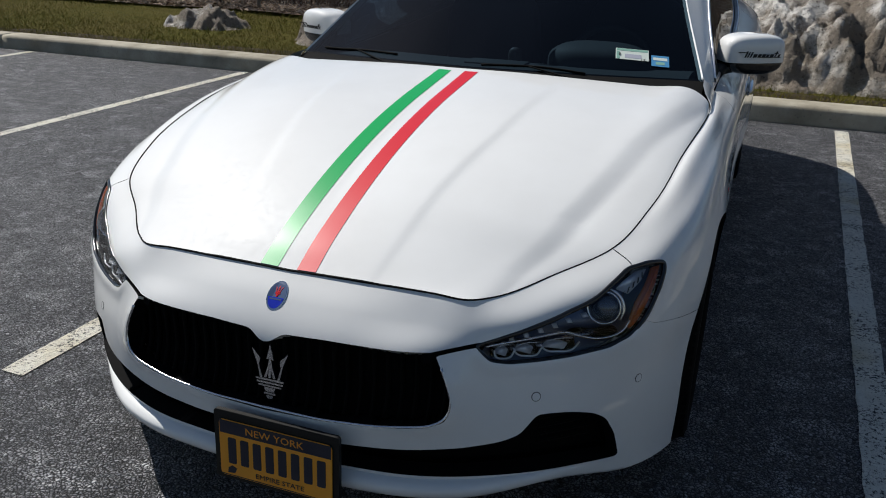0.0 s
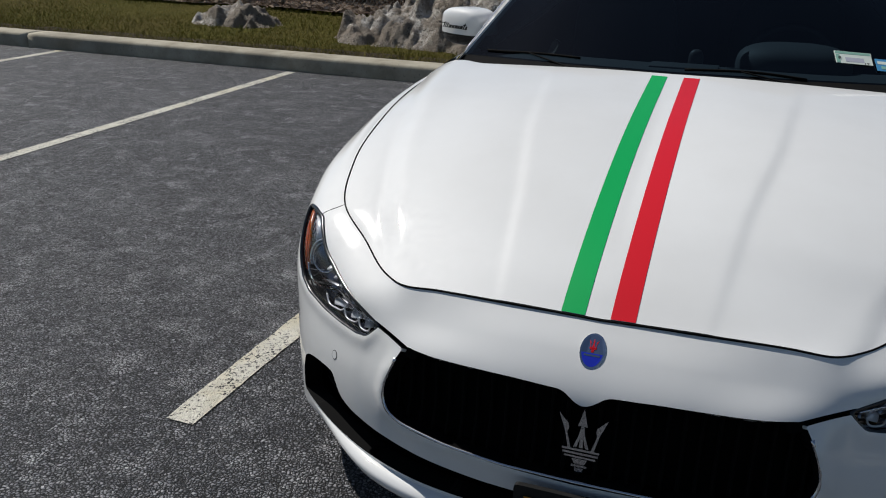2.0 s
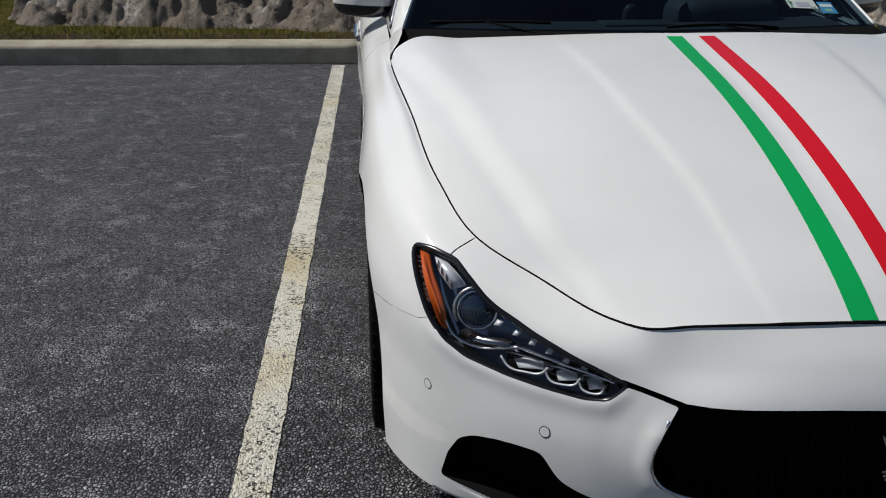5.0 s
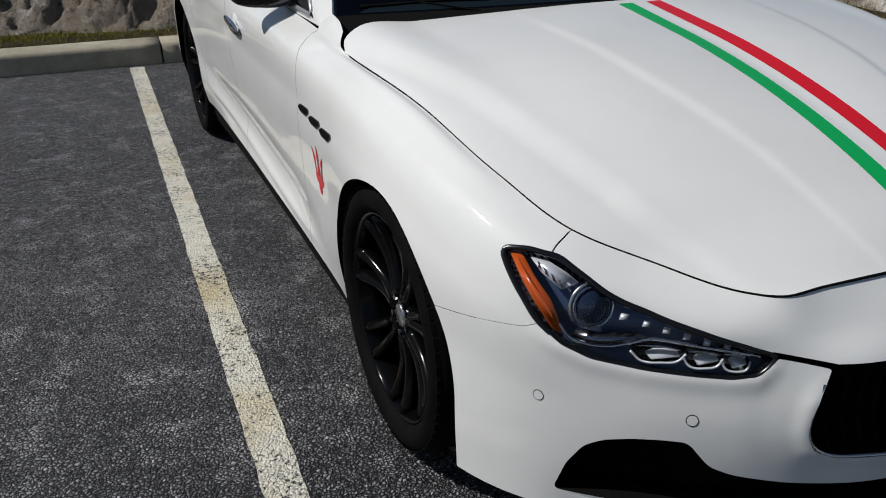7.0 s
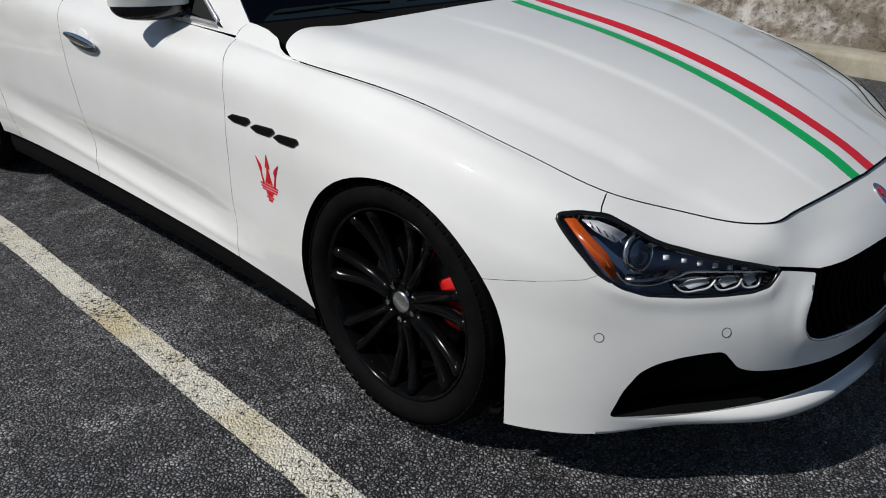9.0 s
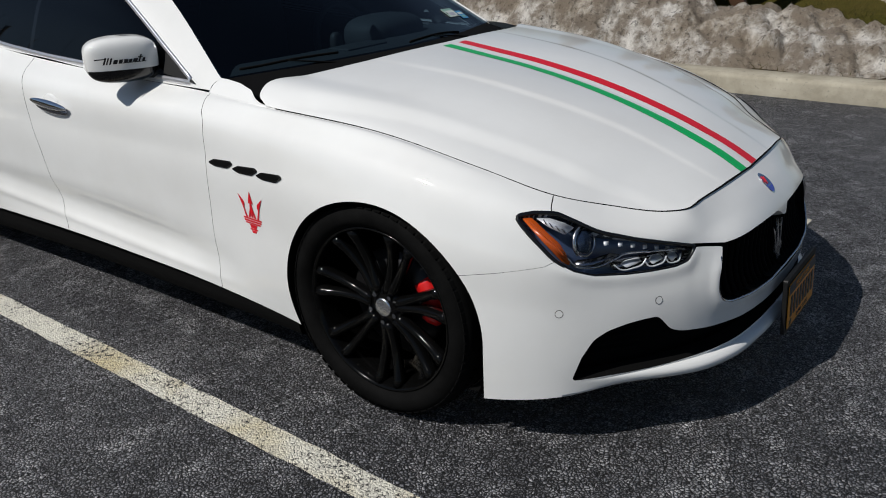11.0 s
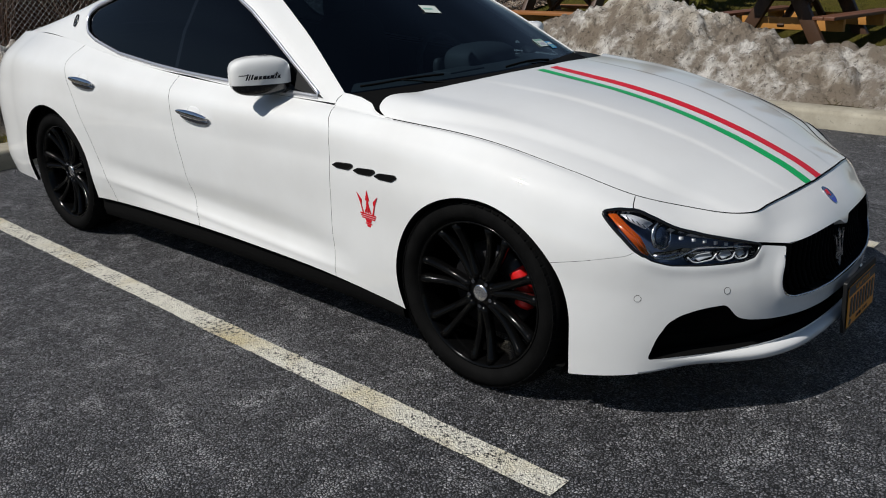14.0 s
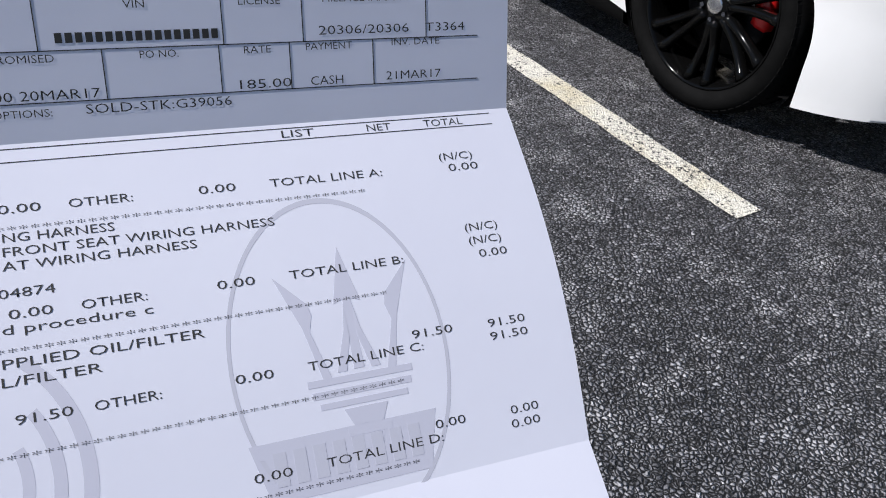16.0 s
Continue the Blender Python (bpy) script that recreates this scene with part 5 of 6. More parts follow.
mesh_part("badge_bar", *prism([(-0.016, -0.0125), (0.016, -0.0125), (0.016, -0.0085), (-0.016, -0.0085)], 0.0024, badge_m), BADGE_SILVER, badge, smooth=False)
trident("badge_emblem", badge_m @ Matrix.Translation((0, 0.0115, 0.0013)), 0.029, 0.0010, RED_VINYL, badge, "", 0.72)

back = badge_m.inverted()
for ob in (badge, *badge.children):
    for v in ob.data.vertices:
        p = back @ v.co
        v.co = badge_m @ (p - Vector((0, 0, p.y * p.y / 0.44)))

plate_m = facing((.053, -.968, .268), (0, -1, .05))


def text_part(words, size, m, material, parent, name="lettering", squeeze=1.0, bold=0.0, depth=0.0004):
    cu = bpy.data.curves.new(name, "FONT")
    cu.body, cu.size, cu.align_x, cu.align_y = words, size, "CENTER", "CENTER"
    cu.extrude, cu.offset, cu.resolution_u = depth, bold, 2
    tmp = bpy.data.objects.new(name, cu)
    me = bpy.data.meshes.new_from_object(tmp)
    bpy.data.objects.remove(tmp)
    bpy.data.curves.remove(cu)
    me.transform(m @ Matrix.Diagonal((squeeze, 1, 1, 1)))
    me.materials.clear()
    me.materials.append(material)
    ob = new(name, me)
    ob.parent = parent
    return ob


def rect(x0, y0, x1, y1):
    return [(x0, y0), (x1, y0), (x1, y1), (x0, y1)]


holder = mesh_part("plate_holder", *prism(corners(rect(-.168, -.088, .168, .098), 0.01).tolist(), 0.012, plate_m @ Matrix.Translation((0, 0, -.014))), BLACK_SATIN, car, "black plate holder", smooth=False)
plate = mesh_part("number_plate", *prism(corners(rect(-.152, -.076, .152, .076), 0.012).tolist(), 0.002, plate_m), PLATE_ORANGE, car, "orange and navy number plate", smooth=False)
mesh_part("plate_band", *prism(rect(-.150, .040, .150, .0745), 0.0026, plate_m), PLATE_NAVY, plate, smooth=False)
mesh_part("plate_band", *prism(rect(-.150, -.0745, .150, -.0725), 0.0026, plate_m), PLATE_NAVY, plate, smooth=False)
text_part("NEW YORK", 0.026, plate_m @ Matrix.Translation((0, .056, .0032)), PLATE_ORANGE, plate, squeeze=1.15)
text_part("EMPIRE STATE", 0.0185, plate_m @ Matrix.Translation((.012, -.059, .0028)), PLATE_NAVY, plate, squeeze=1.15)
for k in range(8):
    x = -.128 + k * .0345
    mesh_part("plate_bar", *prism(corners(rect(x, -.040, x + .022, .030), 0.004).tolist(), 0.0034, plate_m), PLATE_NAVY, plate, smooth=False)
mesh_part("plate_mark", *prism([(-.132, -.068), (-.112, -.066), (-.106, -.052), (-.120, -.046), (-.130, -.054)], 0.0028, plate_m), PLATE_NAVY, plate, smooth=False)

# lip under the lower intake
QL = np.linspace(0, .93, 80)
rows = []
for q in QL:
    i = int(np.abs(ARC - q).argmin())
    n = NORM[i, NV - 8].copy()
    n[2] = 0
    n /= np.linalg.norm(n)
    base = shape_on([(q, .245)], 0.0)[0]
    k = 1 - np.clip((q - .45) / .46, 0, 1)
    k = k * k * (3 - 2 * k)
    d = 0.022 * k + 0.0010
    under = GRID[i, -1] - (0, 0, .001)
    foot = np.array([base[0], base[1], .192]) * k + under * (1 - k)
    plain = np.array([base - n * 0.012, base + n * d * 0.35 + (0, 0, -.004), base + n * d + (0, 0, -.014), base + n * (d + 0.003 * k) + (0, 0, -.025),
                      foot + (0, 0, .012) + n * (d * 0.85), foot + n * (d * 0.5 - 0.01), foot - n * 0.05])
    z1 = under[2]
    skin_pts = shape_on([(q, z1 + (.245 * k + .232 * (1 - k) - z1) * f) for f in (1.0, .9, .7, .5, .2, 0.0)], -0.0008)
    skin_pts = np.vstack([skin_pts, [skin_pts[-1] - n * 0.03]])
    rows.append(plain * k + skin_pts * (1 - k))
rows = np.array(rows)
lv, lf_ = rows.reshape(-1, 3), tris(80, 7)
mesh_part("front_lip", *join((lv, lf_[:, ::-1]), mirrored(lv, lf_[:, ::-1])), WHITE, car, "white front lip")
dv, df = patch(np.array(DUCT), lambda z: 0.075 + 0 * z, (3, 2), 0.03)
duct = mesh_part("lower_intake", *join((dv, df), mirrored(dv, df)), BLACK_MATT, car, "black mesh lower intake")
for s in (1, -1):
    for k in range(4):
        z = .285 + .026 * k
        pts = shape_on([(q, z) for q in np.linspace(.68, .84, 10)], 0.055) * (s, 1, 1)
        mesh_part("intake_slat", *tube(pts, 0.003, 5), BLACK_MATT, duct)
# black sheet added for the shade in the slot between the lamp and the grille
sv_, sf_ = patch(np.array(SLOT), lambda z: 0.016 + 0 * z, (3, 2), 0.012)
mesh_part("slot_backing", sv_, sf_, BLACK_MATT, car)
mesh_part("slot_backing", *mirrored(sv_, sf_), BLACK_MATT, car)
for q, z in ((.932, .441), (.652, .450)):
    p, nrm = body_point(q, z)
    for s in (1, -1):
        m = facing((p.x * s, p.y, p.z), (nrm.x * s, nrm.y, nrm.z))
        ring = [tuple(m @ Vector((0.0105 * math.cos(a), 0.0105 * math.sin(a), 0.0))) for a in np.linspace(0, 2 * math.pi, 25)[:-1]]
        sensor = mesh_part("parking_sensor", *prism([(0.0098 * math.cos(a), 0.0098 * math.sin(a)) for a in np.linspace(0, 2 * math.pi, 25)[:-1]], 0.0008, m), WHITE, car, "round white parking sensor", smooth=False)
        mesh_part("sensor_ring", *tube(ring, 0.0010, 5, True, up=tuple(nrm)), BLACK_SATIN, sensor)

# ---- side details ----


def side_plate(outline, lift, thick):
    """A plate on the body side from (y, z) points."""
    c = np.mean(outline, 0)
    d = (GRID[..., 1] - c[0]) ** 2 + (GRID[..., 2] - c[1]) ** 2
    i, j = np.unravel_index(int(d.argmin()), d.shape)
    p, n = GRID[i, j], NORM[i, j]
    out = []
    for y, z in outline:
        x = p[0] - ((y - p[1]) * n[1] + (z - p[2]) * n[2]) / n[0]
        out.append(np.array([x, y, z]))
    a = np.array(out)
    n0, cnt = n, len(a)
    top, bottom = a + n0 * (lift + thick), a + n0 * lift
    fs = [tuple(range(cnt)), tuple(range(2 * cnt - 1, cnt - 1, -1))] + [(k, k + cnt, (k + 1) % cnt + cnt, (k + 1) % cnt) for k in range(cnt)]
    return np.vstack([top, bottom]), fs


VENT = [(.058, -.004), (.030, .010), (-.052, .014), (-.064, .004), (-.036, -.013), (.028, -.013)]
for y, z in ((.612, .7175), (.496, .7115), (.386, .7065)):
    shape = corners(ccw([(y + a, z + b) for a, b in VENT]), 0.008).tolist()
    inner = corners(ccw([(y + a * .82, z + b * .72) for a, b in VENT]), 0.006).tolist()
    for s in (1, -1):
        vent = mesh_part("side_vent", *side_of(side_plate(shape, -0.002, 0.0045), s), BLACK_GLOSS, car, "black fender vent", smooth=False)
        mesh_part("vent_mesh", *side_of(side_plate(inner, 0.0, 0.0032), s), BLACK_MATT, vent, smooth=False)

for s in (1, -1):
    p, nrm = body_point(2.008, .570)
    m = facing((p.x * s, p.y, p.z), (nrm.x * s, nrm.y, nrm.z)) @ Matrix.Rotation(radians(2 * s), 4, "Z") @ Matrix.Translation((0, 0, .001))
    trident("side_decal", m, 0.138, 0.0012, RED_VINYL, car, "red vinyl trident decal", 0.85)

for y0, z0 in ((1.570, .808), (2.555, .887)):
    d = ((GRID[..., 1] - y0) ** 2 + (GRID[..., 2] - z0) ** 2)
    i, j = np.unravel_index(int(d.argmin()), d.shape)
    p, n = GRID[i, j], NORM[i, j]
    for s in (1, -1):
        m = facing((p[0] * s, p[1], p[2]), (n[0] * s, n[1], n[2])) @ Matrix.Rotation(radians(-3.5 if s < 0 else 3.5), 4, "Z")
        bm = bmesh.new()
        bmesh.ops.create_uvsphere(bm, u_segments=28, v_segments=14, radius=1.0, matrix=m @ Matrix.Translation((0, .004, .014)) @ Matrix.Diagonal((.124, .0175, .0125, 1)))
        handle = part("door_handle", bm, CHROME, car, "chrome door handle")
        bm = bmesh.new()
        bmesh.ops.create_uvsphere(bm, u_segments=24, v_segments=12, radius=1.0, matrix=m @ Matrix.Translation((.008, -.014, .005)) @ Matrix.Diagonal((.108, .019, .013, 1)))
        part("handle_shade", bm, DARK_CHROME, handle)
        bm = bmesh.new()
        bmesh.ops.create_uvsphere(bm, u_segments=24, v_segments=12, radius=1.0, matrix=m @ Matrix.Translation((.004, .018, -.001)) @ Matrix.Diagonal((.050, .024, .006, 1)))
        part("handle_cup", bm, WHITE, handle)
        for e in (-1, 1):
            part("handle_foot", box((.03, .016, .020), bm=bmesh.new()), CHROME, handle).matrix_local = m @ Matrix.Translation((e * .075, 0, .006))
for s in (1, -1):
    q = on_grid(CAB, [(2.909, 1.165)], 0.0, cn)[0]
    i, j = np.unravel_index(int((((CAB - q) ** 2).sum(2)).argmin()), CAB.shape[:2])
    n = cn[i, j]
    m = facing((q[0] * s, q[1], q[2]), (n[0] * s, n[1], n[2])) @ Matrix.Rotation(radians(-22 * s), 4, "Z")
    ring = [tuple(m @ Vector((0.019 * math.cos(a), 0.036 * math.sin(a), 0.003))) for a in np.linspace(0, 2 * math.pi, 33)[:-1]]
    b = mesh_part("pillar_badge", *tube(ring, 0.0035, 6, True, up=tuple(n)), BLACK_GLOSS, car, "small oval pillar badge")
    trident("badge_emblem", m @ Matrix.Translation((0, 0, .001)), 0.052, 0.002, BLACK_GLOSS, b, "", 0.6)

# ---- door mirrors ----


def blob(a, b, c, power, nu=40, nv=20):
    """A rounded box of the half sizes given."""
    def f(t, e):
        return math.copysign(abs(t) ** e, t)
    vs, fs = [], []
    for j in range(nv + 1):
        v = -math.pi / 2 + math.pi * j / nv
        for i in range(nu):
            u = 2 * math.pi * i / nu
            vs.append((a * f(math.cos(v), power) * f(math.cos(u), power), b * f(math.cos(v), power) * f(math.sin(u), power), c * f(math.sin(v), power)))
    for j in range(nv):
        for i in range(nu):
            k = (i + 1) % nu
            fs.append((j * nu + i, j * nu + k, (j + 1) * nu + k))
            fs.append((j * nu + i, (j + 1) * nu + k, (j + 1) * nu + i))
    return np.array(vs), np.array(fs)


for s in (1, -1):
    hub = new("door_mirror")
    hub.parent = car
    tagged(hub, "white and black door mirror")
    hub.matrix_local = Matrix.Translation((.924 * s + .013, 1.100, 1.012)) @ Matrix.Rotation(radians(25 * s), 4, "Z")
    v, f = blob(.120, .078, .066, .48)
    v[:, 2] += 0.010 * (1 - (v[:, 0] / .120) ** 2) * np.sign(v[:, 2]) * np.abs(v[:, 2] / .063)
    v[:, 1] *= 1 - 0.25 * np.clip(v[:, 0] * s / .120, 0, 1)
    cut = -.028 + 0.0 * v[:, 0]
    top, bottom = clip(v, f, v[:, 2] - cut), clip(v, f, cut - v[:, 2] - 0.002)
    mesh_part("mirror_cap", *flanged(*top, 0.006), WHITE, hub, "white mirror cap")
    mesh_part("mirror_base", *flanged(bottom[0] * (0.975, 0.975, 1), bottom[1], 0.006), BLACK_GLOSS, hub, "black mirror base")
    mesh_part("mirror_glass", *prism(corners(rect(-.078, -.044, .078, .044), 0.03).tolist(), 0.002, facing((0, .075, 0.004), (0, 1, 0))), CHROME, hub, "mirror glass", smooth=False)
    arm = spline([(-.085 * s, -.01, -.050), (-.125 * s, -.02, -.062), (-.150 * s, -.045, -.080)], 10)
    mesh_part("mirror_arm", *tube(arm, np.linspace(.024, .020, 10), 10, False, 1.8, up=(0, 1, 0)), BLACK_SATIN, hub)
    fm = facing((.006 * s, -.0786, .004), (0.0, -1, .12))
    lean = 0.45
    for x, w, low, tall in ((-.092, .034, .0165, .0035), (-.060, .006, 0, .023), (-.050, .005, 0, .021), (-.040, .006, 0, .020), (-.028, .014, 0, .013), (-.010, .012, 0, .013),
                            (.006, .013, 0, .013), (.022, .010, 0, .012), (.036, .014, 0, .013), (.054, .005, 0, .024), (.048, .016, .015, .003), (.066, .008, 0, .013), (.0, .08, 0, .0022)):
        y = -.010 + low
        mesh_part("cap_bar", *prism([(x + y * lean, y), (x + w + y * lean, y), (x + w + (y + tall) * lean, y + tall), (x + (y + tall) * lean, y + tall)], 0.0012, fm), BLACK_SATIN, hub, smooth=False)
    trident("cap_emblem", facing((.0, -.045, .0685), (0, -.35, 1), (0, 1, 0)), 0.030, 0.0012, RED_VINYL, hub, "", 0.9)
    tri = on_grid(CAB, [(.815, .935), (.98, .958), (.99, 1.022)], 0.004, cn) * (s, 1, 1)
    back = tri - np.array([0.02 * s, 0, 0])
    mesh_part("mirror_foot", np.vstack([tri, back]), [(0, 1, 2), (5, 4, 3), (0, 3, 4, 1), (1, 4, 5, 2), (2, 5, 3, 0)], BLACK_SATIN, car, smooth=False)

# ---- wipers, stickers and what shows inside ----


def ws_at(x, y):
    """The windscreen's place at (x, y), from a plane through the nearest points."""
    flat = WS.reshape(-1, 3)
    near = flat[np.argsort((flat[:, 0] - x) ** 2 + (flat[:, 1] - y) ** 2)[:12]]
    fit_, *_ = np.linalg.lstsq(np.c_[near[:, :2], np.ones(12)], near[:, 2], rcond=None)
    return np.array([x, y, float(fit_ @ (x, y, 1))])


for x0, y0, x1, y1 in ((-.71, .730, -.34, .622), (.02, .573, .40, .610)):
    wiper = new("wiper")
    wiper.parent = car
    tagged(wiper, "black windscreen wiper")
    line = np.array([ws_at(x0 + (x1 - x0) * t, y0 + (y1 - y0) * t) - (0, 0, .003) for t in np.linspace(0, 1, 16)])
    mesh_part("wiper_blade", *tube(line, 0.004, 6, False, 1.2), BLACK_MATT, wiper)
    mid = line[7]
    end = np.array([x1 + .02, y1 - .07, .945])
    arm = spline([mid, (mid + end) / 2, end], 12)
    mesh_part("wiper_arm", *tube(arm, 0.0045, 6, False, 0.6), BLACK_MATT, wiper)


def sticker(name, x0, y0, x1, y1, material, label, marks=()):
    """A label on the inside of the windscreen, from (x, y) to (x, y)."""
    q = [ws_at(a, b) - (0, 0, .0025) for a, b in ((x0, y0), (x1, y0), (x1, y1), (x0, y1))]
    n = Vector(np.cross(q[1] - q[0], q[3] - q[0])).normalized()
    n = n if n.z > 0 else -n
    m = facing(np.mean(q, 0), n, n.cross(Vector((1, 0.22 * np.sign(x0), 0))))
    w, h = np.linalg.norm(q[1] - q[0]) / 2, np.linalg.norm(q[3] - q[0]) / 2
    ob = mesh_part(name, *prism(rect(-w, -h, w, h), 0.0008, m), material, car, label, smooth=False)
    for a, b, c, d, mm in marks:
        mesh_part("print", *prism(rect(a * w, b * h, c * w, d * h), 0.0014, m), mm, ob, smooth=False)
    return ob


st = sticker("sticker", .480, .727, .596, .776, LABEL_WHITE, "pale green inspection sticker", ((-.95, .55, .95, .95, LABEL_GREEN), (-.45, -.7, .55, .0, GREY_INK), (-.95, -.95, -.75, .4, LABEL_GREEN)))
text_part("8", .018, facing((.495, .735, ws_at(.495, .735)[2] - .0005), (0, -.55, .83), (0, 1, .6)), INK, st)
text_part("17", .018, facing((.580, .737, ws_at(.580, .737)[2] - .0005), (0, -.55, .83), (0, 1, .6)), INK, st)
sticker("sticker", .608, .735, .670, .784, LABEL_BLUE, "blue registration sticker", ((-.8, .1, .8, .6, LABEL_WHITE), (-.5, -.7, .5, -.2, LABEL_GREEN)))
sticker("sticker", -.062, .955, .030, 1.008, LABEL_WHITE, "white toll tag behind the windscreen", ((-.9, -.2, .3, .2, LABEL_GREEN),))

dash = new("dashboard")
dash.parent = car
rows = np.array([[(x, .55 + t * .57 + 0.10 * (x / .75) ** 2, .915 + .03 * math.sin(math.pi * min(t * 1.1, 1)) - (0.22 * max(t - .8, 0) / .2)) for t in np.linspace(0, 1, 12)] for x in np.linspace(-.74, .74, 30)])
mesh_part("dash_top", rows.reshape(-1, 3), quads(30, 12), DASH, dash)
part("speaker_panel", box((.24, .11, .010), (0, .83, .946), 0.004), DASH, dash, "flat panel on the dashboard")
v, f = blob(.20, .13, .085, .7)
mesh_part("instrument_hood", v + (.37, 1.00, .945), f, DASH, dash)
v, f = blob(.028, .022, .040, .8)
mesh_part("sun_sensor", v + (.03, .98, .950), f, SEAT, dash)
ring = [(.37 + .185 * math.cos(a), 1.24 + .05 * math.sin(a), .88 + .18 * math.sin(a)) for a in np.linspace(0, 2 * math.pi, 41)[:-1]]
mesh_part("steering_wheel", *tube(ring, .016, 8, True, up=(0, 1, .3)), SEAT, dash, "grey leather steering wheel")
v, f = blob(.075, .04, .07, .7)
mesh_part("wheel_boss", v + (.37, 1.22, .88), f, SEAT, dash)
for x in (-.37, .37):
    for nm, at, size in (("seat_back", (x, 1.95, .80), (.25, .10, .36)), ("headrest", (x, 1.99, 1.20), (.13, .06, .10)), ("seat_cushion", (x, 1.62, .50), (.25, .28, .10))):
        v, f = blob(*size, .55)
        mesh_part(nm, v + at, f, SEAT, car, "grey leather seat")
part("cabin_floor", box((1.5, 2.6, .04), (0, 2.0, .35)), BLACK_MATT, car)
part("parcel_shelf", box((1.2, .5, .03), (0, 3.2, 1.02)), BLACK_MATT, car)
part("bulkhead", box((1.45, .04, .55), (0, .72, .62)), BLACK_MATT, car)

# ---- beyond the kerb: fence, beds, tables, trees, road ----


def fence_y(x):
    return 9.0 - 0.02 * (x + 10)


FENCE_A, FENCE_B, FENCE_H = -18.7, 30.0, 1.9
fence = thing("chain_link_fence", "tall galvanised chain-link fence on thin posts", "fence")
for x in np.arange(FENCE_A, FENCE_B + 0.1, 2.97):
    y = fence_y(x)
    z = float(land(x, y))
    bm = bmesh.new()
    bmesh.ops.create_cone(bm, cap_ends=True, segments=10, radius1=.030, radius2=.030, depth=FENCE_H + .4, matrix=Matrix.Translation((x, y, z + (FENCE_H - .4) / 2)))
    part("fence_post", bm, GALVANISED, fence)
rail = np.array([(x, fence_y(x), float(land(x, fence_y(x))) + FENCE_H) for x in np.linspace(FENCE_A, FENCE_B, 40)])
mesh_part("top_rail", *tube(rail, .021, 8), GALVANISED, fence)
pieces_v, pieces_f = [], []
for lean in (1, -1):
    for x in np.arange(FENCE_A - FENCE_H, FENCE_B + FENCE_H, 0.066):
        p = []
        for t in (0.0, 0.5, 1.0):
            xx = x + lean * t * FENCE_H * 0.92
            p.append((xx, fence_y(xx) + 0.004 * lean, float(land(xx, fence_y(xx))) + 0.03 + t * (FENCE_H - .04)))
        if min(q[0] for q in p) < FENCE_A or max(q[0] for q in p) > FENCE_B:
            continue
        o = len(pieces_v)
        for q in p:
            pieces_v += [(q[0] - .0024, q[1], q[2]), (q[0] + .0024, q[1] - .003, q[2]), (q[0] + .0012, q[1] + .003, q[2])]
        for k in range(2):
            for i in range(3):
                j = (i + 1) % 3
                pieces_f.append((o + k * 3 + i, o + k * 3 + j, o + k * 3 + 3 + j, o + k * 3 + 3 + i))
tagged(mesh_part("fence_mesh", pieces_v, pieces_f, GALVANISED, fence), kind="stuff")

# leaf-strewn bed along the fence
bx, by = np.linspace(-20, 14, 120), np.linspace(0, 1, 14)
bed = np.array([[(x, fence_y(x) - 0.55 - 0.35 * noise.noise((x * 0.5, 2, 1)) + t * (24.0 if x < 7 else 5.0), 0) for t in by] for x in bx])
bed[..., 2] = land(bed[..., 0], bed[..., 1]) + 0.03 + np.array([[0.05 * noise.noise((p[0] * 2, p[1] * 2, 5)) for p in r] for r in bed]) * np.clip(np.linspace(0, 6, 14), 0, 1)
tagged(mesh_part("mulch_bed", bed.reshape(-1, 3), quads(120, 14), MULCH), "brown leaf mulch bed along the fence", "mulch bed", kind="structure")


def scatter(name, label, category, material, count, place, size, seed, upright):
    """Many small blades or leaves as one object."""
    rnd = random.Random(seed)
    vs, fs = [], []
    for _ in range(count):
        got = place(rnd)
        if got is None:
            continue
        x, y = got
        z = float(land(x, y))
        a, s = rnd.uniform(0, 2 * math.pi), size * rnd.uniform(0.6, 1.4)
        o = len(vs)
        c, d = math.cos(a), math.sin(a)
        if upright:
            lean = rnd.uniform(0.2, 1.0) * s
            b = rnd.uniform(0, 2 * math.pi)
            w = s * 0.075
            vs += [(x - c * w, y - d * w, z - .004), (x + c * w, y + d * w, z - .004), (x + lean * math.cos(b), y + lean * math.sin(b), z + s * rnd.uniform(.55, 1))]
            fs.append((o, o + 1, o + 2))
        else:
            t = rnd.uniform(-.5, .5) * s
            vs += [(x - c * s, y - d * s, z + .045 + t * .5), (x - d * s * .5, y + c * s * .5, z + .05), (x + c * s, y + d * s, z + .045 - t * .5), (x + d * s * .5, y - c * s * .5, z + .055 + abs(t))]
            fs.append((o, o + 1, o + 2, o + 3))
    return tagged(mesh_part(name, vs, fs, material, smooth=False), label, category, kind="stuff")


def on_strip(rnd):
    return rnd.uniform(-14, 4), KERB_Y + KERB_W + rnd.random() ** 1.6 * 3.6


def on_bank(rnd):
    return KERB_X + KERB_W + rnd.random() ** 1.3 * 9, rnd.uniform(-2.5, 6.5)


def on_bed(rnd):
    x = rnd.uniform(-16, 12)
    return x, fence_y(x) - 0.6 + rnd.random() ** 1.2 * 3.2


def tinted(name, a, b):
    m = mat(name, a, 0.85, spec=0.08)
    n = Nodes(m)
    geo = n.t.nodes.new("ShaderNodeNewGeometry")
    n.colour(n.mix(geo.outputs["Random Per Island"], a, b))
    return m


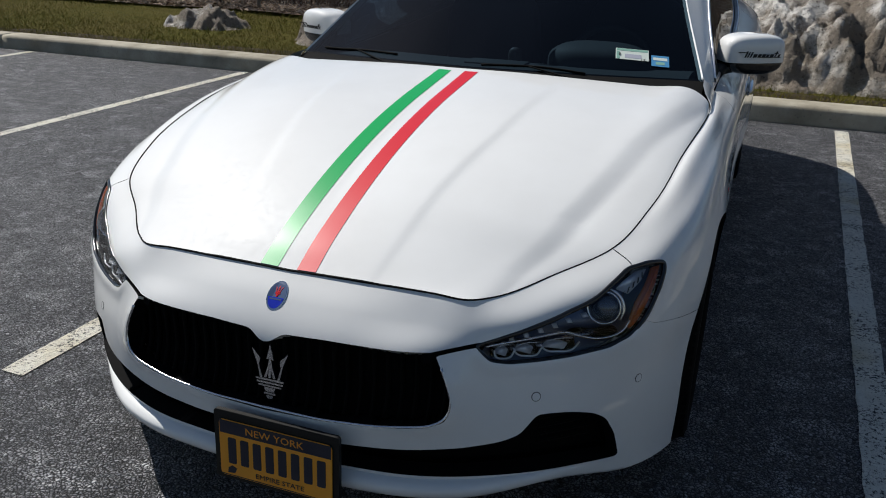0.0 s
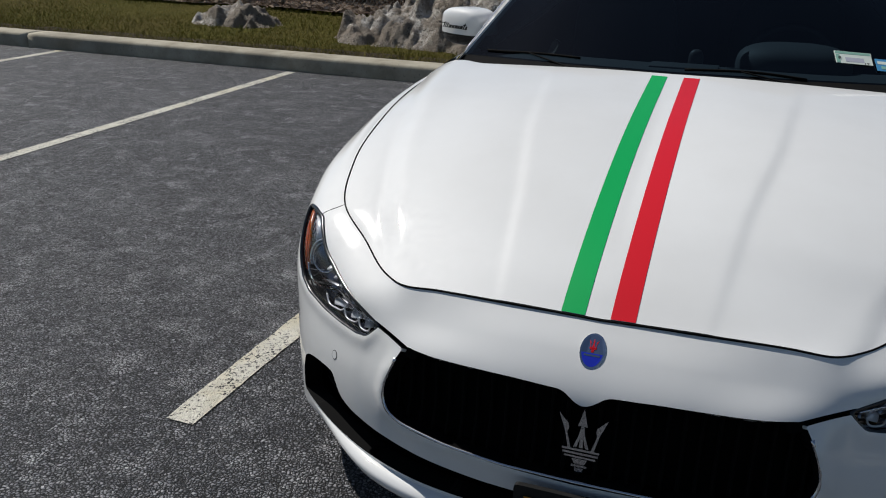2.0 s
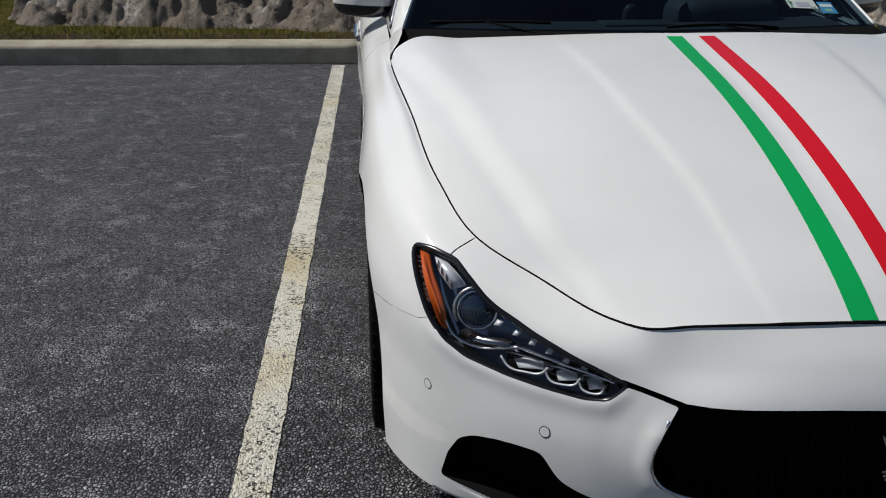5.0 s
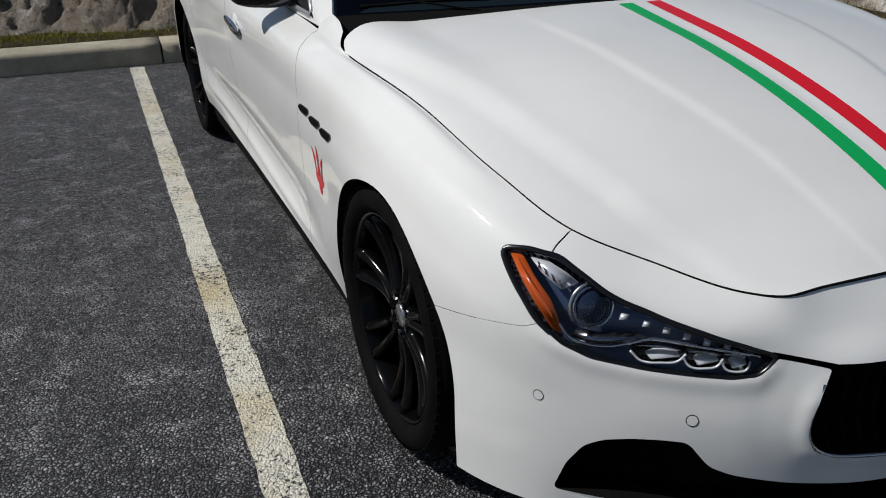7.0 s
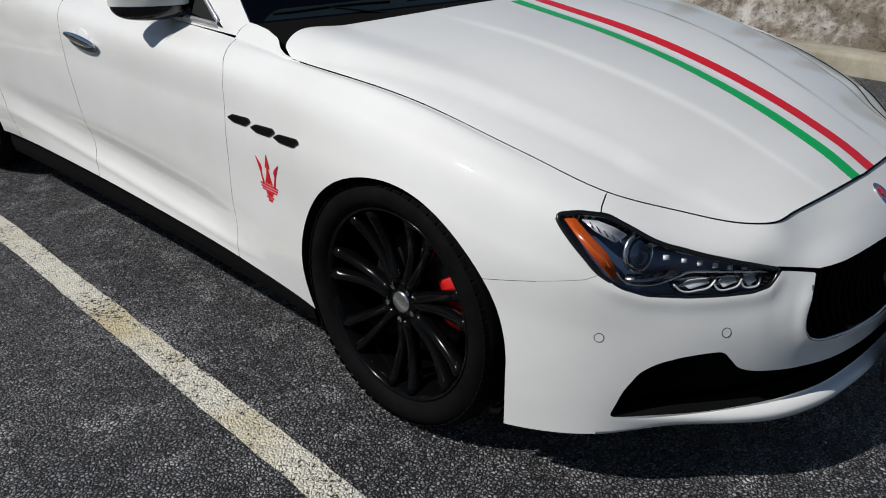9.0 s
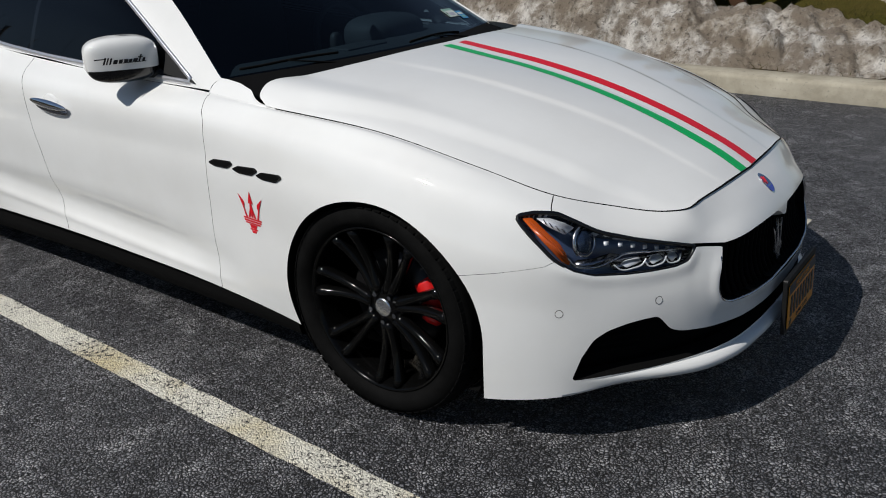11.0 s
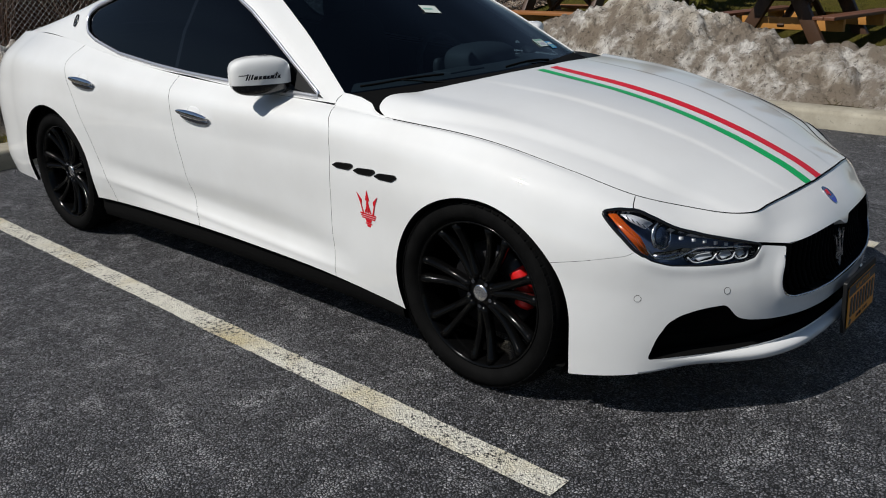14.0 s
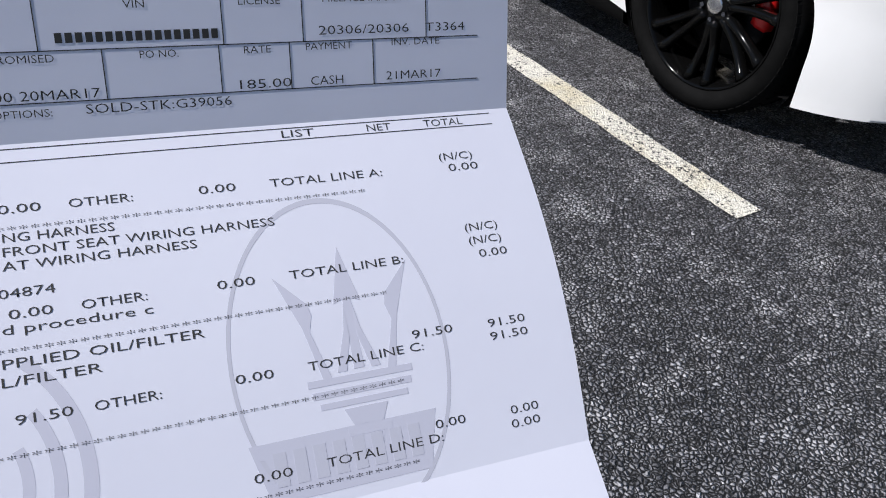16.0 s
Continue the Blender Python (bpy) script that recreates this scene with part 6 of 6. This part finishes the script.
BLADES = tinted("grass_blade_mix", (0.095, 0.108, 0.012), (0.20, 0.16, 0.036))
DULL_BLADES = tinted("dull_blade_mix", (0.040, 0.042, 0.008), (0.085, 0.066, 0.022))
LEAF_MIX = tinted("dead_leaf_mix", (0.10, 0.062, 0.038), (0.46, 0.36, 0.27))
scatter("grass", "short winter grass blades, green and straw", "grass", BLADES, 52000, on_strip, 0.045, 1, True)
scatter("grass", "short grass blades on the sloping lawn", "grass", DULL_BLADES, 16000, on_bank, 0.06, 2, True)
scatter("fallen_leaves", "dry brown leaves strewn in the bed", "leaves", LEAF_MIX, 9000, on_bed, 0.045, 3, False)


def shrub(at, height, stems, seed):
    """A bare shrub: thin forked stems from one root."""
    rnd = random.Random(seed)
    bits = []
    x, y = at
    z = float(land(x, y))
    for _ in range(stems):
        a, tilt = rnd.uniform(0, 2 * math.pi), rnd.uniform(0.08, 0.5)
        h = height * rnd.uniform(0.6, 1.0)
        p0 = np.array([x + rnd.uniform(-.06, .06), y + rnd.uniform(-.06, .06), z - .02])
        p1 = p0 + np.array([math.cos(a) * tilt * h * .4, math.sin(a) * tilt * h * .4, h * .55])
        p2 = p0 + np.array([math.cos(a) * tilt * h, math.sin(a) * tilt * h, h])
        bits.append(tube(spline([p0, p1, p2], 5), np.linspace(.009, .003, 5), 4))
        for _ in range(4):
            f = rnd.uniform(.4, .9)
            b = p0 + (p2 - p0) * f
            e = b + np.array([rnd.uniform(-.2, .2), rnd.uniform(-.2, .2), rnd.uniform(.1, .3)]) * height * .6
            bits.append(tube([b, (b + e) / 2 + (0, 0, .02), e], np.array([.005, .004, .002]), 3))
    ob = thing("shrub", "bare brown shrub in the mulch bed", "shrub", "bare shrubs", at=(0, 0, 0))
    mesh_part("twig_clump", *join(*bits), TWIG, ob)


srnd = random.Random(8)
for k in range(34):
    x = srnd.uniform(-15, 16)
    shrub((x, fence_y(x) + srnd.uniform(-.1, 3.4)), srnd.uniform(.7, 1.7), srnd.randint(9, 18), 100 + k)

# a thicket of dry stalks behind the fence
rnd = random.Random(21)
bits_v, bits_f = [], []
for _ in range(34000):
    x = rnd.uniform(-18, 26)
    y = fence_y(x) + rnd.uniform(.5, 8.0 if x < 7 else 5.0)
    z, h, a = float(land(x, y)), rnd.uniform(.6, 2.3) * (1.4 if x < 6 else 1 if x < 12 else .7), rnd.uniform(0, 6.28)
    dx, dy, w = rnd.uniform(-.35, .35) * h, rnd.uniform(-.3, .3) * h, rnd.uniform(.004, .010)
    o = len(bits_v)
    bits_v += [(x - w, y, z), (x + w, y + w, z), (x + dx, y + dy, z + h)]
    bits_f.append((o, o + 1, o + 2))
STALK = tinted("dry_stalk_mix", (0.040, 0.026, 0.020), (0.17, 0.11, 0.075))
tagged(mesh_part("thicket", bits_v, bits_f, STALK, smooth=False), "tangle of dry brown stalks behind the fence", "thicket", kind="stuff")

for k, (x, dy, r, h) in enumerate(((-9.9, 0.9, .07, 3.2), (-8.7, 1.5, .05, 3.0), (-7.9, 1.0, .06, 3.4), (-5.2, 1.6, .05, 3.0), (-12.2, 1.2, .06, 3.2))):
    y = fence_y(x) + dy
    z = float(land(x, y))
    tree = thing("young_tree", "slender bare young tree by the fence", "tree", "bare young trees")
    line = spline([(x, y, z - .05), (x + .03, y, z + h * .5), (x - .04, y + .05, z + h)], 12)
    mesh_part("trunk", *tube(line, np.linspace(r, r * .4, 12), 8), BARK, tree)
    trnd = random.Random(k)
    limbs = []
    for _ in range(14):
        f = trnd.uniform(.35, .95)
        b = line[int(f * 11)]
        a = trnd.uniform(0, 6.28)
        e = b + np.array([math.cos(a) * .7, math.sin(a) * .7, .55]) * trnd.uniform(.5, 1.1)
        limbs.append(tube(spline([b, (b + e) / 2 + (0, 0, .05), e], 5), np.linspace(r * .3, r * .08, 5), 4))
    mesh_part("crown", *join(*limbs), BARK, tree, "bare limbs")


def conifer(x, y, height, seed):
    """A young spruce: trunk, drooping limbs and needle sprays."""
    rnd = random.Random(seed)
    z = float(land(x, y))
    tree = thing("spruce", "young spruce with sparse green lower limbs", "tree", "spruces on the lawn")
    mesh_part("trunk", *tube([(x, y, z - .1), (x + .02, y, z + height * .5), (x, y + .03, z + height)], np.array([.13, .09, .02]), 8), BARK, tree)
    limbs, nv, nf = [], [], []
    for k in range(int(height * 22)):
        f = (k + .5) / (height * 22)
        h = z + .12 + f * (height - .2)
        a = k * 2.4 + rnd.uniform(-.3, .3)
        reach = (1 - f) ** .8 * height * .22 * rnd.uniform(.55, 1.1) + .1
        b = np.array([x, y, h])
        e = b + np.array([math.cos(a) * reach, math.sin(a) * reach, -.28 * reach])
        m = (b + e) / 2 + (0, 0, .06 * reach)
        limbs.append(tube([b, m, e], np.array([.016, .010, .004]), 4))
        for _ in range(int(60 * reach) + 16):
            t = rnd.uniform(.15, 1.0)
            p = b * (1 - t) ** 2 + 2 * m * t * (1 - t) + e * t * t
            for _ in range(3):
                d = np.array([rnd.uniform(-1, 1), rnd.uniform(-1, 1), rnd.uniform(-1.8, .1)])
                d *= rnd.uniform(.07, .20) / (np.linalg.norm(d) + 1e-6)
                s = np.cross(d, (0, 0, 1)) * .16 + (0, 0, .004)
                o = len(nv)
                nv += [tuple(p - s), tuple(p + s), tuple(p + d)]
                nf.append((o, o + 1, o + 2))
    mesh_part("branchwork", *join(*limbs), BARK, tree)
    mesh_part("crown", nv, nf, SPRUCE, tree, "sparse olive green needles", smooth=False)


SPRUCE = tinted("spruce_needle_mix", (0.040, 0.044, 0.011), (0.16, 0.15, 0.036))
for x, y, h, k in ((10.1, 5.1, 3.0, 5), (12.85, 4.68, 3.2, 6), (13.2, 3.98, 3.4, 7), (14.35, 3.23, 3.2, 9), (18.3, 1.94, 3.4, 10)):
    conifer(x, y, h, k)


def picnic_table(at, turn, z, long, wide, planks, label):
    """A heavy wooden picnic table: planked top, two benches, splayed legs."""
    table = thing("picnic_table", label, "picnic table", "picnic tables")
    table.matrix_basis = Matrix.Translation((*at, z)) @ Matrix.Rotation(turn, 4, "Z")
    for k in range(5):
        part("top_board", box((long, wide, .042), (0, (k - 2) * (wide + .008), .729), .006), planks, table)
    for s in (-1, 1):
        for k in (0, 1):
            part("bench_board", box((long, .135, .042), (0, s * (.64 + k * .142), .434), .006), planks, table)
        for e in (-1, 1):
            lean = Matrix.Rotation(s * radians(31), 4, "X")
            part("leg", box((.07, .17, .86), (e * long * .33, s * .38, .355), .005, lean), TABLE_DARK, table)
    for e in (-1, 1):
        part("bench_beam", box((.06, 1.62, .15), (e * long * .302, 0, .335), .005), TABLE_LEG, table)
        part("top_batten", box((.06, wide * 4.9, .10), (e * long * .302, 0, .657), .005), TABLE_DARK, table)
        part("brace", box((.65, .09, .040), (e * .33, 0, .50), .004, Matrix.Rotation(e * radians(38), 4, "Y")), TABLE_DARK, table)


picnic_table((7.55, 5.49), math.atan2(-1, -.04), .215, 1.83, .150, TABLE_ORANGE, "orange-stained wooden picnic table with attached benches")
picnic_table((8.71, 2.61), math.atan2(-.12, .99), .17, 1.80, .155, TABLE_TOP, "dark brown wooden picnic table with attached benches")

# road on the rise beyond, with its guard rail
ROAD_DIR = np.array([-.228, -.974])
ROAD_AT = np.array([29.0, 11.4])
ROAD_N = np.array([.974, -.228])


def road_at(s, o):
    p = ROAD_AT + ROAD_DIR * s + ROAD_N * o
    return p[0], p[1], float(land(*p))


rv = [(x, y, z + .06) for s in np.linspace(-60, 70, 60) for o in (0, 3, 6, 9) for x, y, z in (road_at(s, o),)]
tagged(mesh_part("road", rv, quads(60, 4)[:, ::-1], ROAD), "grey road on the rise beyond the lawn", "road", kind="structure")
for o in (0.4, 8.6):
    lv2 = [(x, y, z + .075) for s in np.linspace(-60, 70, 60) for d in (0, .14) for x, y, z in (road_at(s, o + d),)]
    tagged(mesh_part("road_line", lv2, quads(60, 2)[:, ::-1], LINE), "pale edge line of the road", "road line", "road edge lines", "structure")
guard = thing("guard_rail", "steel guard rail on posts along the road", "guard rail")
prof = [(0, -.15), (.05, -.12), (.05, -.05), (0, 0), (.05, .05), (.05, .12), (0, .15)]
gvs = [(x, y, z + .55 + h) for s in np.linspace(-60, 70, 80) for d, h in prof for x, y, z in (road_at(s, -.7 - d),)]
mesh_part("rail", gvs, quads(80, 7), GALVANISED, guard)
for s in np.arange(-60, 70, 2.0):
    x, y, z = road_at(s, -.6)
    part("rail_post", box((.10, .15, .9), (x, y, z + .35)), GALVANISED, guard)

# ---- folded invoice ----
# The sheet's right edge at its upper fold, the way to the right, down the middle third, and up the upper third.
FOLD = Vector((-2.8498, -1.5688, 1.1028))
WAY_R = Vector((.9874, -.1499, -.0501)).normalized()
WAY_D = Vector((-.1476, -.7603, -.6326)).normalized()
WAY_U = Vector((.0953, .3125, .9451))
WAY_U = (WAY_U - WAY_R * WAY_U.dot(WAY_R)).normalized()
SHEET_W, THIRD = 0.216, 0.0925
invoice = thing("invoice", "folded white printed service invoice with black type", "paper")


def leaf(at, down):
    """A matrix on one third of the sheet: x to the right, y up the page, z out of the print, the origin at the right edge of its upper fold."""
    z = WAY_R.cross(-down)
    return Matrix.Translation(at) @ Matrix((WAY_R, -down, z)).transposed().to_4x4()


WAY_B = Matrix.Rotation(radians(-11), 3, WAY_R) @ WAY_D
LEAF_TOP = leaf(FOLD, -WAY_U)
LEAF_MID = leaf(FOLD, WAY_D)
LEAF_LOW = leaf(FOLD + WAY_D * THIRD, WAY_B)


def sheet_part(name, m, y0, y1, label):
    nx, ny = 12, 24
    vs = []
    for i in range(nx):
        for j in range(ny):
            x, y = -SHEET_W * (1 - i / (nx - 1)), y0 + (y1 - y0) * j / (ny - 1)
            if y1 == 0 and m is LEAF_MID:
                x += 0.0024 * math.sin(math.pi * y / y0) * (i / (nx - 1)) ** 4
            z = 0.0
            vs.append(tuple(m @ Vector((x, y, z))))
    return mesh_part(name, vs, quads(nx, ny), PAPER, invoice, label)


upper = sheet_part("upper_third", LEAF_TOP, 0, THIRD * .9, "upper third with boxed headings")
middle = sheet_part("middle_third", LEAF_MID, -THIRD, 0, "middle third with typed lines and pale emblem")
lower = sheet_part("lower_third", LEAF_LOW, -THIRD, 0, "blank lower third")


def typed(words, x, down, wide, tall, m, parent, ink=None):
    """Words set from x millimetres (from the right edge), at a height down the leaf, so wide and tall."""
    cu = bpy.data.curves.new("lettering", "FONT")
    cu.body, cu.size, cu.resolution_u, cu.offset = words, 1.0, 2, -0.006
    tmp = bpy.data.objects.new("lettering", cu)
    me = bpy.data.meshes.new_from_object(tmp)
    bpy.data.objects.remove(tmp)
    bpy.data.curves.remove(cu)
    xs = [v.co.x for v in me.vertices]
    k = wide * 1e-3 / (max(xs) - min(xs))
    me.transform(m @ Matrix.Translation((x * 1e-3, -down * 1e-3 - tall * 0.5e-3, .00011)) @ Matrix.Diagonal((k, tall * 1e-3 / .70, 1, 1)) @ Matrix.Translation((-min(xs), 0, 0)))
    me.materials.clear()
    me.materials.append(ink or INK)
    ob = new("lettering", me)
    ob.parent = parent
    return ob


def ruled(x0, d0, x1, d1, m, parent, ink=None, name="rule"):
    """A printed bar between two corners in millimetres."""
    mesh_part(name, *prism(rect(x0 * 1e-3, -d1 * 1e-3, x1 * 1e-3, -d0 * 1e-3), 0.00010, m), ink or INK, parent, smooth=False)


HEADINGS = (("VIN", -97.3, -32.1, 4.6), ("LICENSE", -71.6, -32.3, 10), ("MILEAGE IN/OUT", -51.1, -32.6, 21.3), ("TAG", -20.2, -32.7, 5.2),
            ("PROMISED", -125.9, -20.8, 12.9), ("PO NO.", -94.9, -20.9, 8.6), ("RATE", -71.1, -21.0, 6.5), ("PAYMENT", -55.9, -21.2, 11.9),
            ("INV. DATE", -33.4, -21.5, 13.3), ("OPTIONS:", -127.2, -8.9, 12.2))
DROP = 2.4  # the print of the upper third sits this much lower
for words, x, d, w in HEADINGS:
    typed(words, x, d + DROP, w, 1.75, LEAF_TOP, upper)
for words, x, d, w in (("20306/20306", -52.4, -25, 23.8), ("T3364", -24, -25, 11.1), ("00 20MAR17", -126.4, -12.8, 22), ("185.00", -72.7, -12.8, 12.7),
                       ("CASH", -55.1, -12.8, 8.4), ("21MAR17", -35.1, -13.1, 15.3), ("SOLD-STK:G39056", -107.9, -9.2, 32.9)):
    typed(words, x, d + DROP, w, 2.2, LEAF_TOP, upper)
for k in range(17):
    ruled(-112.3 + k * 2.12, -26.2 + DROP, -110.8 + k * 2.12, -24.0 + DROP, LEAF_TOP, upper, None, "printed_bar")
for d in (-34.2, -22.4, -11.1):
    ruled(-160, d - .12 + DROP, -9, d + .12 + DROP, LEAF_TOP, upper)
for x, d0, d1 in ((-116, -34, -22.4), (-75.7, -34, -22.4), (-56.4, -34, -22.4), (-23.8, -34, -22.4), (-103, -22.4, -11), (-77, -22.4, -11), (-60, -22.4, -11), (-38.5, -22.4, -11)):
    ruled(x - .12, d0 + DROP, x + .12, d1 + DROP, LEAF_TOP, upper)
# the letterhead, as plain bars
for k, (half, d) in enumerate(((25, -81), (4, -75.5), (33, -70), (23, -64.5), (20, -59.5), (14, -54), (17, -49), (33, -43))):
    x = -52 - half
    while x < -52 + half - 3:
        w = 3.5 + 4.5 * ((k * 7 + int(x * 3)) % 5) / 4
        w = min(w, -52 + half - x)
        ruled(x, d - .8, x + w, d + .8, LEAF_TOP, upper, FADED_INK, "printed_bar")
        x += w + 1.8
ruled(-92, -37.4, -58, -36.2, LEAF_TOP, upper, None, "printed_bar")
for d in (1.2, 4.4):
    ruled(-160, d - .1, -5.7, d + .1, LEAF_MID, middle)
for words, x, d, w in (("LIST", -63.8, 2.7, 8.2), ("NET", -41.5, 2.8, 6.5), ("TOTAL", -25.7, 2.8, 11.3)):
    typed(words, x, d, w, 2.0, LEAF_MID, middle)
ROWS = (15.4, 39.0, 61.2, 83.5)
for k, (d, stars) in enumerate(zip(ROWS, (19.0, 45.8, 67.6, 86.9))):
    typed("TOTAL LINE %s:" % "ABCD"[k], -69 + .5 * k, d, 28.8, 2.1, LEAF_MID, middle)
    typed("0.00", -85.9 + .6 * k, d, 8.6, 2.1, LEAF_MID, middle)
    if k < 3:
        typed("OTHER:", -114.2, d, 13.6, 2.1, LEAF_MID, middle)
        typed("0.00" if k < 2 else "91.50", -128.5 - .9 * (k > 1), d, 8.6 if k < 2 else 11, 2.1, LEAF_MID, middle)
    for i in range(38):
        typed("*", -134 + i * 2.34, stars + 1.2, 1.7, 1.5, LEAF_MID, middle)
for words, x, d, w in (("(N/C)", -23.7, 12.8, 9.6), ("0.00", -21.7, 16, 8.5), ("(N/C)", -21.3, 33, 9.3), ("(N/C)", -21, 36.6, 9.2), ("0.00", -19, 40.3, 8), ("91.50", -41.5, 58.1, 10.7),
                       ("91.50", -21, 58.6, 10.5), ("91.50", -21.1, 62, 10.6), ("0.00", -40.1, 80.4, 7.9), ("0.00", -19.9, 80.9, 7.8), ("0.00", -20.4, 84.3, 8)):
    typed(words, x, d, w, 2.1, LEAF_MID, middle)
for words, x, d, w in (("04874", -130, 34.4, 11), ("d procedure c", -130, 42.2, 30.2), ("NG HARNESS", -128.1, 22, 22.7), ("FRONT SEAT WIRING HARNESS", -128.3, 25.2, 58.6),
                       ("AT WIRING HARNESS", -128.7, 28.4, 40.4), ("PPLIED OIL/FILTER", -130.6, 49.4, 40.9), ("L/FILTER", -131.1, 53.2, 19.4)):
    typed(words, x, d, w, 2.1, LEAF_MID, middle)
# pale emblem behind the type: an oval ring, a three-pronged spear and a darker band
ring = [Vector((-.0594 + .0265 * math.cos(a), -.0600 + .0395 * math.sin(a), -.00005)) for a in np.linspace(0, 2 * math.pi, 73)[:-1]]
vs = [tuple(LEAF_MID @ Vector((-.0594 + (p.x + .0594) * k, -.0600 + (p.y + .0600) * k, .00004))) for k in (1.0, .965) for p in ring]
mesh_part("emblem_ring", vs, [(i, (i + 1) % 72, (i + 1) % 72 + 72, i + 72) for i in range(72)], GREY_INK, middle, smooth=False)
mark = LEAF_MID @ Matrix.Translation((-.0560, -.0570, .00001))
for piece in TRIDENT:
    outline = ccw([(x * .047 * .76, (y - .5) * .047) for x, y in piece])
    mesh_part("emblem_piece", *prism(outline, .00006, mark), GREY_INK_DARK, middle, smooth=False)
# the edge of a second pale mark nearer to the sheet's middle
for r, a0, a1, w in ((.024, -1.2, 1.0, .0030), (.018, -1.3, .7, .0026), (.012, -1.4, .5, .0024)):
    arc = [(-.139 + r * math.cos(a), -.074 + r * 1.25 * math.sin(a)) for a in np.linspace(a0, a1, 24)]
    inner = [(-.139 + (r - w) * math.cos(a), -.074 + (r - w * .6) * 1.25 * math.sin(a)) for a in np.linspace(a0, a1, 24)]
    vs = [tuple(LEAF_MID @ Vector((x, y, .00004))) for x, y in arc + inner]
    mesh_part("pale_stroke", vs, [(i, i + 1, i + 25, i + 24) for i in range(23)], GREY_INK_DARK, middle, smooth=False)
band = [(-.0843, -.0765), (-.0393, -.0765), (-.0428, -.090), (-.0808, -.090)]
mesh_part("emblem_band", *prism(ccw(band), .00005, LEAF_MID), GREY_INK_DARK, middle, smooth=False)
for k in range(8):
    ruled(-79.3 + k * 4.6, 79, -76.4 + k * 4.6, 86.5, LEAF_MID, middle, GREY_INK, "printed_bar")
# the middle third bellies out a little between its folds, print and all
back = LEAF_MID.inverted()
for ob in (middle, *middle.children):
    for v in ob.data.vertices:
        p = back @ v.co
        t = -p.y / THIRD
        if 0 < t < 1:
            v.co = LEAF_MID @ (p + Vector((0, 0, 0.0015 * math.sin(math.pi * t))))
